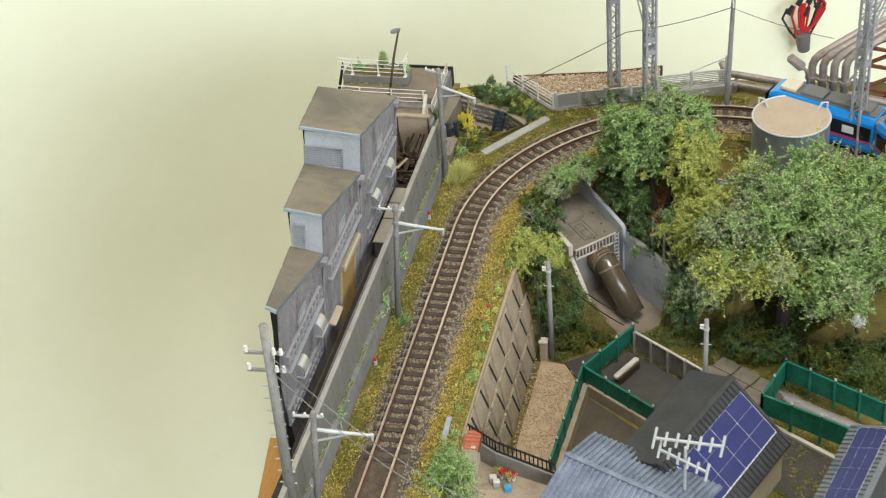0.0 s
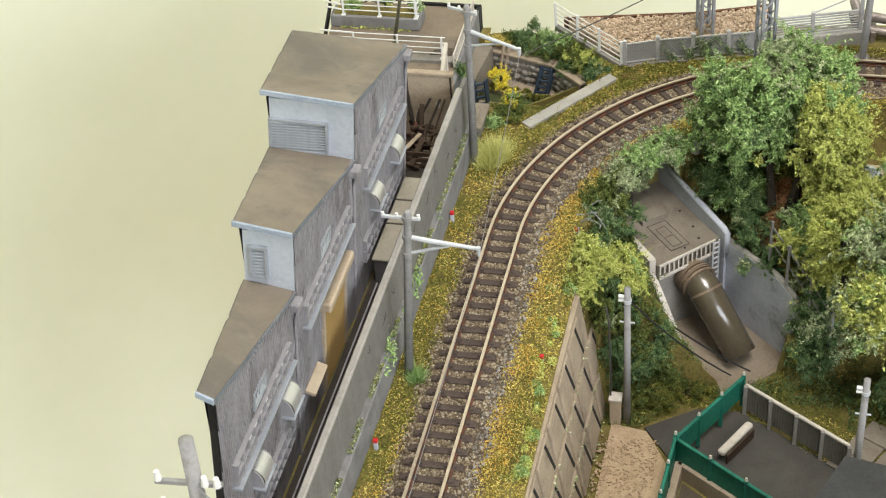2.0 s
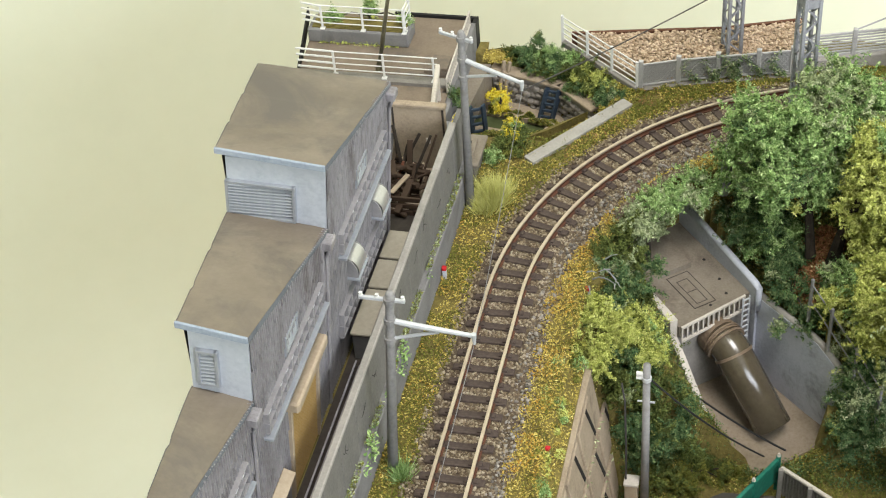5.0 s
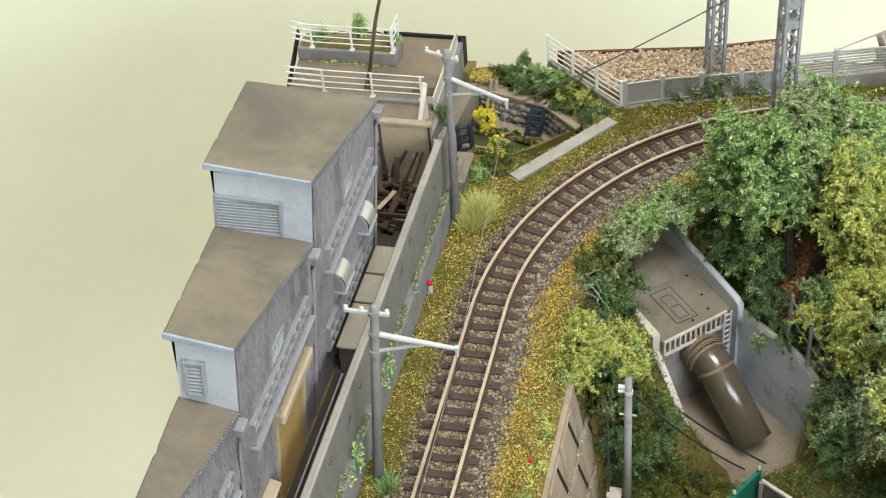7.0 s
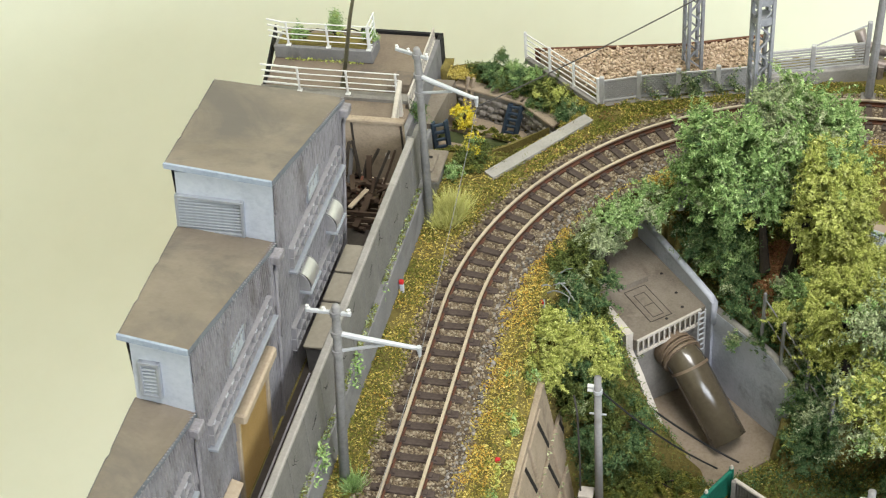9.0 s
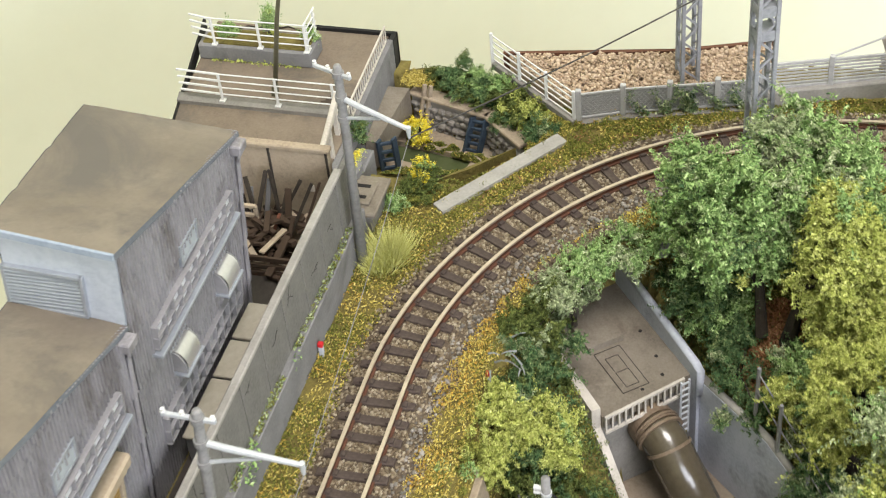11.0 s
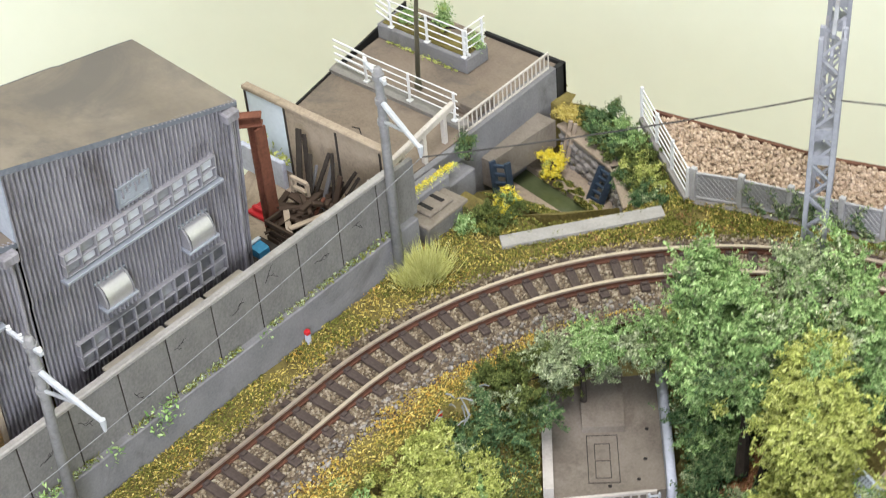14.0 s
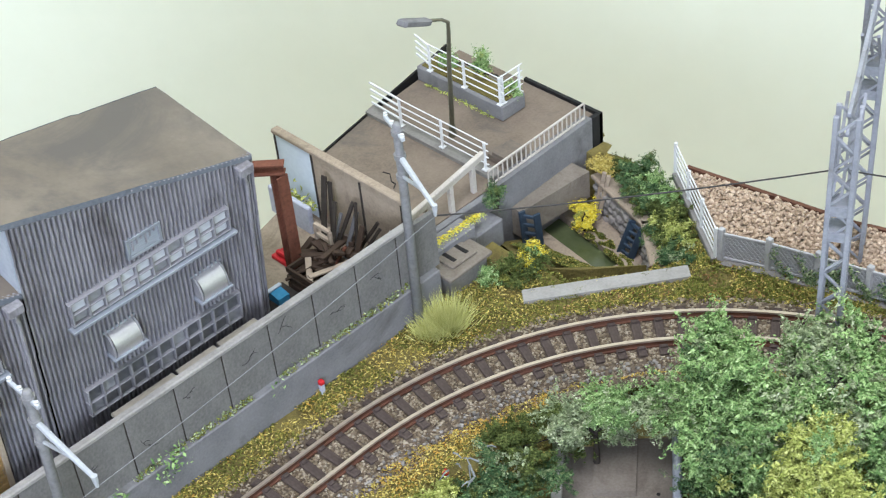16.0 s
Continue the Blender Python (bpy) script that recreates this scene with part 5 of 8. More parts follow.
def gantry(p, q, z0, z1, label):
    g = thing("lattice_gantry", (*p, z0), label, "gantry", "catenary gantries")
    ang = math.atan2(q[1] - p[1], q[0] - p[0])
    for x, y in (p, q):
        lattice_mast(g, x, y, z0, z1 + 0.6, 0.46, ang)
    d = Vector((q[0] - p[0], q[1] - p[1], 0))
    u = d.normalized()
    for z in (z1, z1 + 0.5):
        part("chord", Shape().beam(Vector((*p, z)), Vector((*q, z)), 0.09, 0.09, 0.01), LATTICE, g)
    br = Shape()
    n = 10
    for i in range(n):
        a, b = Vector((*p, 0)) + d * i / n, Vector((*p, 0)) + d * (i + 1) / n
        br.beam(a + Vector((0, 0, z1 + (0.5 if i % 2 else 0))), b + Vector((0, 0, z1 + (0 if i % 2 else 0.5))), 0.05, 0.04)
    tagged(part("web_bracing", br, LATTICE, g), kind="stuff")
    for (x, y), s in ((p, 1), (q, -1)):
        a, b = Vector((x, y, z1 - 1.6)), Vector((x, y, z1)) + u * s * 1.6
        k = Shape().beam(a, b, 0.07, 0.07)
        side = Vector((-u.y, u.x, 0)) * 0.18
        k.beam(a + side, b + side, 0.07, 0.07).beam(a - side, b - side, 0.07, 0.07)
        for i in range(5):
            c0, c1 = a + (b - a) * i / 5, a + (b - a) * (i + 1) / 5
            k.beam(c0 + side * (1 if i % 2 else -1), c1 + side * (-1 if i % 2 else 1), 0.05, 0.03)
        part("knee_brace", k, LATTICE, g)
    return g


gantry((6.95, 19.6), (9.4, 14.7), -0.3, 8.2, "grey-blue lattice steel gantry over the curve")
gantry((19.4, 15.4), (22.7, 20.4), -1.6, 8.0, "grey-blue lattice steel gantry beside the tank")


# ---- culvert below the track ----
def build_culvert():
    c = thing("culvert", cul(0, 0, -5.6), "concrete culvert chamber with a slab, side walls and sandy basin", "culvert")
    P = lambda a, b: cul(a, b, 0)[:2]
    part("slab", Shape().prism([P(-0.1, -1.3), P(0.12, 1.4), P(4.4, 1.4), P(4.4, -1.3)], -2.5, -2.1), CULVERT_TOP, c, "tan dusty slab")
    part("front_wall", Shape().prism([P(0.05, -1.5), P(0.2, 1.5), P(0.45, 1.5), P(0.3, -1.5)], -5.7, -2.5), CONCRETE, c)
    part("slab_wall", Shape().prism([P(-0.22, 1.38), P(-0.12, 1.6), P(4.4, 1.62), P(4.4, 1.4)], -5.7, [-1.72, -1.72, -1.3, -1.3]), CONCRETE_BLUE, c, "pale bluish side wall")
    part("slab_wall_cap", Shape().tube([cul(-0.16, 1.49, -2.6), cul(-0.17, 1.49, -1.78), cul(0.0, 1.49, -1.7), cul(4.4, 1.51, -1.28)], 0.12, 10), CONCRETE_BLUE, c, "rounded pale bluish wall edge", smooth=True)
    part("slab_wall", Shape().prism([P(0.0, -1.55), P(0.0, -1.3), P(4.4, -1.3), P(4.4, -1.55)], -5.7, [-1.85, -1.85, -1.6, -1.6]), CREAM, c, "pale cream side kerb")
    part("raised_cover", Shape().prism([P(2.02, -0.55), P(4.2, -0.55), P(4.2, 0.55), P(2.02, 0.5)][::-1], -2.1, -1.9), CULVERT_TOP, c, "raised dusty cover slab")
    part("back_wall", Shape().prism([P(4.28, -1.6), P(4.28, 1.7), P(4.78, 1.7), P(4.78, -1.6)], -3.4, -0.38), CONCRETE_PALE, c, "pale concrete head wall")
    h = part("hatch", Shape().prism([P(0.35, -0.45), P(0.35, 0.3), P(1.9, 0.3), P(1.9, -0.45)], -2.1, -2.085), CULVERT_TOP, c)
    grooves = Shape()
    for a0, b0, a1, b1 in ((0.35, -0.45, 0.35, 0.3), (1.9, -0.45, 1.9, 0.3), (0.35, -0.45, 1.9, -0.45), (0.35, 0.3, 1.9, 0.3), (0.5, -0.27, 0.5, 0.1), (1.06, -0.27, 1.06, 0.1), (0.5, -0.27, 1.06, -0.27), (0.5, 0.1, 1.06, 0.1), (1.12, -0.27, 1.62, -0.27), (1.62, -0.27, 1.62, 0.1), (1.12, 0.1, 1.62, 0.1)):
        grooves.beam(cul(a0, b0, -2.085), cul(a1, b1, -2.085), 0.022, 0.01)
    part("hatch_joint", grooves, DARK_BROWN, h)
    for a, b in ((0.45, 0.75), (1.1, 0.95), (2.1, 1.05), (0.25, 0.05)):
        part("drain_hole", Shape().cyl(cul(a, b, -2.102), cul(a, b, -2.092), 0.05, n=10), DARK, c)
    r = part("slab_railing", Shape().beam(cul(-0.2, -1.28, -2.06), cul(0.02, 1.15, -2.06), 0.07, 0.08).beam(cul(-0.22, -1.28, -2.58), cul(0.0, 1.15, -2.58), 0.07, 0.08), CREAM, c, "cream balustrade along the slab edge")
    for i in range(13):
        t = i / 12
        part("baluster", Shape().beam(cul(-0.21 + 0.22 * t, -1.26 + 2.38 * t, -2.58), cul(-0.2 + 0.22 * t, -1.26 + 2.38 * t, -2.04), 0.05, 0.05), CREAM, r)
    l = part("ladder", Shape().beam(cul(-0.16, 0.95, -3.9), cul(-0.16, 0.95, -1.95), 0.05, 0.05).beam(cul(-0.14, 1.2, -3.9), cul(-0.14, 1.2, -1.95), 0.05, 0.05), ARM, c, "pale steel ladder")
    for i in range(9):
        part("rung", Shape().beam(cul(-0.16, 0.95, -3.8 + 0.22 * i), cul(-0.14, 1.2, -3.8 + 0.22 * i), 0.04, 0.04), ARM, l)
    # basin
    part("basin_floor", Shape().prism([P(0.1, -1.5), P(-2.5, -1.38), P(-3.69, -0.73), P(-3.53, 2.34), P(0.1, 1.6)], -5.95, [-5.2, -5.45, -5.48, -5.48, -5.2]), BASIN, c, "sandy basin floor")
    w = Shape()
    top = [(-0.1, 1.5, -2.15), (-0.5, 1.56, -2.18), (-2.3, 1.86, -2.28), (-2.6, 1.92, -2.36), (-2.95, 2.0, -2.58), (-3.85, 2.24, -3.22), (-4.2, 2.34, -3.7)]
    rows = [[cul(a, b, -5.9), cul(a, b, z), cul(a, b + 0.24, z), cul(a, b + 0.24, -5.9)] for a, b, z in top]
    w.strip(rows)
    w.add(rows[-1], [(3, 2, 1, 0)])
    part("basin_wall", w, CONCRETE_BLUE, c, "pale bluish basin wall with a sloping end")
    part("wall_coping", Shape().tube([cul(a, b + 0.12, z + 0.0) for a, b, z in top], 0.11, 8), CONCRETE_PALE, c, "pale rounded wall coping", smooth=True)
    w = Shape()
    side = [(0.05, -1.3, -2.5), (-0.5, -1.28, -3.05), (-1.5, -1.24, -4.2), (-2.3, -1.2, -5.15), (-2.56, -1.2, -5.4)]
    rows = [[cul(a, b - 0.22, -5.9), cul(a, b - 0.22, z), cul(a, b, z), cul(a, b, -5.9)] for a, b, z in side]
    w.strip(rows)
    w.add(rows[-1], [(3, 2, 1, 0)])
    part("wing_wall", w, CREAM, c, "pale cream sloping wing wall")
    part("basin_kerb", Shape().beam(cul(-2.5, -1.42, -5.46), cul(-3.71, -0.74, -5.5), 0.1, 0.14, 0.02).beam(cul(-3.71, -0.74, -5.5), cul(-3.56, 2.34, -5.5), 0.1, 0.14, 0.02), BASIN, c)
    # large pipe
    pp = part("outfall_pipe", Shape().tube([cul(0.1, 0.13, -3.14), cul(-0.45, 0.17, -3.16), cul(-0.7, 0.2, -3.25), cul(-0.9, 0.23, -3.42), cul(-2.68, 0.48, -5.03)], 0.58, 28), BROWN_PIPE, c, "glossy brown outfall pipe", smooth=True)
    for p, q, r1 in (((0.1, 0.13, -3.14), (-0.25, 0.155, -3.14), 0.63), ((-0.25, 0.155, -3.14), (-0.31, 0.16, -3.15), 0.67), ((-0.31, 0.16, -3.15), (-0.41, 0.167, -3.16), 0.63), ((-0.41, 0.167, -3.16), (-0.49, 0.172, -3.18), 0.67), ((-0.8, 0.215, -3.33), (-0.86, 0.222, -3.39), 0.61)):
        part("pipe_collar", Shape().cyl(cul(*p), cul(*q), r1, n=28), COLLAR, pp, "olive-tan worn pipe collar")
    f = thing("slope_fence", cul(-2.5, 2.3, -2.6), "grey wire fence with angled posts above the basin", "fence")
    spots = ((-2.0, 1.95, -1.5, -0.2), (-2.95, 1.98, -1.95, -0.62), (-3.88, 2.25, -2.75, -1.5), (-4.8, 2.5, -3.6, -2.4))
    for a, b, z0, z1 in spots:
        part("post", Shape().beam(cul(a, b, z0 - 0.4), cul(a - 0.03, b, z1), 0.085, 0.085, 0.01), POLE, f)
    for t in (0.35, 0.85):
        part("wire", Shape().tube([cul(a, b, z0 + (z1 - z0) * t) for a, b, z0, z1 in spots], 0.022, 5), POLE, f)


build_culvert()


# ---- retaining wall of framed concrete panels ----
def build_retaining_wall():
    w = thing("retaining_wall", (4.6, -0.5, -5.5), "leaning retaining wall of framed tan concrete panels with weeds in the joints", "retaining wall")
    o = Vector(ORIGIN[w.name])
    A = lambda y, t: Vector((4.3 + 0.78 * t + 0.012 * (y + 0.5), y, -0.5 - 5.0 * t))
    part("wall_core", Shape().strip([[A(y, 0), A(y, 1)] for y in (-6.5, 4.95)]).strip([[A(4.95, 0), A(4.95, 1)], [A(4.95, 0) + Vector((-0.6, 0.3, 0)), A(4.95, 1) + Vector((-0.8, 0.3, 0))]]), CONCRETE_WARM, w)
    part("wall_cap", Shape().beam(A(-6.5, 0) + Vector((-0.1, 0, 0.02)), A(4.95, 0) + Vector((-0.1, 0, 0.02)), 0.34, 0.16, 0.02), CONCRETE_WARM, w)
    n = (A(0, 1) - A(0, 0)).cross(Vector((0, 1, 0))).normalized() * -1
    if n.x < 0:
        n = -n
    up = (A(0, 0) - A(0, 1)).normalized()
    rows, step = 3, 1.72
    y = -6.2
    while y < 4.9:
        for k in range(rows):
            t0, t1 = k / rows + 0.03, (k + 1) / rows - 0.02
            c = A(y + step / 2, (t0 + t1) / 2) + n * 0.03
            half = up * ((A(0, t0) - A(0, t1)).length / 2)
            yy = Vector((0, step / 2 - 0.09, 0))
            if y + step < 5.05 or k > 0:
                p = part("panel", Shape().obox(c, yy, half, n * 0.06, 0.03), CONCRETE_WARM, w)
                part("drain_slot", Shape().obox(c + n * 0.065 + Vector((0, 0.42, 0)), up * 0.66 + Vector((0, -0.2, 0)), Vector((0, 0.075, 0)), n * 0.012), DARK, p, "dark slanting drain slot")
        y += step


build_retaining_wall()


# ---- poles and small trackside things ----
def plain_pole(x, y, z0, z1, r=0.128):
    p = thing("utility_pole", (x, y, z0), "pale grey concrete utility pole with white insulators", "pole", "utility poles")
    part("mast", Shape().tube([(x, y, z0), (x, y, z1)], [r, r * 0.8], 12), POLE, p, smooth=True)
    for dz in (0.35, 0.5):
        part("insulator", Shape().cyl((x - 0.28, y, z1 - dz), (x - 0.1, y, z1 - dz), 0.06, n=8), WHITE, p)
    part("step_bolt", Shape().beam((x - 0.24, y - 0.02, z1 - 1.4), (x + 0.24, y - 0.02, z1 - 1.4), 0.04, 0.04), ARM, p)
    part("band", Shape().cyl((x, y, z1 - 0.58), (x, y, z1 - 0.46), r * 1.05, n=12), ARM, p)


plain_pole(6.02, 4.33, -5.6, 0.47)
plain_pole(13.42, 2.08, -5.5, -0.3, 0.13)
solo("riser_cable", Shape().tube([(5.47, 4.32, -5.3), (5.47, 4.36, -3.0), (5.42, 4.4, -1.1), (5.3, 4.6, -0.6)], 0.032, 6), WIRE, (5.47, 4.32, -5.3), "black cable rising beside the pole", "cable")
BX = thing("junction_box", (5.5, 4.5, -5.5), "tan junction box at the pole foot", "box")
part("box_body", Shape().box(5.45, 4.15, -5.5, 5.83, 4.51, -4.35, 0.03), TAN, BX)
part("box_lid", Shape().box(5.42, 4.12, -4.35, 5.86, 4.54, -4.25, 0.02), CREAM, BX)

for x, y, z in ((3.82, 1.32, -0.32), (-0.32, 7.52, 0.02), (3.88, 7.65, -0.36), (-0.2, -3.2, 0.02)):
    m = thing("boundary_marker", (x, y, z), "small white boundary stone with a red top", "marker", "boundary markers")
    part("stone", Shape().box(x - 0.06, y - 0.06, z - 0.1, x + 0.06, y + 0.06, z + 0.28, 0.015), CONCRETE_BLUE, m)
    part("red_cap", Shape().box(x - 0.068, y - 0.068, z + 0.28, x + 0.068, y + 0.068, z + 0.41, 0.02), RED, m, "red painted cap")


def near_pole():
    p = thing("transformer_pole", (-0.82, -13.6, 1.3), "tall grey utility pole with crossarms, insulators and wires", "pole")
    x, y = -0.6, -13.3
    part("mast", Shape().tube([(x, y, 1.3), (x + 0.15, y, 10.6)], [0.22, 0.16], 14), POLE, p, smooth=True)
    for z in (9.4, 8.6):
        a = part("crossarm", Shape().beam((x - 0.7, y - 0.1, z), (x + 0.75, y - 0.05, z + 0.05), 0.1, 0.12, 0.01), POLE, p)
        for dx in (-0.62, 0.4, 0.66):
            part("insulator", Shape().cyl((x + dx, y - 0.1, z + 0.05), (x + dx, y - 0.1, z + 0.28), 0.09, 0.06, 8), WHITE, a)
    for i in range(9):
        part("step_bolt", Shape().beam((x - 0.33, y, 3 + i * 0.6), (x + 0.33, y, 3 + i * 0.6), 0.04, 0.04), ARM, p)


near_pole()


def wire(points, label="thin dark overhead wire", r=0.018, mat=None):
    solo("overhead_wire", Shape().tube(points, r, 5), mat or WIRE, points[0], label, "wire", "overhead wires")


def sag(p, q, d, n=8):
    p, q = Vector(p), Vector(q)
    return [p + (q - p) * (i / n) - Vector((0, 0, d * 4 * (i / n) * (1 - i / n))) for i in range(n + 1)]


GT = (7.95, 16.95, 5.35)
wire(sag(TIPS[0], TIPS[1], 0.15), "thin contact wire over the track", 0.009, WIRE_GREY)
wire(sag(TIPS[1], TIPS[2], 0.12), "thin contact wire over the track", 0.009, WIRE_GREY)
wire(sag(TIPS[2], GT, 0.1), "thin contact wire over the track", 0.02)
wire(sag(GT, (12.95, 18.9, 5.9), 0.15), "thin contact wire over the track", 0.02)
wire(sag((12.95, 18.9, 5.9), (18.0, 17.5, 5.2), 0.15), "thin contact wire over the track", 0.016)
wire(sag((6.02, 4.33, 0.05), (9.3, 5.6, -4.0), 0.25), "black service cable sagging over the slope", 0.03, RUBBER)
wire(sag((7.2, 7.2, -3.5), (9.9, 6.2, -4.3), 0.1), "black service cable sagging over the slope", 0.035, RUBBER)
for dz in (9.5, 8.7):
    wire(sag((-0.5, -13.4, dz), (8.0, -16.0, dz - 4.0), 0.8), "grey overhead service wire", 0.016, WIRE_GREY)
PO = thing("signal_post", (12.85, 19.2, -0.1), "slim grey line post with a small bracket", "pole")
part("mast", Shape().tube([(12.85, 19.2, -0.1), (13.05, 19.2, 7.5)], [0.15, 0.1], 10), POLE, PO)
part("foot", Shape().box(12.6, 18.95, -0.15, 13.1, 19.45, 0.12, 0.03), CONCRETE, PO)
part("bracket", Shape().beam((12.98, 19.2, 6.6), (13.05, 18.85, 5.9), 0.06, 0.06), ARM, PO)


# ---- lower village ----
def t_origin(t):
    return ORIGIN[t.name]


def mesh_fence(pts, z0, z1, label):
    f = thing("green_fence", (*pts[0], z0), label, "fence", "green plastic fences")
    for (xa, ya), (xb, yb) in zip(pts, pts[1:]):
        a, b = Vector((xa, ya, 0)), Vector((xb, yb, 0))
        n = max(1, round((b - a).length / 1.3))
        for i in range(n):
            p, q = a + (b - a) * i / n, a + (b - a) * (i + 1) / n
            part("panel", Shape().beam(p + Vector((0, 0, (z0 + z1) / 2)), q + Vector((0, 0, (z0 + z1) / 2)), 0.05, z1 - z0, 0.01), GREEN_FENCE, f)
        part("top_rail", Shape().beam(a + Vector((0, 0, z1)), b + Vector((0, 0, z1)), 0.12, 0.1, 0.02), GREEN_FENCE, f)
        for i in range(n + 1):
            c = a + (b - a) * i / n
            part("post", Shape().box(c.x - 0.07, c.y - 0.07, z0 - 0.4, c.x + 0.07, c.y + 0.07, z1 + 0.12, 0.02), GREEN_FENCE, f)
            part("post_cap", Shape().cyl((c.x, c.y, z1 + 0.12), (c.x, c.y, z1 + 0.22), 0.06, 0.04, 8), CREAM, f, "pale post cap")


def build_village():
    mesh_fence([(9.5, 5.6), (7.6, 2.45)], -4.9, -4.0, "green plastic panel fence on a kerb")
    mesh_fence([(7.6, 2.45), (7.15, -3.9)], -4.9, -3.9, "green plastic panel fence beside the gravel path")
    mesh_fence([(7.6, 2.45), (11.1, 0.1)], -4.9, -4.0, "green plastic panel fence across the yard")
    mesh_fence([(21.1, 1.3), (16.7, 3.6), (15.8, 1.2), (19.7, -0.5)], -4.7, -3.6, "green plastic fence round the pipe yard")
    w = thing("basement_wall", (9, 0, -5.5), "tan concrete retaining wall of a sunken yard", "wall")
    part("wall_body", Shape().beam((7.75, 2.3, -5.2), (11.2, 0.0, -5.2), 0.25, 0.7, 0.02).beam((7.75, 2.3, -5.2), (7.3, -4.2, -5.2), 0.25, 0.7, 0.02), CONCRETE_WARM, w)
    f = thing("corrugated_fence", (11, 4.5, -5.5), "grey ribbed fence with a pale top rail", "fence")
    a, b = Vector((9.6, 5.45, 0)), Vector((13.0, 3.15, 0))
    rows = []
    for i in range(161):
        p = a + (b - a) * i / 160 + Vector((0.05, 0.07, 0)) * (0.5 if i % 4 < 2 else -0.5)
        rows.append([(p.x, p.y, -5.3), (p.x, p.y, -4.25)])
    part("ribbed_sheet", Shape().strip(rows), CONCRETE, f)
    part("top_rail", Shape().beam(a + Vector((0, 0, -4.2)), b + Vector((0, 0, -4.2)), 0.12, 0.1, 0.02), CREAM, f)
    for i in range(5):
        c = a + (b - a) * i / 4
        part("post", Shape().box(c.x - 0.07, c.y - 0.17, -5.5, c.x + 0.07, c.y - 0.05, -4.15, 0.01), CONCRETE, f)
    solo("asphalt_yard", Shape().prism([(7.6, 2.6), (11.2, 0.2), (14.5, 1.5), (12.9, 3.2), (9.5, 5.4), (8.0, 5.3), (6.4, 4.2)], -5.6, -5.42), ASPHALT, (10, 3, -5.5), "dark asphalt yard", "yard", kind="structure")
    solo("gravel_path", Shape().prism([(5.1, -7.5), (7.1, -7.5), (7.5, 2.3), (6.5, 4.0), (5.3, 4.2)], -5.6, -5.4), GRAVEL, (6, -1, -5.5), "beige gravel path below the retaining wall", "path", kind="structure")
    g = np.random.default_rng(41)
    n = 1800
    pts = np.c_[g.uniform(5.2, 7.2, n), g.uniform(-6, 3.6, n), np.full(n, -5.39)]
    stuff("path_gravel", granules(g, pts, 0.05, 0.6), GRAVEL, "loose beige gravel", "gravel")
    b = thing("concrete_bench", (9.9, 3.0, -5.42), "pale cream beam lying on short feet", "bench")
    part("beam", Shape().beam((9.0, 2.95, -4.98), (9.85, 4.45, -4.98), 0.26, 0.2, 0.06), CREAM, b)
    part("side_board", Shape().beam((9.22, 2.92, -5.2), (9.98, 4.26, -5.2), 0.06, 0.4, 0.01), WOOD_SCRAP, b, "brown wooden side")
    for t in (0.25, 0.75):
        part("foot", Shape().box(9.0 + 0.85 * t - 0.1, 2.95 + 1.5 * t - 0.1, -5.42, 9.0 + 0.85 * t + 0.1, 2.95 + 1.5 * t + 0.1, -5.08), CONCRETE, b)
    # Sunken plot coloured dark: its brown carries the shade of the hollow.
    solo("garden_lawn", Shape().prism([(7.9, 1.9), (7.45, -4.0), (9.5, -4.3), (11.0, -0.3)], -5.6, -5.43), PLOT_SHADE, (9, -1.5, -5.5), "bare garden plot darkened for its sunken shade", "plot", kind="structure")
    p = thing("paving", (14.3, 2.2, -5.5), "tan paving slabs with dark joints", "paving")
    me = to_mesh("paving_slab", Shape().box(-0.52, -0.42, 0, 0.52, 0.42, 0.07, 0.02), CULVERT_TOP, (0, 0, 0))
    for i in range(4):
        for k in range(3):
            ob = new("paving_slab", me)
            ob.parent = p
            ob.matrix_local = pose((-1.3 + 1.08 * i * 0.86 + 0.5 * k) * U, (1.3 - 0.62 * i * 1.0 + 0.72 * k) * U, 0.1 * U, 0, 0, -31)
    solo("lower_road", Shape().prism([(14.4, 1.9), (15.9, 1.3), (19.2, -0.7), (23.0, -3.0), (23.0, -7.0), (14.0, -1.0)], -5.6, -5.42), ASPHALT, (17, -1, -5.5), "dark asphalt road between the houses", "road", kind="structure")
    k = thing("street_kerb", (17, -2, -5.5), "pale kerb line beside the road", "kerb")
    part("kerb_stone", Shape().beam((13.1, 3.0, -5.3), (15.9, 1.1, -5.3), 0.16, 0.2, 0.02), CREAM, k)
    part("kerb_stone", Shape().beam((15.8, 1.4, -5.3), (19.1, -0.6, -5.3), 0.2, 0.2, 0.02), CREAM, k)
    for i in range(4):
        part("pipe_rod", Shape().cyl((16.5 + 0.12 * i, 2.9 - 0.2 * i, -4.9), (21.3 + 0.12 * i, 0.6 - 0.2 * i, -4.9), 0.09, n=8), (CONCRETE, PIPE_STEEL, SHEET, CONCRETE)[i], k, "stored pipe")


SHIFT[:] = 0.22, -0.02, 0.0
build_village()
SHIFT[:] = 0.0, 0.0, 0.0


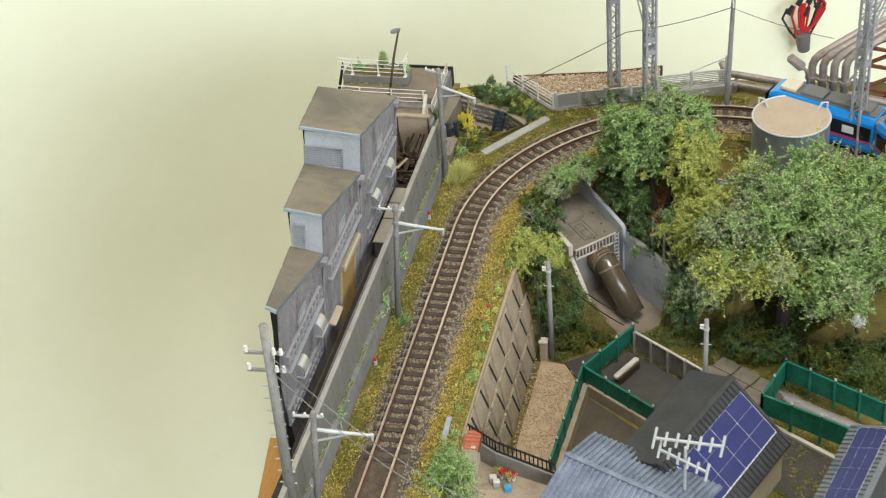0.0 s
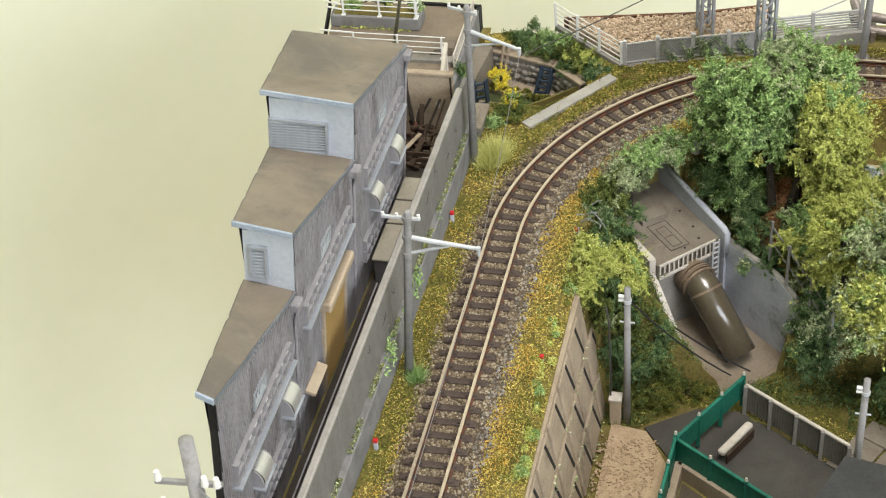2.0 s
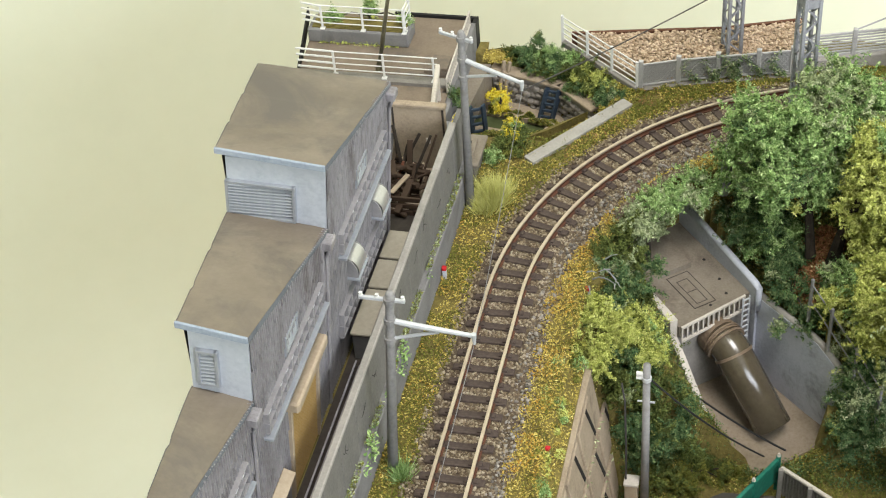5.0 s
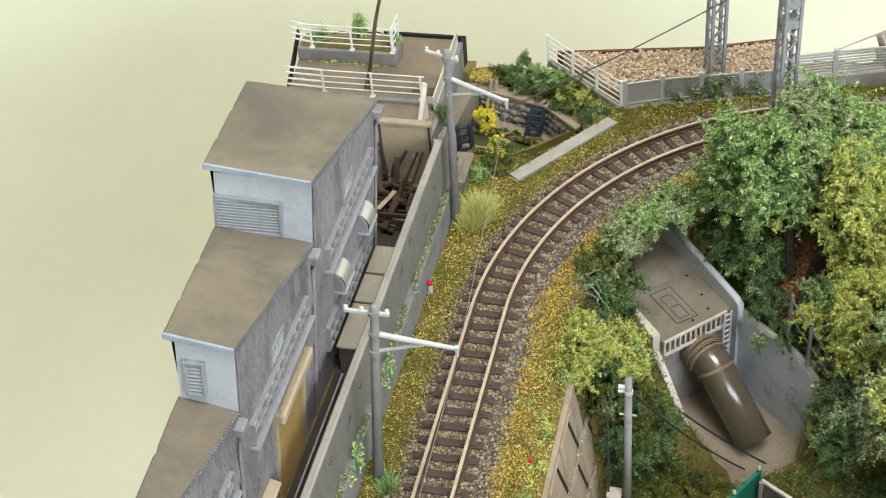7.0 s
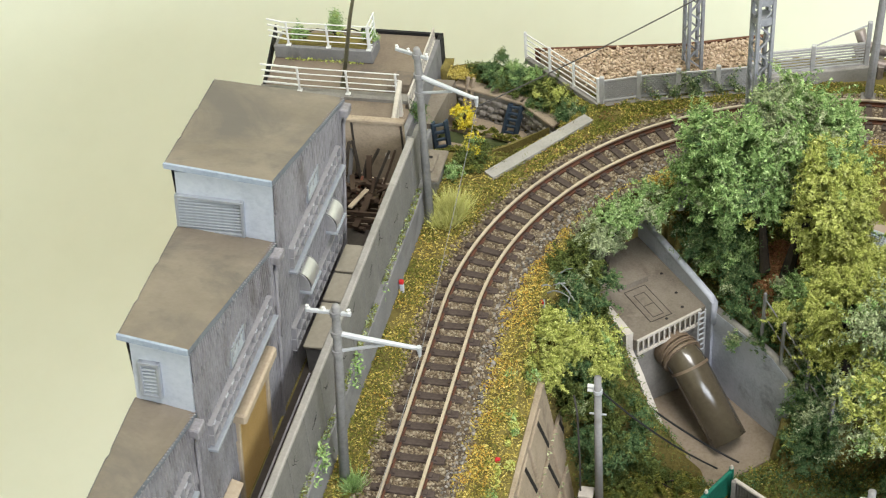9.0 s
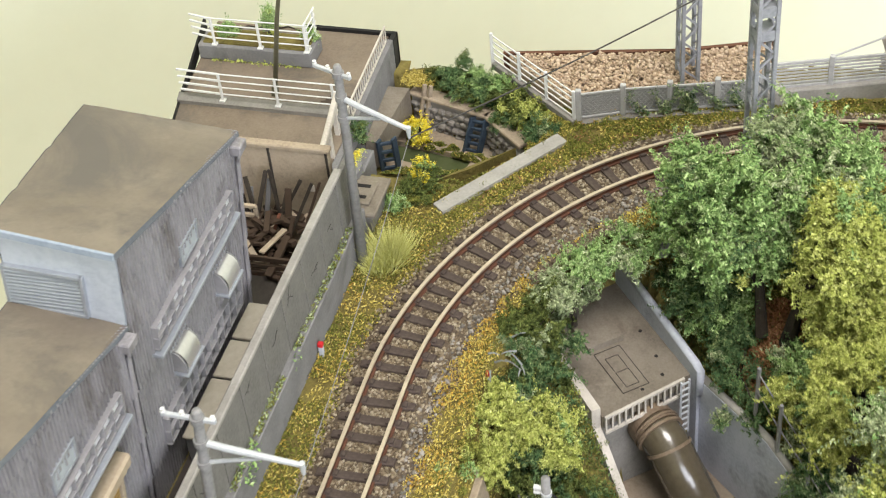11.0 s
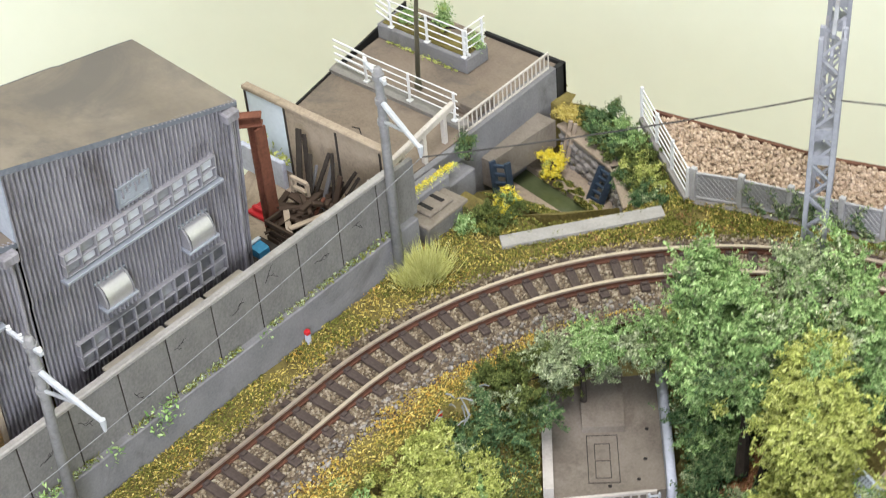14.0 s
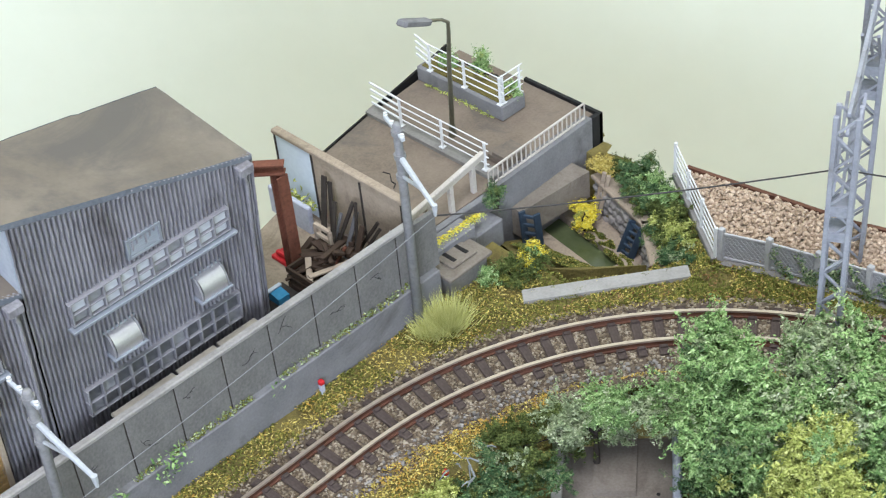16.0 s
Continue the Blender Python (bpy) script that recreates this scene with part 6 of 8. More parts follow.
def house(corner, along, width, length, crest, eave_a, ridge, eave_b, mat_a, mat_b, label, ribs_a=0, ribs_b=0, solar=None):
    """A small pitched-roof house: corner of the roof's near left eave, along = direction of the ridge, crest = the ridge's distance from that eave."""
    c, u = Vector((*corner, 0)), Vector((*along, 0)).normalized()
    v = Vector((u.y, -u.x, 0))
    h = thing("house", (*(c + u * length / 2 + v * width / 2).xy, -5.5), label, "house", "village houses")
    E = lambda a, b, z: c + u * a + v * b + Vector((0, 0, z))
    i = 0.25
    prof = [(i, -5.5), (i, eave_a - 0.16), (crest, ridge - 0.2), (width - i, eave_b - 0.16), (width - i, -5.5)]
    m = len(prof)
    sh = Shape().add([E(i, b, z) for b, z in prof] + [E(length - i, b, z) for b, z in prof], [tuple(range(m)), tuple(range(m, 2 * m))[::-1]] + [(k, m + k, m + (k + 1) % m, (k + 1) % m) for k in range(m)])
    part("wall", sh, PLASTER, h, "cream rendered house walls")
    for side, mt, b0, eave, ribs in ((0, mat_a, 0, eave_a, ribs_a), (1, mat_b, width, eave_b, ribs_b)):
        s = Shape()
        s.add([E(0, b0, eave), E(length, b0, eave), E(length, crest, ridge), E(0, crest, ridge), E(0, b0, eave - 0.12), E(length, b0, eave - 0.12), E(length, crest, ridge - 0.12), E(0, crest, ridge - 0.12)],
              [(0, 1, 2, 3), (7, 6, 5, 4), (0, 4, 5, 1), (3, 7, 4, 0), (1, 5, 6, 2), (2, 6, 7, 3)])
        r = part("roof", s, mt, h, "sheet roof slope")
        for k in range(ribs):
            a = length * (k + 0.5) / ribs
            part("rib", Shape().beam(E(a, b0, eave + 0.02), E(a, crest, ridge + 0.02), 0.13, 0.12, 0.04), mt, r)
        if solar == side:
            P = lambda a, t, up=0.12: E(length * a, b0 + (crest - b0) * t, eave + (ridge - eave) * t + up)
            box = lambda a0, a1, t0, t1, lo, hi: Shape().add([P(a0, t0, hi), P(a1, t0, hi), P(a1, t1, hi), P(a0, t1, hi), P(a0, t0, lo), P(a1, t0, lo), P(a1, t1, lo), P(a0, t1, lo)], [(0, 1, 2, 3), (7, 6, 5, 4), (0, 4, 5, 1), (3, 7, 4, 0), (1, 5, 6, 2), (2, 6, 7, 3)])
            pv = part("solar_array", box(0.1, 0.95, 0.2, 0.82, 0.06, 0.12), WHITE, r, "solar panels with pale cell lines")
            for q in range(4):
                for w in range(3):
                    a0, t0 = 0.105 + 0.211 * q, 0.207 + 0.204 * w
                    part("cell", box(a0, a0 + 0.207, t0, t0 + 0.2, 0.11, 0.135), SOLAR, pv)
    part("ridge_cap", Shape().beam(E(-0.03, crest, ridge + 0.04), E(length + 0.03, crest, ridge + 0.04), 0.26, 0.1, 0.03), mat_a, h)
    for k in range(2):
        a = length * (0.3 + 0.4 * k)
        wn_ = part("window", Shape().obox(E(a, i - 0.03, -3.9), u * 0.4, v * 0.04, (0, 0, 0.35)), ALUMINIUM, h)
        part("pane", Shape().obox(E(a, i - 0.08, -3.9), u * 0.34, v * 0.02, (0, 0, 0.29)), TRAM_GLASS, wn_)
    return h


house((10.41, -5.6), (0.41, 0.912), 4.9, 6.2, 2.05, -1.5, -1.0, -3.3, ROOF_DARK, ROOF_DARK, "dark-roofed house with solar panels on one slope", 0, 22, 1)
house((9.38, -4.42), (0.92, -0.395), 4.2, 6.0, 2.1, -1.45, -1.0, -1.7, ROOF_BLUE, ROOF_BLUE, "house with a grey-blue ribbed tin roof", 24, 24)
house((18.05, -7.65), (0.289, 0.957), 4.0, 6.0, 2.0, -2.0, -1.3, -2.2, ROOF_TRIM, ROOF_DARK, "grey-roofed house with solar panels", 22, 0, 0)


def antenna(x, y, z):
    a = thing("rooftop_antenna", (x, y, z), "pale rooftop aerial with many short elements", "antenna")
    part("mast", Shape().cyl((x, y, z), (x, y, 1.15), 0.06, n=8), ARM, a)
    for p, q, n, w in (((12.2, -6.95, 1.0), (14.85, -7.05, 1.0), 7, 0.3), ((12.4, -7.0, 0.45), (14.35, -8.0, 0.45), 6, 0.24)):
        p, q = Vector(p), Vector(q)
        b = part("boom", Shape().beam(p, q, 0.09, 0.09), ARM, a)
        s = Vector((0.15, 0.5, 0.85)) * w
        for i in range(n):
            c = p + (q - p) * (i / (n - 1))
            k = 1.5 if i in (0, n - 1) else 1.0
            part("element", Shape().beam(c - s * k, c + s * k, 0.1, 0.1, 0.02), ARM, b)


antenna(13.45, -7.45, -1.4)


def mesh_cabinet(x, y, z):
    c = thing("mesh_cabinet", (x, y, z), "pale blue cabinet with a perforated mesh lid among the trees", "cabinet")
    u, v, n = Vector((0.93, -0.36, 0)), Vector((0.3, 0.78, 0.45)).normalized(), Vector((0, 0, 0))
    n = u.cross(v)
    o = Vector((x, y, z + 0.75))
    for a, b in ((o - v * 0.36, 1), (o + v * 0.36, 1)):
        part("rim", Shape().obox(a, u * 0.46, v * 0.04, n * 0.05, 0.01), PALE_BLUE, c)
    for sx in (-1, 1):
        part("rim", Shape().obox(o + u * 0.46 * sx, u * 0.04, v * 0.4, n * 0.05, 0.01), PALE_BLUE, c)
    lid = part("mesh_lid", Shape().obox(o - n * 0.05, u * 0.42, v * 0.33, n * 0.01), TANK_STEEL, c, "dark perforated lid")
    for i in range(9):
        for w, k, h in ((u, v, 0.33), (v, u, 0.42)):
            part("mesh_bar", Shape().obox(o + w * (-0.8 + 0.2 * i) * (0.42 if w is u else 0.33), w * 0.012, k * h, n * 0.012), PALE_BLUE, lid)
    part("body", Shape().box(x - 0.36, y - 0.26, z - 0.9, x + 0.36, y + 0.22, z + 0.55, 0.03), PALE_BLUE, c)


mesh_cabinet(13.0, 10.8, 0.0)
solo("marker_post", Shape().tube([(7.3, 13.0, -0.3), (7.42, 12.8, 1.3), (7.54, 12.59, 2.45)], [0.2, 0.16, 0.1], 8).tube([(7.54, 12.59, 2.45), (7.56, 12.57, 2.6)], [0.06, 0.05], 6), POLE, (7.3, 13.0, -0.3), "short grey post with a pale tip beside the curve", "post")


def near_garden():
    f = thing("iron_fence", (5.5, -6.6, -3), "dark iron garden fence", "fence")
    runs = (((3.72, -5.3, -1.05), (5.6, -6.3, -1.3)), ((5.6, -6.3, -1.3), (8.2, -7.0, -1.55)))
    for a, b in runs:
        a, b = Vector(a), Vector(b)
        for z in (0.05, 0.55):
            part("bar", Shape().beam(a + Vector((0, 0, z)), b + Vector((0, 0, z)), 0.06, 0.06), RUBBER, f)
        for i in range(15):
            c = a + (b - a) * i / 14
            part("upright", Shape().beam(c, c + Vector((0, 0, 0.62)), 0.045, 0.045), RUBBER, f)
        part("base_wall", Shape().beam(a + Vector((0, 0, -1.2)), b + Vector((0, 0, -1.2)), 0.25, 2.4), CONCRETE, f)
    s = thing("tiled_roof", (4.1, -6.5, -2.2), "small shed roof with red-brown tiles", "shed")
    part("shed_wall", Shape().box(3.78, -6.7, -2.2, 4.85, -6.0, -0.86), PLASTER, s)
    for i in range(5):
        part("tile_row", Shape().beam((3.68, -5.95 - 0.18 * i, -0.7 - 0.045 * i), (4.98, -5.9 - 0.18 * i, -0.72 - 0.045 * i), 0.2, 0.07, 0.025), BRICK_TILE, s)
    part("verge_board", Shape().beam((5.0, -5.8, -0.68), (5.0, -6.8, -0.92), 0.06, 0.1), RUST, s)
    solo("terrace_slab", Shape().prism([(3.9, -12), (7.2, -12), (8.1, -7.1), (5.55, -6.4), (3.75, -5.45)], -3.0, -2.2), CONCRETE_WARM, (5, -9, -3), "small raised garden terrace", "terrace", kind="structure")
    solo("leaning_board", Shape().beam((3.66, -8.3, -0.25), (3.74, -6.2, 0.3), 0.22, 0.07, 0.01), LATTICE, (3.46, -7.2, -0.4), "grey board beside the track", "board")
    rng = random.Random(5)
    for i in range(5):
        x, y = 5.75 + 0.17 * i, -6.75 - 0.12 * (i % 2) - 0.05 * i
        p = thing("flower_pot", (x, y, -2.2), "small pot of red and orange flowers on the terrace", "flower pot", "flower pots")
        part("pot", Shape().tube([(x, y, -2.2), (x, y, -1.95)], [0.07, 0.12], 8), (WHITE, CREAM)[i % 2], p)
        pts = np.random.default_rng(i).normal(0, 0.075, (70, 3)) * (1, 1, 0.6) + (x, y, -1.82)
        stuff("blossom", leaf_cloud(np.random.default_rng(i + 9), pts, np.tile((0, 0, 0.8), (70, 1)), 0.05), RED if i % 3 else TURF_ORANGE, "", "", t_origin(p), p)
        pts = np.random.default_rng(i + 20).normal(0, 0.08, (50, 3)) * (1, 1, 0.5) + (x, y, -1.9)
        stuff("foliage", leaf_cloud(np.random.default_rng(i + 30), pts, np.tile((0, 0, 0.8), (50, 1)), 0.05), LEAF_GREEN, "", "", t_origin(p), p)
    for x, y, h, mt in ((5.62, -7.15, 0.34, CREAM), (5.8, -7.35, 0.3, ALUMINIUM), (6.3, -7.55, 0.24, BLUE_BARREL)):
        solo("garden_box", Shape().obox((x, y, -2.2 + h / 2), (0.14, 0.05, 0), (-0.04, 0.12, 0), (0, 0, h / 2), 0.02), mt, (x, y, -2.2), "small box of garden clutter on the terrace", "box", "garden clutter")


near_garden()


# ---- tank and pipe rack ----
def build_tank():
    t = thing("storage_tank", (16.26, 15.05, -1.6), "grey steel storage tank with a tan lid", "tank")
    n = 40
    part("shell", Shape().cyl((16.26, 15.05, -1.6), (16.26, 15.05, 2.16), 1.87, n=n), TANK_STEEL, t, smooth=False)
    part("lid", Shape().tube([(16.26, 15.05, 2.11), (16.26, 15.05, 2.19), (16.26, 15.05, 2.21)], [1.83, 1.83, 1.76], n), TANK_TOP, t, "flat tan lid")
    part("rim", Shape().tube([(16.26 + 1.87 * math.cos(a), 15.05 + 1.87 * math.sin(a), 2.19) for a in [2 * math.pi * i / 48 for i in range(49)]], 0.05, 6), ARM, t)
    for a in (2.6, 0.5):
        x, y = 16.26 + 1.9 * math.cos(a), 15.05 + 1.9 * math.sin(a)
        part("grab_rail", Shape().tube([(x, y, 1.6), (x, y, 2.53), (x - 0.3 * math.cos(a), y - 0.3 * math.sin(a), 2.58), (x - 0.5 * math.cos(a), y - 0.5 * math.sin(a), 2.18)], 0.06, 6), ARM, t)
    r = thing("pipe_rack", (19.0, 17.5, -1.6), "bundle of brown-grey process pipes on a steel rack", "pipework")
    for i in range(4):
        x, y = 17.05 + 0.55 * i, 19.2 - 0.12 * i
        part("pipe", Shape().tube([(x, y, -1.6), (x, y, 2.6 + 0.1 * i), (x + 0.1, y + 0.05, 2.95 + 0.1 * i), (x + 0.35, y + 0.15, 3.2 + 0.1 * i), (x + 2.6, y + 1.4, 4.2 + 0.1 * i), (x + 6, y + 3, 5.0 + 0.1 * i)], 0.21, 12), PIPE_STEEL, r, smooth=True)
        part("flange", Shape().cyl((x, y, 1.9), (x, y, 2.05), 0.33, n=12), PIPE_STEEL, r)
    for z in (0.2, 1.2, 2.6, 3.6):
        part("rack_beam", Shape().beam((19.6, 19.6, z), (25, 18.2, z), 0.14, 0.16).beam((19.6, 19.6, z), (23, 22.5, z), 0.14, 0.16), RUST, r)
    for x, y in ((19.6, 19.6), (22.0, 19.0), (24.2, 18.4)):
        part("rack_post", Shape().box(x - 0.1, y - 0.1, -1.6, x + 0.1, y + 0.1, 5.0, 0.01), RUST, r)
    v = thing("vent_stack", (17.4, 18.2, -1.6), "short brown vent pipe with a thick angled end", "vent")
    part("stem", Shape().tube([(16.9, 18.5, -1.6), (16.9, 18.5, 2.3), (16.8, 18.45, 2.75), (16.5, 18.38, 3.05)], 0.1, 8), PIPE_STEEL, v)
    part("cap", Shape().cyl((16.55, 18.4, 3.0), (15.95, 18.22, 3.6), 0.26, 0.22, 10), PIPE_STEEL, v)
    p = thing("ground_pipes", (14, 20.5, 0), "twin rust-brown pipes on supports", "pipework")
    for dz, dy in ((0.4, 0), (0.8, 0.3)):
        part("pipe", Shape().tube([(12.4, 20.9 + dy, dz + 0.6), (12.55, 20.85 + dy, dz + 0.15), (12.9, 20.75 + dy, dz), (17.5, 19.7 + dy, dz), (22, 18.4 + dy, dz)], 0.19, 10), PIPE_STEEL, p, smooth=True)
    for x, y in ((13.2, 20.7), (15.3, 20.3)):
        part("support", Shape().box(x - 0.1, y - 0.3, -0.2, x + 0.1, y + 0.5, 0.5, 0.02), PIPE_STEEL, p)
    f = thing("track_fence", (13.4, 16.2, -1.6), "weathered brown plank fence below the track", "fence")
    for z in (-0.9, -0.45, 0.0):
        part("plank", Shape().beam((12.6, 16.55, z), (15.0, 16.75, z), 0.08, 0.14, 0.02), PIPE_STEEL, f)
    for x in (12.8, 13.9):
        part("post", Shape().box(x - 0.09, 16.5, -1.6, x + 0.09, 16.68, 0.25, 0.02), PIPE_STEEL, f)
    solo("tank_yard", Shape().prism([(12.4, 12.6), (24, 11.0), (24, 16.4), (12.4, 16.4)], -1.75, -1.5), TANK_TOP, (17, 15, -1.7), "tan concrete yard round the tank", "yard", kind="structure")


build_tank()


def hanging_leads():
    h = thing("test_leads", (16, 53, -15), "bundle of red and black clip leads hanging on the wall", "leads")
    nrm = Vector((-0.6, 0.8, 0)) * 32.6
    along = Vector((0.8, 0.6, 0))
    c = nrm + along * 44.5 + Vector((0, 0, -13.6))
    rng = random.Random(2)
    for i in range(14):
        o, e = along * rng.uniform(-1.6, 1.6), along * rng.uniform(-0.7, 0.7)
        pts = [c + o + Vector((0, 0, 1.5)), c + o * 1.25 + Vector((0, 0, rng.uniform(0.5, 1.1))), c + o * 0.8 + Vector((0, 0, -0.4)), c + e + Vector((0, 0, rng.uniform(-1.3, -0.7)))]
        part("lead", Shape().tube(pts, 0.085, 8), RED if i % 5 else RUBBER, h)
    for dx, dz in ((-1.2, 1.3), (-0.4, 1.8), (0.5, 1.7), (1.2, 1.1), (0.2, 0.8)):
        q = c + along * dx + Vector((0, 0, dz))
        part("clip", Shape().cyl(q - along * 0.2 - Vector((0, 0, 0.3)), q + along * 0.2 + Vector((0, 0, 0.3)), 0.22, 0.14, 8), RUBBER, h)
    part("grip", Shape().cyl(c + Vector((0, 0, -1.0)), c + along * 0.2 + Vector((0, 0, -2.4)), 0.6, 0.45, 12), TRAM_GREY, h)


hanging_leads()


# ---- two-section tram standing on the far side of the curve ----
def build_tram():
    t = thing("tram", (20, 15, 0.2), "two-section blue tram with crimson doors and a grey roof", "tram")
    def section(ang0, ang1, nose_first):
        a = Vector((CX + RAD * math.cos(ang0), CY + RAD * math.sin(ang0), 0))
        b = Vector((CX + RAD * math.cos(ang1), CY + RAD * math.sin(ang1), 0))
        u = (b - a).normalized()
        v = Vector((-u.y, u.x, 0))
        n = (b - a).length
        prof = ((-0.72, 0.35), (-0.82, 0.6), (-0.82, 1.25), (-0.8, 2.0), (-0.68, 2.3), (0.68, 2.3), (0.8, 2.0), (0.82, 1.25), (0.82, 0.6), (0.72, 0.35))
        rings = []
        for s, k, dz in ((0, 0.62, 0.0), (0.12, 0.86, 0.0), (0.35, 0.97, 0.0), (0.7, 1, 0), (n - 0.02, 1, 0)):
            rings.append([a + u * (s + (0.35 if z > 1.9 and s < 0.3 else 0)) + v * w * k + Vector((0, 0, z - (0.12 if z > 2.2 and s < 0.5 else 0))) for w, z in prof])
        sh = Shape()
        m = len(prof)
        sh.add([p for r in rings for p in r], [(i * m + j, i * m + (j + 1) % m, (i + 1) * m + (j + 1) % m, (i + 1) * m + j) for i in range(4) for j in range(m)] + [tuple(range(m)), tuple(range(4 * m, 5 * m))[::-1]])
        body = part("body", sh, TRAM_BLUE, t, "glossy blue car body")
        at = lambda s, w, z: a + u * s + v * w + Vector((0, 0, z))
        part("roof_deck", Shape().obox(at(n / 2 + 0.4, 0, 2.32), u * (n / 2 - 0.5), v * 0.5, (0, 0, 0.05), 0.03), TRAM_GREY, body)
        for s, l, mt in ((1.2, 0.42, TRAM_BEIGE), (2.5, 0.6, TRAM_GREY), (3.9, 0.65, TRAM_GREY), (5.2, 0.4, TRAM_GREY)):
            part("roof_unit", Shape().obox(at(s, 0, 2.45), u * l, v * 0.46, (0, 0, 0.1), 0.04), mt, body, "roof equipment box")
        for sd in (-1, 1):
            part("window_strip", Shape().obox(at(n / 2 + 0.6, sd * 0.823, 1.45), u * (n / 2 - 0.75), v * 0.012, (0, 0, 0.38)), TRAM_GLASS, body, "black side glazing")
            part("crimson_line", Shape().obox(at(n / 2 + 0.3, sd * 0.826, 0.98), u * (n / 2 - 0.4), v * 0.01, (0, 0, 0.05)), TRAM_RED, body)
            for s in (1.35, 1.75):
                d = part("door", Shape().obox(at(s, sd * 0.835, 1.2), u * 0.19, v * 0.015, (0, 0, 0.66)), TRAM_RED, body, "crimson door leaf")
                part("door_glass", Shape().obox(at(s, sd * 0.853, 1.3), u * 0.12, v * 0.008, (0, 0, 0.42)), TRAM_GLASS, d)
            for s in (n * 0.55, n * 0.78):
                part("side_emblem", Shape().obox(at(s, sd * 0.838, 1.45), u * 0.3, v * 0.008, (0, 0, 0.2)), WHITE, body, "plain white emblem")
        if nose_first:
            part("windscreen", Shape().obox(at(0.03, 0, 1.5), v * 0.5, u * 0.02 , (0, 0, 0.38), 0.01), TRAM_GLASS, body)
            for sd in (-1, 1):
                part("headlight", Shape().obox(at(0.05, sd * 0.5, 0.85), v * 0.12, u * 0.04, (0, 0, 0.07), 0.02), WHITE, body)
        for s in (1.3, n - 1.2):
            bg = part("bogie", Shape().obox(at(s, 0, 0.42), u * 0.55, v * 0.55, (0, 0, 0.12)), RUBBER, body)
            for d in (-0.35, 0.35):
                for sd in (-1, 1):
                    part("wheel", Shape().cyl(at(s + d, sd * 0.45, 0.45), at(s + d, sd * 0.53, 0.45), 0.2, n=12), RAIL_SIDE, bg)
        return at
    at = section(1.40, 0.87, True)
    section(0.32, 0.82, True)
    a = Vector((CX + RAD * math.cos(0.845), CY + RAD * math.sin(0.845), 0))
    part("gangway", Shape().obox(a + Vector((0, 0, 1.3)), Vector((0.22, -0.25, 0)), Vector((0.5, 0.44, 0)), (0, 0, 0.88), 0.05), CONCRETE_GREY, t, "grey bellows gangway")
    pg = part("pantograph", Shape().beam(at(4.2, -0.3, 2.6), at(4.8, -0.3, 3.2), 0.04, 0.04).beam(at(4.2, 0.3, 2.6), at(4.8, 0.3, 3.2), 0.04, 0.04).beam(at(4.8, -0.3, 3.2), at(4.3, -0.3, 3.8), 0.04, 0.04).beam(at(4.8, 0.3, 3.2), at(4.3, 0.3, 3.8), 0.04, 0.04), SHEET, t, "folded grey pantograph")
    part("pan_head", Shape().beam(at(4.3, -0.6, 3.82), at(4.3, 0.6, 3.82), 0.12, 0.04), SHEET, pg)


build_tram()


# ---- trees and shrubs ----
def tree(name, base, top, blobs, mats, leaves, size, label, category="tree", limbs=6, seed=1, trunk=0.22):
    rng = np.random.default_rng(seed)
    r = random.Random(seed)
    t = thing(name, base, label, category, "trees and shrubs")
    b, k = Vector(base), Vector(top)
    sh = Shape()
    mid = (b + k) / 2 + Vector((r.uniform(-0.2, 0.2), r.uniform(-0.2, 0.2), 0))
    sh.tube([b - Vector((0, 0, 0.2)), b + (mid - b) * 0.5, mid, k], [trunk, trunk * 0.75, trunk * 0.6, trunk * 0.25], 8)
    for i in range(limbs):
        bl = blobs[i % len(blobs)]
        e = Vector(bl[:3]) + Vector([r.uniform(-0.6, 0.6) * q for q in bl[3:6]])
        s = b + (k - b) * r.uniform(0.25, 0.7)
        sh.tube([s, (s + e) / 2 + Vector((0, 0, 0.2)), e], [trunk * 0.5, trunk * 0.3, trunk * 0.1], 6)
    part("trunk", sh, BARK, t, "dark bark trunk and limbs")
    for m, arr in crown(rng, blobs, mats, int(7.4 * leaves), size * 0.46):
        stuff("crown", arr, m, "", "", t_origin(t), t)


tree("broadleaf_tree", (10.1, 11.0, -0.7), (9.8, 12.0, 3.0),
     [(8.2, 12.4, 2.8, 0.95, 0.9, 1.0, 0), (9.2, 11.5, 3.0, 1.1, 1.0, 1.15, 0), (10.2, 13.5, 3.3, 1.2, 1.1, 0.9, 1), (11.5, 13.0, 3.0, 1.1, 1.1, 1.0, 0), (9.0, 10.9, 1.9, 0.8, 0.7, 0.8, 0), (8.0, 12.2, 1.8, 0.7, 0.7, 0.8, 0), (12.2, 12.3, 2.0, 0.7, 0.8, 0.9, 0), (8.6, 11.6, 1.0, 0.8, 0.7, 0.7, 0), (9.9, 12.0, 2.3, 0.8, 0.8, 0.8, 0), (10.5, 11.9, 3.1, 0.7, 0.7, 0.7, 0), (7.8, 12.9, 1.0, 0.8, 0.7, 0.8, 0), (9.9, 11.2, 1.5, 0.75, 0.6, 0.7, 0), (10.4, 11.6, 1.9, 0.7, 0.7, 0.8, 0), (10.9, 12.2, 1.6, 0.9, 0.8, 0.9, 2), (9.4, 12.4, 1.4, 0.8, 0.8, 0.8, 0)],
     [(LEAF_GREEN, 6), (LEAF_GREY, 2), (LEAF_DARK, 1.0), (LEAF_LIME, 0.3)], 21000, 0.115, "full green model tree of fine clumped foliage", seed=3, limbs=4, trunk=0.17)
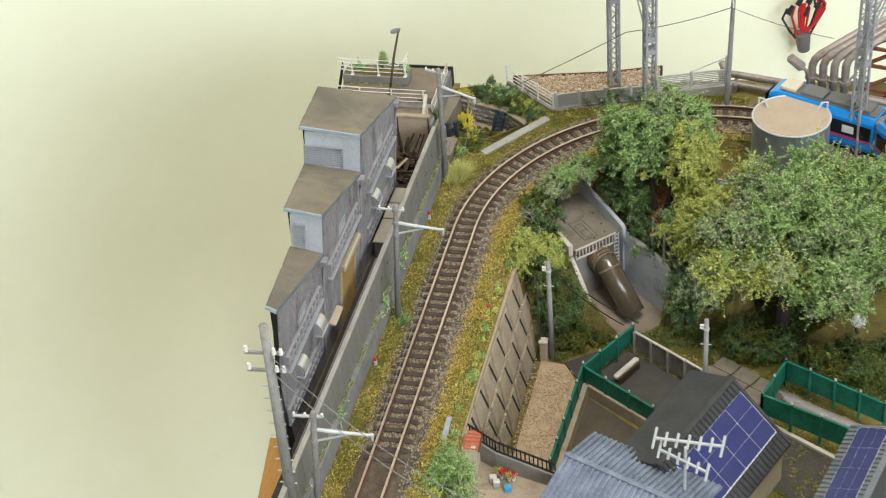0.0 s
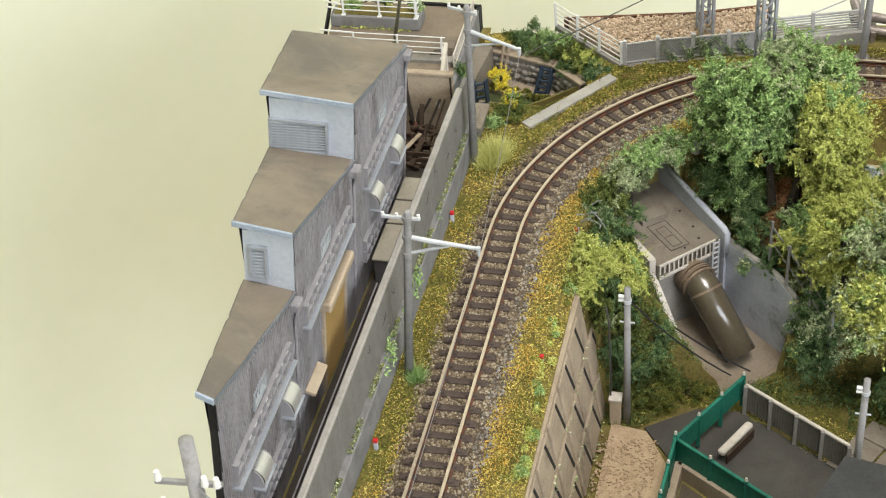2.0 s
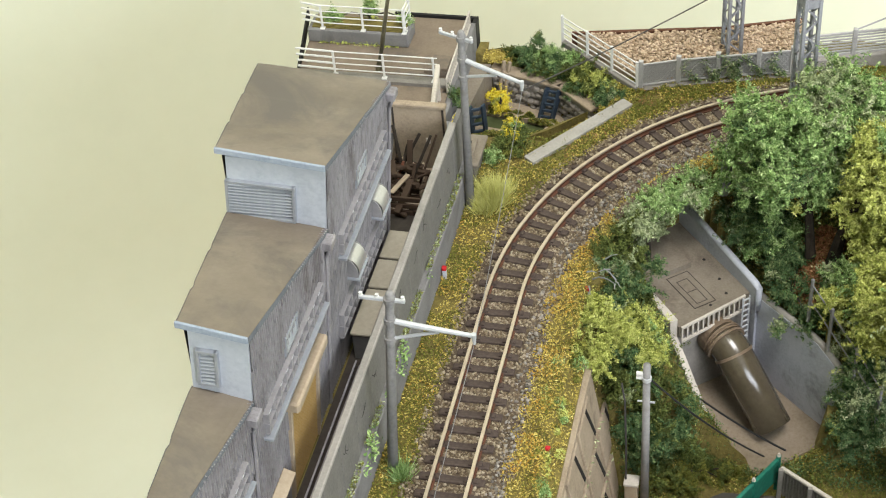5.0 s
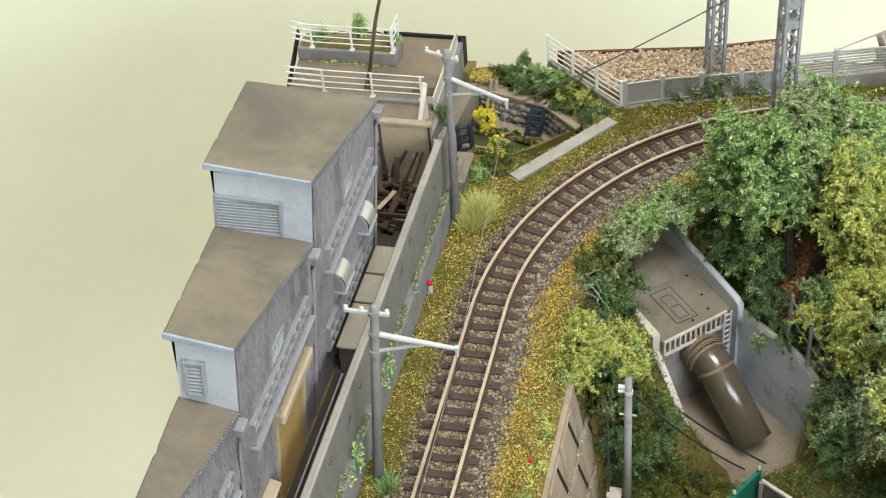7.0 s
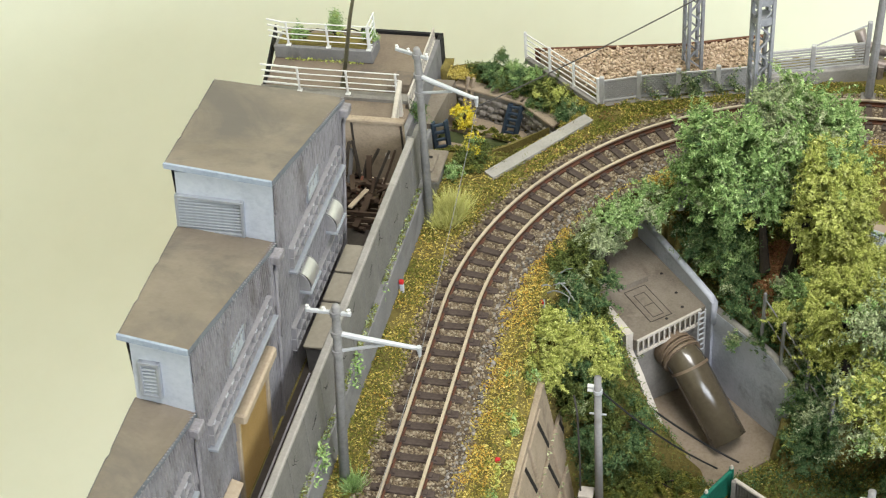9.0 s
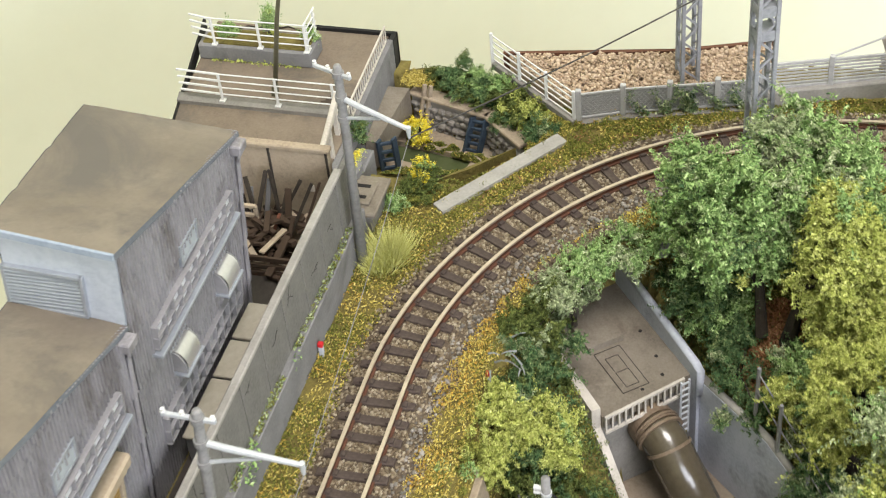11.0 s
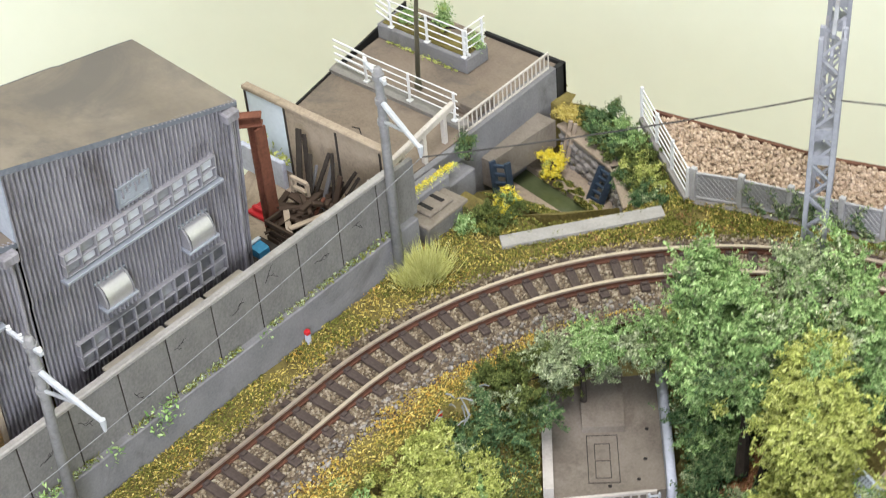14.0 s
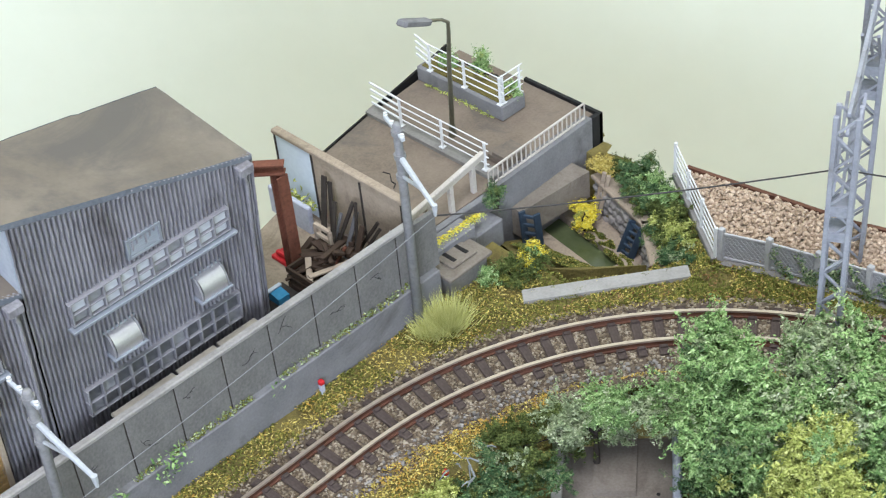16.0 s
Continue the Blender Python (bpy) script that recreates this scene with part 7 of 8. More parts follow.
tree("lime_tree", (10.75, 10.8, -0.7), (11.5, 10.9, 2.6), [(*b, 0) for b in ((11.7, 10.8, 2.8, 0.75, 0.7, 1.15), (11.9, 10.3, 1.8, 0.7, 0.65, 0.9), (11.3, 11.3, 3.2, 0.6, 0.6, 0.6), (12.3, 10.9, 2.5, 0.6, 0.6, 1.0), (12.3, 10.3, 1.0, 0.75, 0.7, 0.9), (12.5, 10.7, 1.9, 0.6, 0.6, 0.9), (12.7, 10.0, 0.6, 0.5, 0.5, 0.6), (11.5, 10.5, 0.8, 0.55, 0.5, 0.7), (11.2, 10.8, 1.7, 0.5, 0.5, 0.7), (11.9, 9.9, 0.1, 0.6, 0.5, 0.5))],
     [(LEAF_LIME, 5), (LEAF_GREEN, 1.2)], 15000, 0.10, "yellow-green young tree with upright foliage", seed=4)
tree("broadleaf_tree", (16.5, 7.6, -5.0), (16.6, 7.6, 1.8),
     [(x, y - 1.1, z + 1.2, p, q, r, k) for x, y, z, p, q, r, k in ((16.8, 9.0, 0.6, 2.0, 1.9, 1.7, 0), (14.3, 8.0, -0.5, 1.7, 1.7, 1.6, 1), (18.6, 8.4, -0.2, 2.0, 1.9, 1.8, 0), (16.2, 6.6, -1.2, 1.9, 1.5, 1.6, 3), (13.6, 6.6, -1.6, 1.3, 1.3, 1.4, 3), (18.8, 6.2, -1.6, 1.8, 1.5, 1.6, 0), (20.6, 8.0, -0.8, 1.6, 1.7, 1.6, 0), (15.0, 10.2, 0.2, 1.5, 1.3, 1.3, 1), (14.6, 11.4, 0.5, 1.3, 1.1, 1.2, 3), (17.5, 11.2, 0.9, 1.7, 1.4, 1.4, 0), (20.0, 11.0, 0.5, 1.8, 1.5, 1.5, 0))],
     [(LEAF_GREEN, 5), (LEAF_GREY, 4), (LEAF_DARK, 1), (LEAF_LIME, 0.5)], 40000, 0.12, "large spreading green model tree", seed=5, limbs=16, trunk=0.4)
tree("lime_shrub", (12.6, 8.4, -2.6), (12.6, 8.4, 0.6), [(12.75, 8.3, 0.85, 0.9, 0.8, 0.6), (12.15, 8.6, 0.8, 0.65, 0.6, 0.5), (12.8, 9.0, 0.95, 0.6, 0.6, 0.5), (11.85, 8.1, 0.2, 0.6, 0.6, 0.6), (12.2, 7.7, -0.7, 0.7, 0.6, 0.7), (13.2, 9.5, 0.95, 0.6, 0.6, 0.5)],
     [(LEAF_LIME, 1)], 9500, 0.085, "bright yellow-green bushy shrub", "shrub", seed=6)


def cul_blob(a, b, z, r):
    return (*cul(a, b, z), r, r, r * 0.85)


def shrub(blobs, mats, leaves, size, label, seed, name="shrub"):
    c = np.mean([b[:3] for b in blobs], 0)
    z = min(b[2] - b[5] for b in blobs)
    tree(name, (c[0], c[1], z), (c[0], c[1], c[2] + 0.1), blobs, mats, leaves, size, label, "shrub", 4, seed, 0.09)


shrub([(4.45, 9.4, 0.1, 0.65, 0.7, 0.55), (4.95, 10.4, 0.2, 0.7, 0.65, 0.55), (5.6, 11.5, 0.2, 0.75, 0.65, 0.55), (6.6, 12.5, 0.15, 0.85, 0.6, 0.5), cul_blob(3.5, -0.9, -1.2, 0.55), cul_blob(3.75, 0.1, -1.0, 0.6), cul_blob(3.9, 1.0, -0.9, 0.55), cul_blob(2.7, -1.35, -1.0, 0.5)], [(LEAF_GREY, 5), (LEAF_OLIVE, 3), (LEAF_GREEN, 2)], 9500, 0.09, "grey-green shrubs hanging over the culvert", 11)
shrub([(4.3, 8.3, -0.5, 0.7, 0.75, 0.65), (4.75, 7.6, -0.9, 0.7, 0.7, 0.7), (5.3, 9.3, -0.9, 0.55, 0.7, 0.6), cul_blob(0.6, -2.3, -2.3, 0.4), cul_blob(1.5, -2.2, -1.9, 0.45)], [(LEAF_DARK, 6), (LEAF_OLIVE, 2), (LEAF_GREY, 1)], 6500, 0.09, "dark blue-green shrubs below the track", 12)
shrub([(*b, 0) for b in ((4.75, 6.3, -0.4, 0.7, 0.65, 0.5), (5.5, 6.9, -0.8, 0.75, 0.65, 0.6), (4.5, 5.5, -0.6, 0.6, 0.6, 0.4), (4.2, 6.6, -0.15, 0.5, 0.6, 0.3), (5.05, 6.0, -0.15, 0.4, 0.4, 0.4), (5.9, 6.2, -0.95, 0.5, 0.45, 0.4), (4.35, 7.2, -0.2, 0.45, 0.55, 0.3))], [(LEAF_LIME, 6), (LEAF_GREEN, 1.5)], 6500, 0.085, "bright yellow-green shrubs above the retaining wall", 13)
shrub([(5.6, 6.6, -1.6, 0.8, 0.8, 0.8), (5.0, 5.9, -1.2, 0.6, 0.6, 0.7), (5.3, 6.0, -2.3, 0.6, 0.6, 0.7), (5.2, 5.6, -3.3, 0.5, 0.5, 0.7), (5.5, 5.5, -4.5, 0.5, 0.5, 0.7), (4.9, 5.55, -1.9, 0.4, 0.4, 0.6), (6.0, 6.3, -2.6, 0.9, 0.8, 1.0), (6.3, 5.6, -3.7, 0.8, 0.8, 0.9), (5.6, 6.0, -4.2, 0.7, 0.7, 0.8), (6.9, 6.4, -4.2, 0.5, 0.6, 0.8), (6.8, 6.9, -4.2, 0.45, 0.45, 0.5), (6.2, 7.4, -3.9, 0.5, 0.5, 0.5), (7.2, 6.3, -5.0, 0.45, 0.45, 0.4)], [(LEAF_DARK, 5), (LEAF_OLIVE, 3), (LEAF_GREY, 1)], 15000, 0.09, "dark green ivy-like growth on the slope", 14)
shrub([(7.0, 5.55, -5.2, 0.6, 0.5, 0.3), (7.7, 5.9, -5.3, 0.6, 0.5, 0.28), (6.4, 5.2, -5.1, 0.55, 0.5, 0.35), (8.4, 6.1, -5.35, 0.5, 0.4, 0.22), (7.3, 6.1, -5.0, 0.5, 0.4, 0.3), (6.7, 6.0, -4.9, 0.4, 0.4, 0.35)], [(TURF_GREEN, 4), (LEAF_OLIVE, 4), (TURF_YELLOW, 1)], 5200, 0.07, "low olive growth below the culvert basin", 33)
shrub([(8.5, 11.9, -0.9, 0.9, 0.8, 0.8), (9.3, 11.1, -1.3, 0.8, 0.7, 0.8), (9.9, 10.2, -1.8, 0.6, 0.6, 0.6), (10.4, 9.4, -2.2, 0.5, 0.5, 0.5)], [(LEAF_DARK, 7), (LEAF_GREEN, 1)], 5000, 0.09, "dark teal-green shrubs beside the culvert wall", 15)
shrub([cul_blob(-0.3, 2.5, -1.2, 0.5), cul_blob(-1.5, 3.1, -0.9, 0.5), cul_blob(-3.0, 3.3, -1.1, 0.5), cul_blob(-3.9, 2.8, -2.3, 0.6), cul_blob(-4.4, 2.3, -3.4, 0.6), cul_blob(-4.7, 1.9, -4.5, 0.55), cul_blob(-3.9, 2.35, -3.2, 0.4), cul_blob(-4.2, 2.2, -4.0, 0.45), cul_blob(-4.1, 2.4, -4.9, 0.5), cul_blob(-1.25, 1.6, -2.5, 0.3), cul_blob(-3.65, 2.25, -2.95, 0.35), cul_blob(-3.75, 2.1, -3.7, 0.4), cul_blob(-3.85, 2.05, -4.4, 0.4), cul_blob(-3.9, 2.0, -5.0, 0.4), cul_blob(2.6, 2.0, -1.1, 0.4), cul_blob(1.6, 2.1, -1.2, 0.4), cul_blob(3.4, 1.95, -1.1, 0.4), cul_blob(4.6, 0.0, -1.35, 0.45), cul_blob(4.55, 0.9, -1.25, 0.45), cul_blob(4.55, -0.9, -1.35, 0.45), cul_blob(4.5, 1.6, -1.1, 0.4)], [(LEAF_DARK, 6), (LEAF_GREY, 2)], 10000, 0.09, "dark green bushes above the basin wall", 29)
shrub([(11.6, 9.5, -0.5, 0.7, 0.6, 0.5), (12.2, 9.1, -0.2, 0.7, 0.6, 0.6), (11.0, 9.0, -1.0, 0.6, 0.6, 0.5), (11.9, 8.5, -1.2, 0.7, 0.6, 0.6)], [(LEAF_LIME, 3), (LEAF_GREY, 3), (LEAF_GREEN, 2)], 6500, 0.09, "olive green bushes on the slope below the trees", 31)
shrub([(8.7, 12.2, -0.6, 0.8, 0.7, 0.7), (9.2, 11.4, -0.7, 0.7, 0.7, 0.7), (8.4, 12.9, 0.0, 0.8, 0.7, 0.7)], [(LEAF_DARK, 6), (LEAF_GREEN, 1)], 5500, 0.09, "dark teal-green bushes under the tree", 32)
shrub([(11.0, 9.3, -2.4, 0.6, 0.6, 0.5), (11.9, 8.6, -2.8, 0.8, 0.7, 0.7), (12.8, 7.8, -3.4, 0.9, 0.8, 0.9), (11.9, 7.4, -4.2, 0.8, 0.6, 0.8)], [(LEAF_GREY, 4), (LEAF_LIME, 2), (LEAF_DARK, 3)], 6000, 0.09, "mixed green shrubs on the slope", 16)
shrub([(7.6, 13.6, 0.1, 0.7, 0.6, 0.5), (8.3, 14.3, 0.2, 0.6, 0.6, 0.5)], [(LEAF_LIME, 3), (LEAF_GREY, 2)], 2000, 0.08, "low olive shrub beside the rail", 17)
shrub([(14.6, 5.9, -4.6, 1.1, 0.7, 0.6), (16.5, 5.6, -4.6, 1.3, 0.7, 0.7), (18.5, 4.9, -4.5, 1.3, 0.8, 0.7), (20.5, 4.2, -4.4, 1.2, 0.8, 0.8), (17.4, 8.4, -4.9, 1.0, 0.8, 0.8), (19.0, 7.6, -4.9, 1.0, 0.8, 0.8), (20.5, 8.2, -4.9, 1.1, 0.9, 0.9), (21.8, 6.8, -4.8, 1.1, 0.9, 0.9), (20.2, 6.3, -4.9, 0.9, 0.7, 0.6), (22.4, 5.0, -4.7, 1.0, 0.9, 0.8)], [(LEAF_OLIVE, 6), (LEAF_DARK, 3), (TURF_GREEN, 1)], 13000, 0.1, "dense green undergrowth behind the pipe yard", 18)
shrub([(0.85, 19.0, 0.1, 0.75, 0.55, 0.5), (0.1, 19.15, 0.05, 0.6, 0.45, 0.45), (1.5, 18.65, 0.1, 0.65, 0.5, 0.45), (1.1, 18.7, -0.15, 0.6, 0.4, 0.3), (-0.4, 19.4, -0.1, 0.5, 0.35, 0.3), (0.3, 18.85, -0.2, 0.5, 0.3, 0.25), (0.4, 19.4, 0.65, 0.14, 0.14, 0.22)], [(LEAF_DARK, 3), (LEAF_OLIVE, 4), (LEAF_GREEN, 1.5)], 6500, 0.08, "dark green shrub on the canal bank", 19)
shrub([(3.25, 17.3, -0.05, 0.45, 0.4, 0.35), (3.0, 17.05, -0.15, 0.3, 0.3, 0.3)], [(LEAF_DARK, 5), (LEAF_GREY, 1)], 1100, 0.08, "dark blue-green shrub beside the white railing", 41)
shrub([(2.3, 18.1, 0.02, 0.62, 0.55, 0.45), (1.95, 18.35, 0.0, 0.6, 0.5, 0.4), (2.75, 17.6, -0.05, 0.55, 0.5, 0.38), (2.5, 17.9, 0.15, 0.35, 0.35, 0.35), (2.0, 18.0, -0.2, 0.5, 0.4, 0.25)], [(LEAF_LIME, 2.5), (LEAF_OLIVE, 3), (TURF_GREEN, 1), (LEAF_DARK, 1)], 5200, 0.075, "yellow-green shrub beside the white railing", 20)
shrub([(0.28, 13.65, 0.1, 0.55, 0.55, 0.45), (0.45, 14.35, 0.15, 0.45, 0.45, 0.4), (0.0, 13.2, 0.05, 0.4, 0.4, 0.35)], [(LEAF_LIME, 1), (LEAF_OLIVE, 5), (TURF_GREEN, 2), (LEAF_GREEN, 1)], 2600, 0.075, "green shrub in flower beside the plank", 21)
shrub([(0.36, 14.5, 0.38, 0.27, 0.26, 0.17), (0.5, 14.22, 0.3, 0.14, 0.14, 0.12)], [(FLOWER, 1)], 420, 0.075, "yellow blossom on the shrub", 22, "blossom_shrub")
shrub([(-0.82, 17.95, -0.92, 0.34, 0.28, 0.16), (-0.7, 17.75, -1.12, 0.2, 0.2, 0.14)], [(FLOWER, 8), (LEAF_LIME, 1)], 620, 0.075, "yellow flowering shrub over the canal", 23, "blossom_shrub")
for bank, (xa, xb, ya, yb, za, zb) in enumerate(((-1.2, 1.7, 17.75, 18.2, -1.47, 0.0), (-1.2, 2.5, 15.2, 16.5, -1.45, 0.95))):
    for mt, n in ((TURF_GREEN, 6000), (LEAF_OLIVE, 3600), (TURF_YELLOW, 1600)):
        gb = np.random.default_rng(n + bank)
        u, v = gb.uniform(0, 1, n), gb.uniform(0, 1, n)
        hill = np.array([max(0.0, noise.noise((a * 9, b * 3, bank))) for a, b in zip(u, v)])
        x = xa + (xb - xa) * u
        y = ya + (yb - ya) * v - (0.22 * (x - xa) if bank == 0 else -0.13 * (x - xa))
        keep = hill > (0.03 if bank == 0 else -1)
        pts = np.c_[x, y, za + zb * (1 - v) + 0.35 * hill * gb.random(n)][keep]
        stuff("bank_growth", leaf_cloud(gb, pts, np.tile((0.0, 0.0, 0.7), (len(pts), 1)), 0.042), mt, "low olive growth on the canal bank", "undergrowth")
shrub([(-5.3, 18.6, 1.9, 0.2, 0.2, 0.4), (-5.28, 18.6, 2.3, 0.12, 0.12, 0.25), (-6.6, 18.5, 1.6, 0.45, 0.25, 0.18), (-4.2, 18.6, 1.6, 0.3, 0.25, 0.18)], [(LEAF_GREEN, 3), (LEAF_LIME, 1)], 900, 0.075, "young shrubs in the street planter", 25)
shrub([(4.35, -8.9, 0.0, 0.95, 1.0, 1.0), (3.9, -9.6, -0.3, 0.7, 0.8, 0.8), (4.9, -9.4, -0.5, 0.8, 0.8, 0.8), (4.3, -8.3, -0.5, 0.8, 0.7, 0.8)], [(LEAF_GREEN, 4), (LEAF_GREY, 1)], 4500, 0.09, "fresh green garden tree", 26, "garden_tree")
shrub([(-1.5, 15.15, 1.12, 0.2, 0.3, 0.26), (-1.4, 14.9, 1.02, 0.15, 0.2, 0.16)], [(LEAF_DARK, 5), (LEAF_OLIVE, 2)], 420, 0.07, "ivy clump on the parapet end", 27, "ivy")
shrub([(19.9, 3.8, -1.2, 0.18, 0.18, 0.35)], [(WHITE, 1)], 160, 0.07, "small spray of white blossom on a twig", 28, "blossom_shrub")


def fringe(name, label, pts, mat, size, seed, cat="weeds"):
    g = np.random.default_rng(seed)
    p = np.array(pts)
    out = np.tile((0.4, 0, 0.6), (len(p), 1))
    stuff(name, leaf_cloud(g, p, out, size), mat, label, cat)


G = np.random.default_rng(77)
# weeds on the wall's plinth, ivy on the lattice fence
yy = G.uniform(-12, 11, 3200)
keep = np.array([noise.noise((y * 0.9, 3.0, 0)) > -0.12 for y in yy])
yy = yy[keep]
fringe("wall_weeds", "small green weeds along the wall plinth", np.c_[WX + 0.02 + G.uniform(0, 0.16, len(yy)), yy, 1.12 + np.abs(G.normal(0, 0.06, len(yy)))][::2], LEAF_GREY, 0.045, 51)
fringe("wall_weeds", "olive weeds along the wall plinth", np.c_[WX + 0.02 + G.uniform(0, 0.16, len(yy)), yy, 1.12 + np.abs(G.normal(0, 0.05, len(yy)))][::2], TURF_GREEN, 0.045, 52)
for y0, n, s in ((-0.3, 160, 0.3), (3.0, 130, 0.28), (1.6, 60, 0.15), (-7.5, 90, 0.25), (6.3, 40, 0.12)):
    fringe("wall_weeds", "bushy weed growing from the wall plinth", np.c_[WX + 0.12 + np.abs(G.normal(0, s * 0.35, n)), G.normal(y0, s, n), 1.0 + G.normal(0, s * 0.8, n)], LEAF_GREEN, 0.07, int(60 + y0))
ivy = []
for cx, n in ((5.75, 160), (6.4, 140), (6.7, 260), (7.0, 330), (7.75, 260), (8.6, 320), (7.3, 330)):
    for i in range(n):
        zz = G.uniform(0, 1.25) * G.uniform(0.3, 1.0)
        x = G.normal(cx + 0.25 * math.sin(zz * 4 + cx * 9), 0.09)
        i0 = min(len(FENCE) - 2, max(0, int((x - 4.12) / 1.25)))
        (xa, ya), (xb, yb) = FENCE[i0], FENCE[i0 + 1]
        ivy.append((x, ya + (yb - ya) * (x - xa) / (xb - xa) - 0.1 - abs(G.normal(0, 0.06)), zz - 0.05))
fringe("fence_ivy", "ivy climbing over the lattice fence", ivy[::2], LEAF_GREY, 0.055, 71, "ivy")
fringe("fence_ivy", "dark ivy climbing over the lattice fence", ivy[1::2], LEAF_DARK, 0.055, 78, "ivy")
fringe("joint_weeds", "green weeds in the joints of the retaining wall", [(4.4 + 0.78 * t + 0.09, y, -0.35 - 5.15 * t) for t, y in zip(np.repeat([0.33, 0.66, 0.99], 110) + G.normal(0, 0.02, 330), G.uniform(-6, 5, 330))], LEAF_GREY, 0.06, 72)
fringe("terrace_weeds", "yellow weeds on the terrace", np.c_[-1.42 + np.abs(G.normal(0, 0.1, 1100)), G.uniform(12.0, 14.3, 1100), 0.97 + np.abs(G.normal(0, 0.06, 1100))], FLOWER, 0.032, 73)
fringe("terrace_weeds", "yellow-green weeds on the terrace", np.c_[-1.38 + np.abs(G.normal(0, 0.12, 900)), G.uniform(11.9, 14.4, 900), 0.96 + np.abs(G.normal(0, 0.05, 900))], LEAF_LIME, 0.032, 77)
fringe("planter_weeds", "weeds at the planter foot", np.c_[G.uniform(-7.0, -4.2, 260), 17.88 + G.normal(0, 0.05, 260), 0.93 + np.abs(G.normal(0, 0.06, 260))], LEAF_LIME, 0.06, 74)
fringe("yard_weeds", "green weeds along the low yard wall", np.c_[G.uniform(-5.8, -4.3, 200), 11.05 + G.normal(0, 0.1, 200), 1.6 + np.abs(G.normal(0, 0.18, 200))], LEAF_LIME, 0.07, 75)
fringe("bank_moss", "yellow moss cushion on the parapet end", np.c_[np.clip(G.normal(-1.0, 0.26, 1500), -1.5, -0.5), np.clip(G.normal(19.1, 0.2, 1500), 18.75, 19.5), -0.02 + np.abs(G.normal(0, 0.05, 1500))], TURF_YELLOW, 0.04, 76)


# low bushy clumps on the verge above the retaining wall and at the wall foot
for k, (mt, n) in enumerate(((LEAF_LIME, 46), (LEAF_GREEN, 34), (TURF_GREEN, 40))):
    pts = []
    for i in range(n):
        y = G.uniform(-11.5, 6.0)
        x, r = G.normal(3.75, 0.28), G.uniform(0.1, 0.26)
        x = min(4.15, max(3.05, x))
        m = int(900 * r)
        d = G.normal(0, 1, (m, 3))
        d[:, 2] = np.abs(d[:, 2])
        pts.append(np.array((x, y, -0.12)) + d / np.linalg.norm(d, axis=1, keepdims=True) * r * G.uniform(0.6, 1.0, (m, 1)) * np.array((1, 1.2, 0.9)))
    fringe("verge_bushes", "small green bushy clumps on the track verge", np.concatenate(pts), mt, 0.04, 90 + k, "undergrowth")


def grass_tuft(x, y, z, n, h, spread, mat, label, seed):
    g = np.random.default_rng(seed)
    base = np.c_[g.normal(x, spread, n), g.normal(y, spread, n), np.full(n, z)]
    lean = np.c_[g.normal(0, 0.22, n), g.normal(0, 0.22, n), np.ones(n)] * (h * g.uniform(0.6, 1.1, n))[:, None] + (base - (x, y, z)) * 0.9
    w = np.c_[g.normal(0, 1, n), g.normal(0, 1, n), np.zeros(n)]
    w = w / np.linalg.norm(w, axis=1, keepdims=True) * 0.014
    vs = np.stack([base - w, base + w, base + lean], 1).reshape(-1, 3)
    ob = stuff("grass_tuft", (vs, np.arange(3 * n).reshape(-1, 3)), mat, label, "grass")


grass_tuft(0.38, 11.25, 0.0, 2000, 0.72, 0.17, STRAW, "straw-green tuft of long static grass at the pole foot", 81)
grass_tuft(0.2, 10.75, 0.0, 800, 0.5, 0.14, STRAW, "straw-green tuft of long static grass at the pole foot", 82)
grass_tuft(0.25, -0.2, 0.0, 500, 0.4, 0.12, LEAF_GREEN, "green grass tuft at the pole foot", 83)


# bare twigs in the dark shrub
TW = thing("bare_branch", (4.4, 8.4, -0.4), "grey bare dead branch lying in the shrubs", "branch")
rr = random.Random(9)
for i in range(9):
    a = Vector((4.2 + rr.uniform(-0.5, 0.6), 8.2 + rr.uniform(-0.5, 0.6), 0.1 + rr.uniform(-0.1, 0.35)))
    d = Vector((rr.uniform(-0.5, 0.6), rr.uniform(-0.4, 0.5), rr.uniform(0.0, 0.35)))
    part("twig", Shape().tube([a, a + d * 0.5 + Vector((0, 0, 0.05)), a + d], [0.03, 0.022, 0.01], 5), TWIG, TW)


# ---- ground cover ----
def scatter(n, x0, x1, y0, y1, ok, seed, lift=0.02):
    g = np.random.default_rng(seed)
    x, y = g.uniform(x0, x1, n), g.uniform(y0, y1, n)
    out = []
    for a, b in zip(x, y):
        if ok(a, b) and on_layout(a, b):
            out.append((a, b, ground_z(a, b) + lift + 0.09 * max(0.0, noise.noise((a * 3.1, b * 3.1, 2.0)) + 0.2) + g.uniform(0, 0.05)))
    return g, np.array(out)


def patch(x, y, f, s):
    return noise.noise((x * f, y * f, s))


def outer(x, y):
    d = inside(x, y)
    return -3.6 < d < -1.02 + 0.12 * patch(x, y, 2.5, 9) and x > WX + 0.2


def inner(x, y):
    return (1.38 if y > 8 else 1.22) + 0.26 * patch(x, y, 1.5, 8) < inside(x, y) < 2.9 and not (y < 5.2 and x > 4.25)


def in_culvert(x, y):
    p = Vector((x, y)) - CUL
    a, b = p.dot(CUL_IN), p.dot(CUL_SIDE)
    return max(-3.75, -2.6 - 2.1 * (b + 1.3)) < a < 4.5 and -1.6 < b < 1.9 + 0.15 * max(0.0, -a)


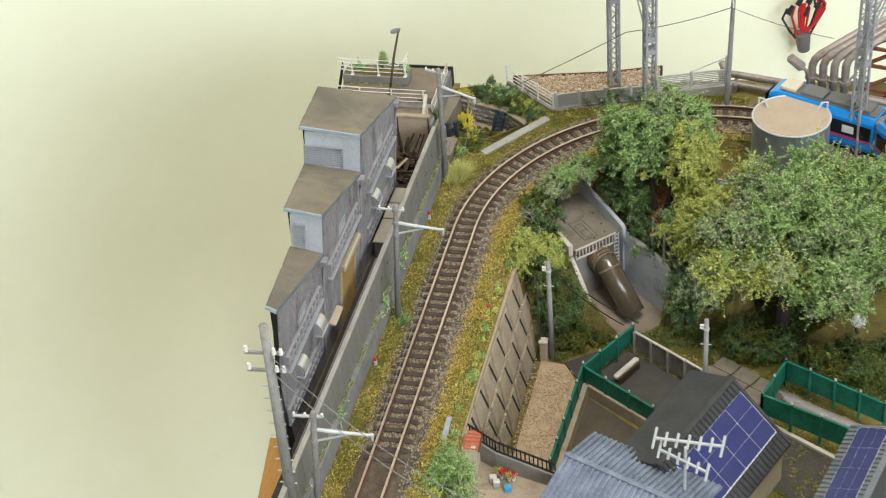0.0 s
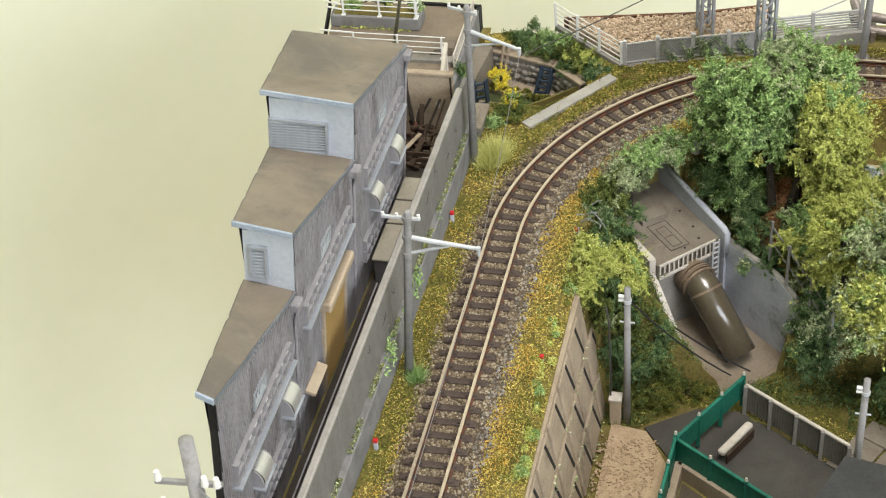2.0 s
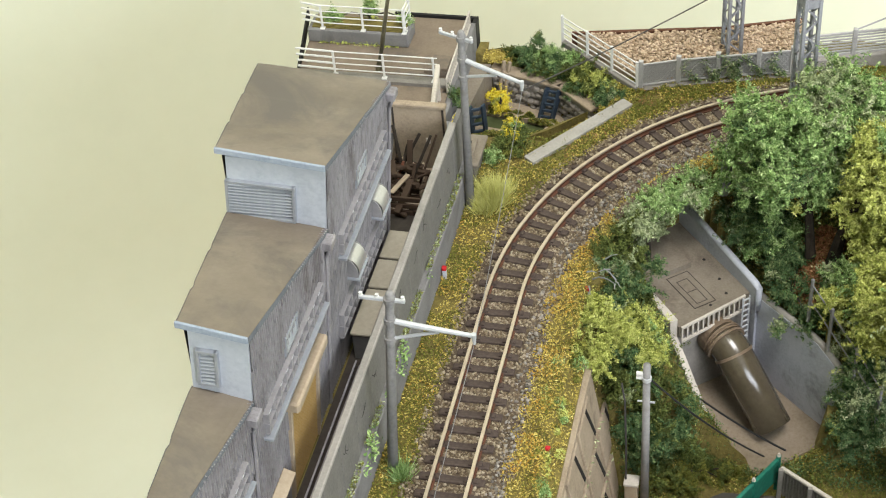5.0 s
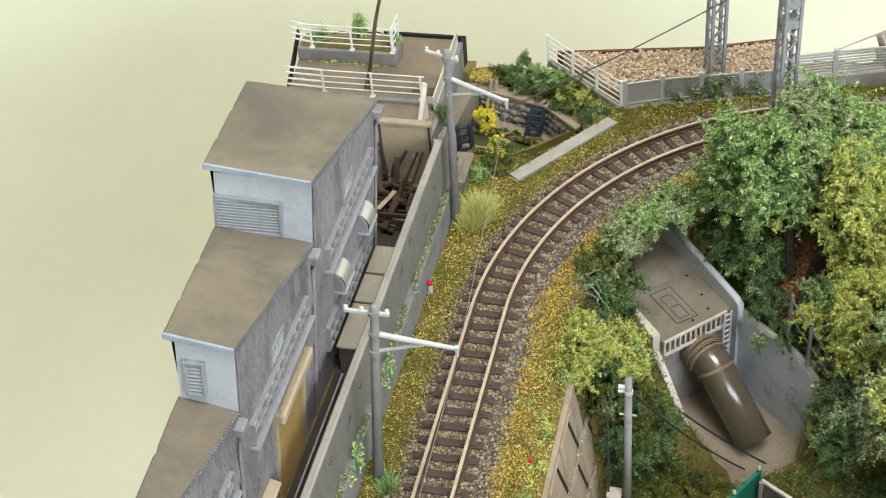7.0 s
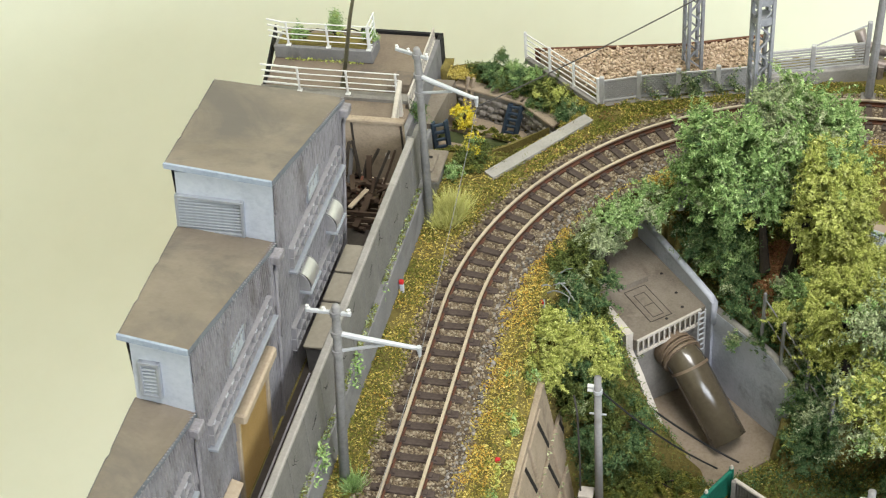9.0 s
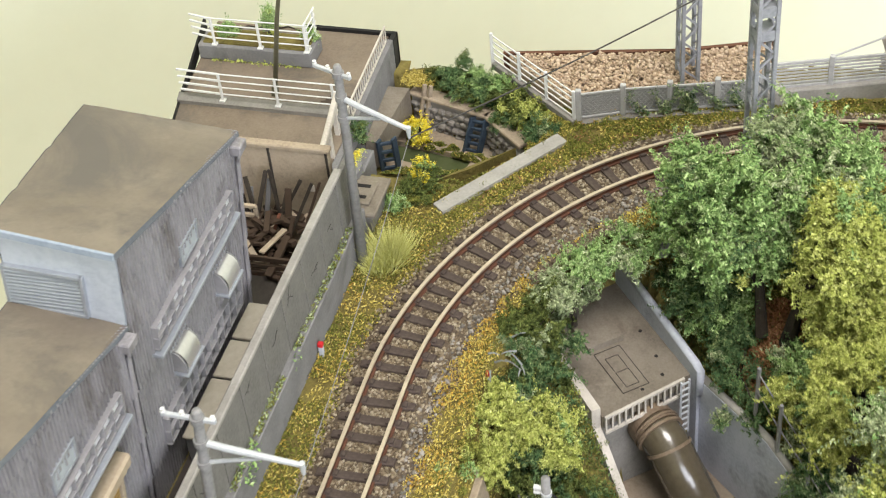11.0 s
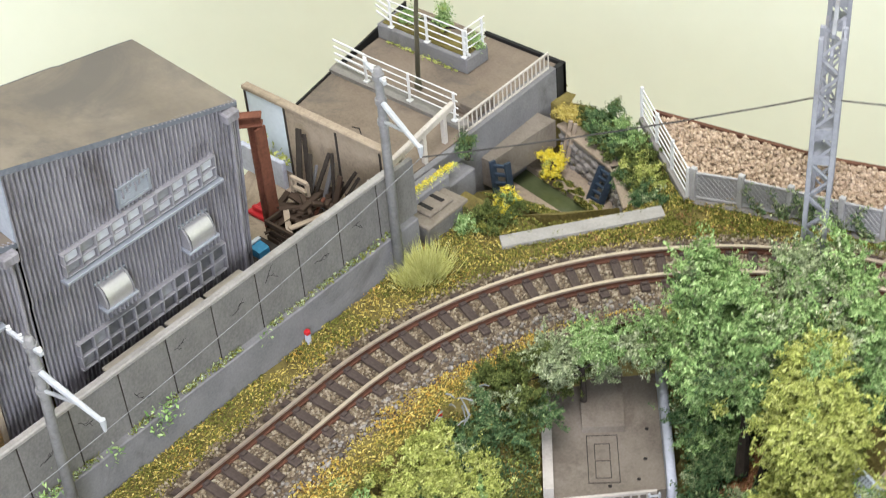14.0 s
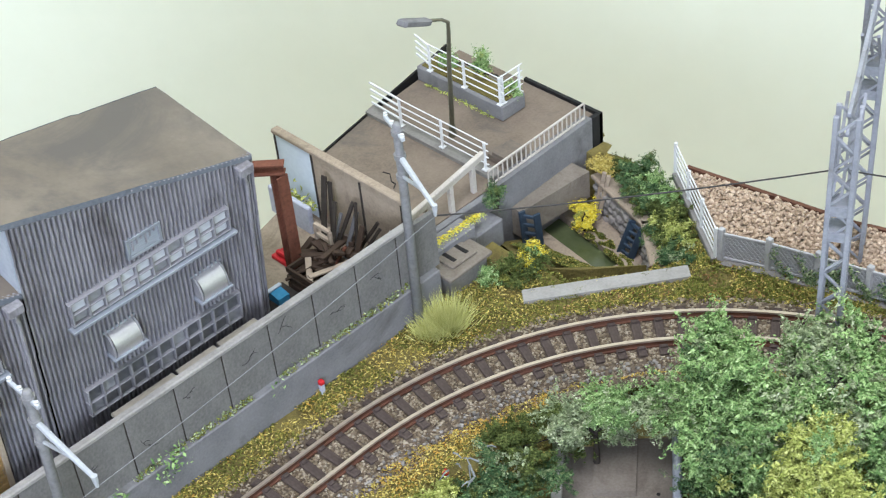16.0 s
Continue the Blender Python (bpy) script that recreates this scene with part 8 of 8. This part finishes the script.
def paved(x, y):
    if x < 6.4:
        return y < 4.1 and x < 7.4
    edge = 4.2 + (x - 6.4) * 0.69 if x < 8 else 5.35 if x < 9.5 else 5.4 - (x - 9.5) * 0.65
    return x < 14.5 and y < edge


def lower(x, y):
    if paved(x, y):
        return False
    return x > 4.9 and ground_z(x, y) < -0.3 and not in_culvert(x, y) and inside(x, y) > 2.2 and not (x > 12.4 and 11.5 < y < 17.5)


def flakes(g, pts, size):
    """Tiny upturned flakes of ground foam."""
    return leaf_cloud(g, pts, np.tile((0.0, 0.0, 0.9), (len(pts), 1)), size)


for nm, region, box, mats in (
        ("outer_turf", outer, (-1, 14, -13, 20), ((TURF_YELLOW, 150000, lambda x, y: patch(x, y, 0.8, 12) > -0.25), (TURF_ORANGE, 50000, lambda x, y: y < 12 and patch(x, y, 0.9, 1) > 0.12), (TURF_GREEN, 260000, lambda x, y: patch(x, y, 0.7, 5) > -0.25))),
        ("inner_turf", inner, (2.5, 14, -13, 17), ((TURF_YELLOW, 150000, lambda x, y: True), (TURF_ORANGE, 90000, lambda x, y: inside(x, y) < 2.1 and patch(x, y, 0.8, 2) > 0.0), (TURF_GREEN, 110000, lambda x, y: inside(x, y) > 1.8 and patch(x, y, 0.8, 3) > -0.1))),
        ("slope_turf", lower, (4.5, 23, -8, 16), ((TURF_GREEN, 230000, lambda x, y: patch(x, y, 0.6, 4) > -0.3), (TURF_YELLOW, 110000, lambda x, y: patch(x, y, 0.6, 6) > 0.05)))):
    for k, (mt, n, cond) in enumerate(mats):
        g, pts = scatter(n, box[0], box[1], box[2], box[3], lambda x, y: region(x, y) and cond(x, y), 100 + k + len(nm))
        stuff(nm, flakes(g, pts, 0.042), mt, "fine flaky turf in yellow and green tones", "turf")

for k, (mt, n, lo) in enumerate(((LEAF_DARK, 60000, -0.1), (LEAF_OLIVE, 60000, -0.05), (TURF_GREEN, 26000, 0.1))):
    g, pts = scatter(n + n // 2, 5.2, 27, 3.2, 13, lambda x, y: lower(x, y) and math.hypot(x - 10.3, y - 10.9) > 0.9 and not (y < 6.0 and 7.0 < x < 13.2) and not (12.5 < x < 16.5 and y < 4.9) and patch(x, y, 0.9, 20 + k) > lo, 150 + k)
    pts[:, 2] += g.random(len(pts)) ** 2 * (0.35 + 0.5 * (pts[:, 0] > 13.5))
    stuff("undergrowth", leaf_cloud(g, pts, g.normal(0, 0.4, pts.shape) + np.array((0, 0, 0.6)), 0.05), mt, "low leafy undergrowth on the slope", "undergrowth")

g, pts = scatter(9000, 9.2, 11.6, 9.6, 12.2, lambda x, y: math.hypot(x - 10.3, y - 10.9) < 0.95, 131)
pts[:, 2] += 0.1 * np.exp(-((pts[:, 0] - 10.3) ** 2 + (pts[:, 1] - 10.9) ** 2))
stuff("leaf_litter", flakes(g, pts, 0.06), LITTER, "rust-brown leaf litter under the trees", "leaf litter")
g, pts = scatter(95000, 1.2, 13, 13.0, 20, lambda x, y: -3.6 < inside(x, y) < -1.2 and x > 2.6 and patch(x, y, 1.2, 30) > -0.15, 134, 0.01)
stuff("verge_turf", flakes(g, pts, 0.045), TURF_GREEN, "olive turf on the verge", "turf")
g, pts = scatter(9000, 1.2, 13, 13.0, 20, lambda x, y: -3.6 < inside(x, y) < -1.2 and x > 2.2 and patch(x, y, 1.2, 33) > -0.1, 133, 0.012)
stuff("verge_turf", flakes(g, pts, 0.045), LITTER, "brown and olive turf on the verge", "turf")
# scattered pale stones along the ballast shoulder
g, pts = scatter(24000, 1.5, 13, -12, 17, lambda x, y: 0.95 < inside(x, y) < 1.42, 137, 0.03)
stuff("shoulder_stones", granules(g, pts, 0.055, 0.8), STONE_DARK, "loose grey stones on the ballast shoulder", "ballast")
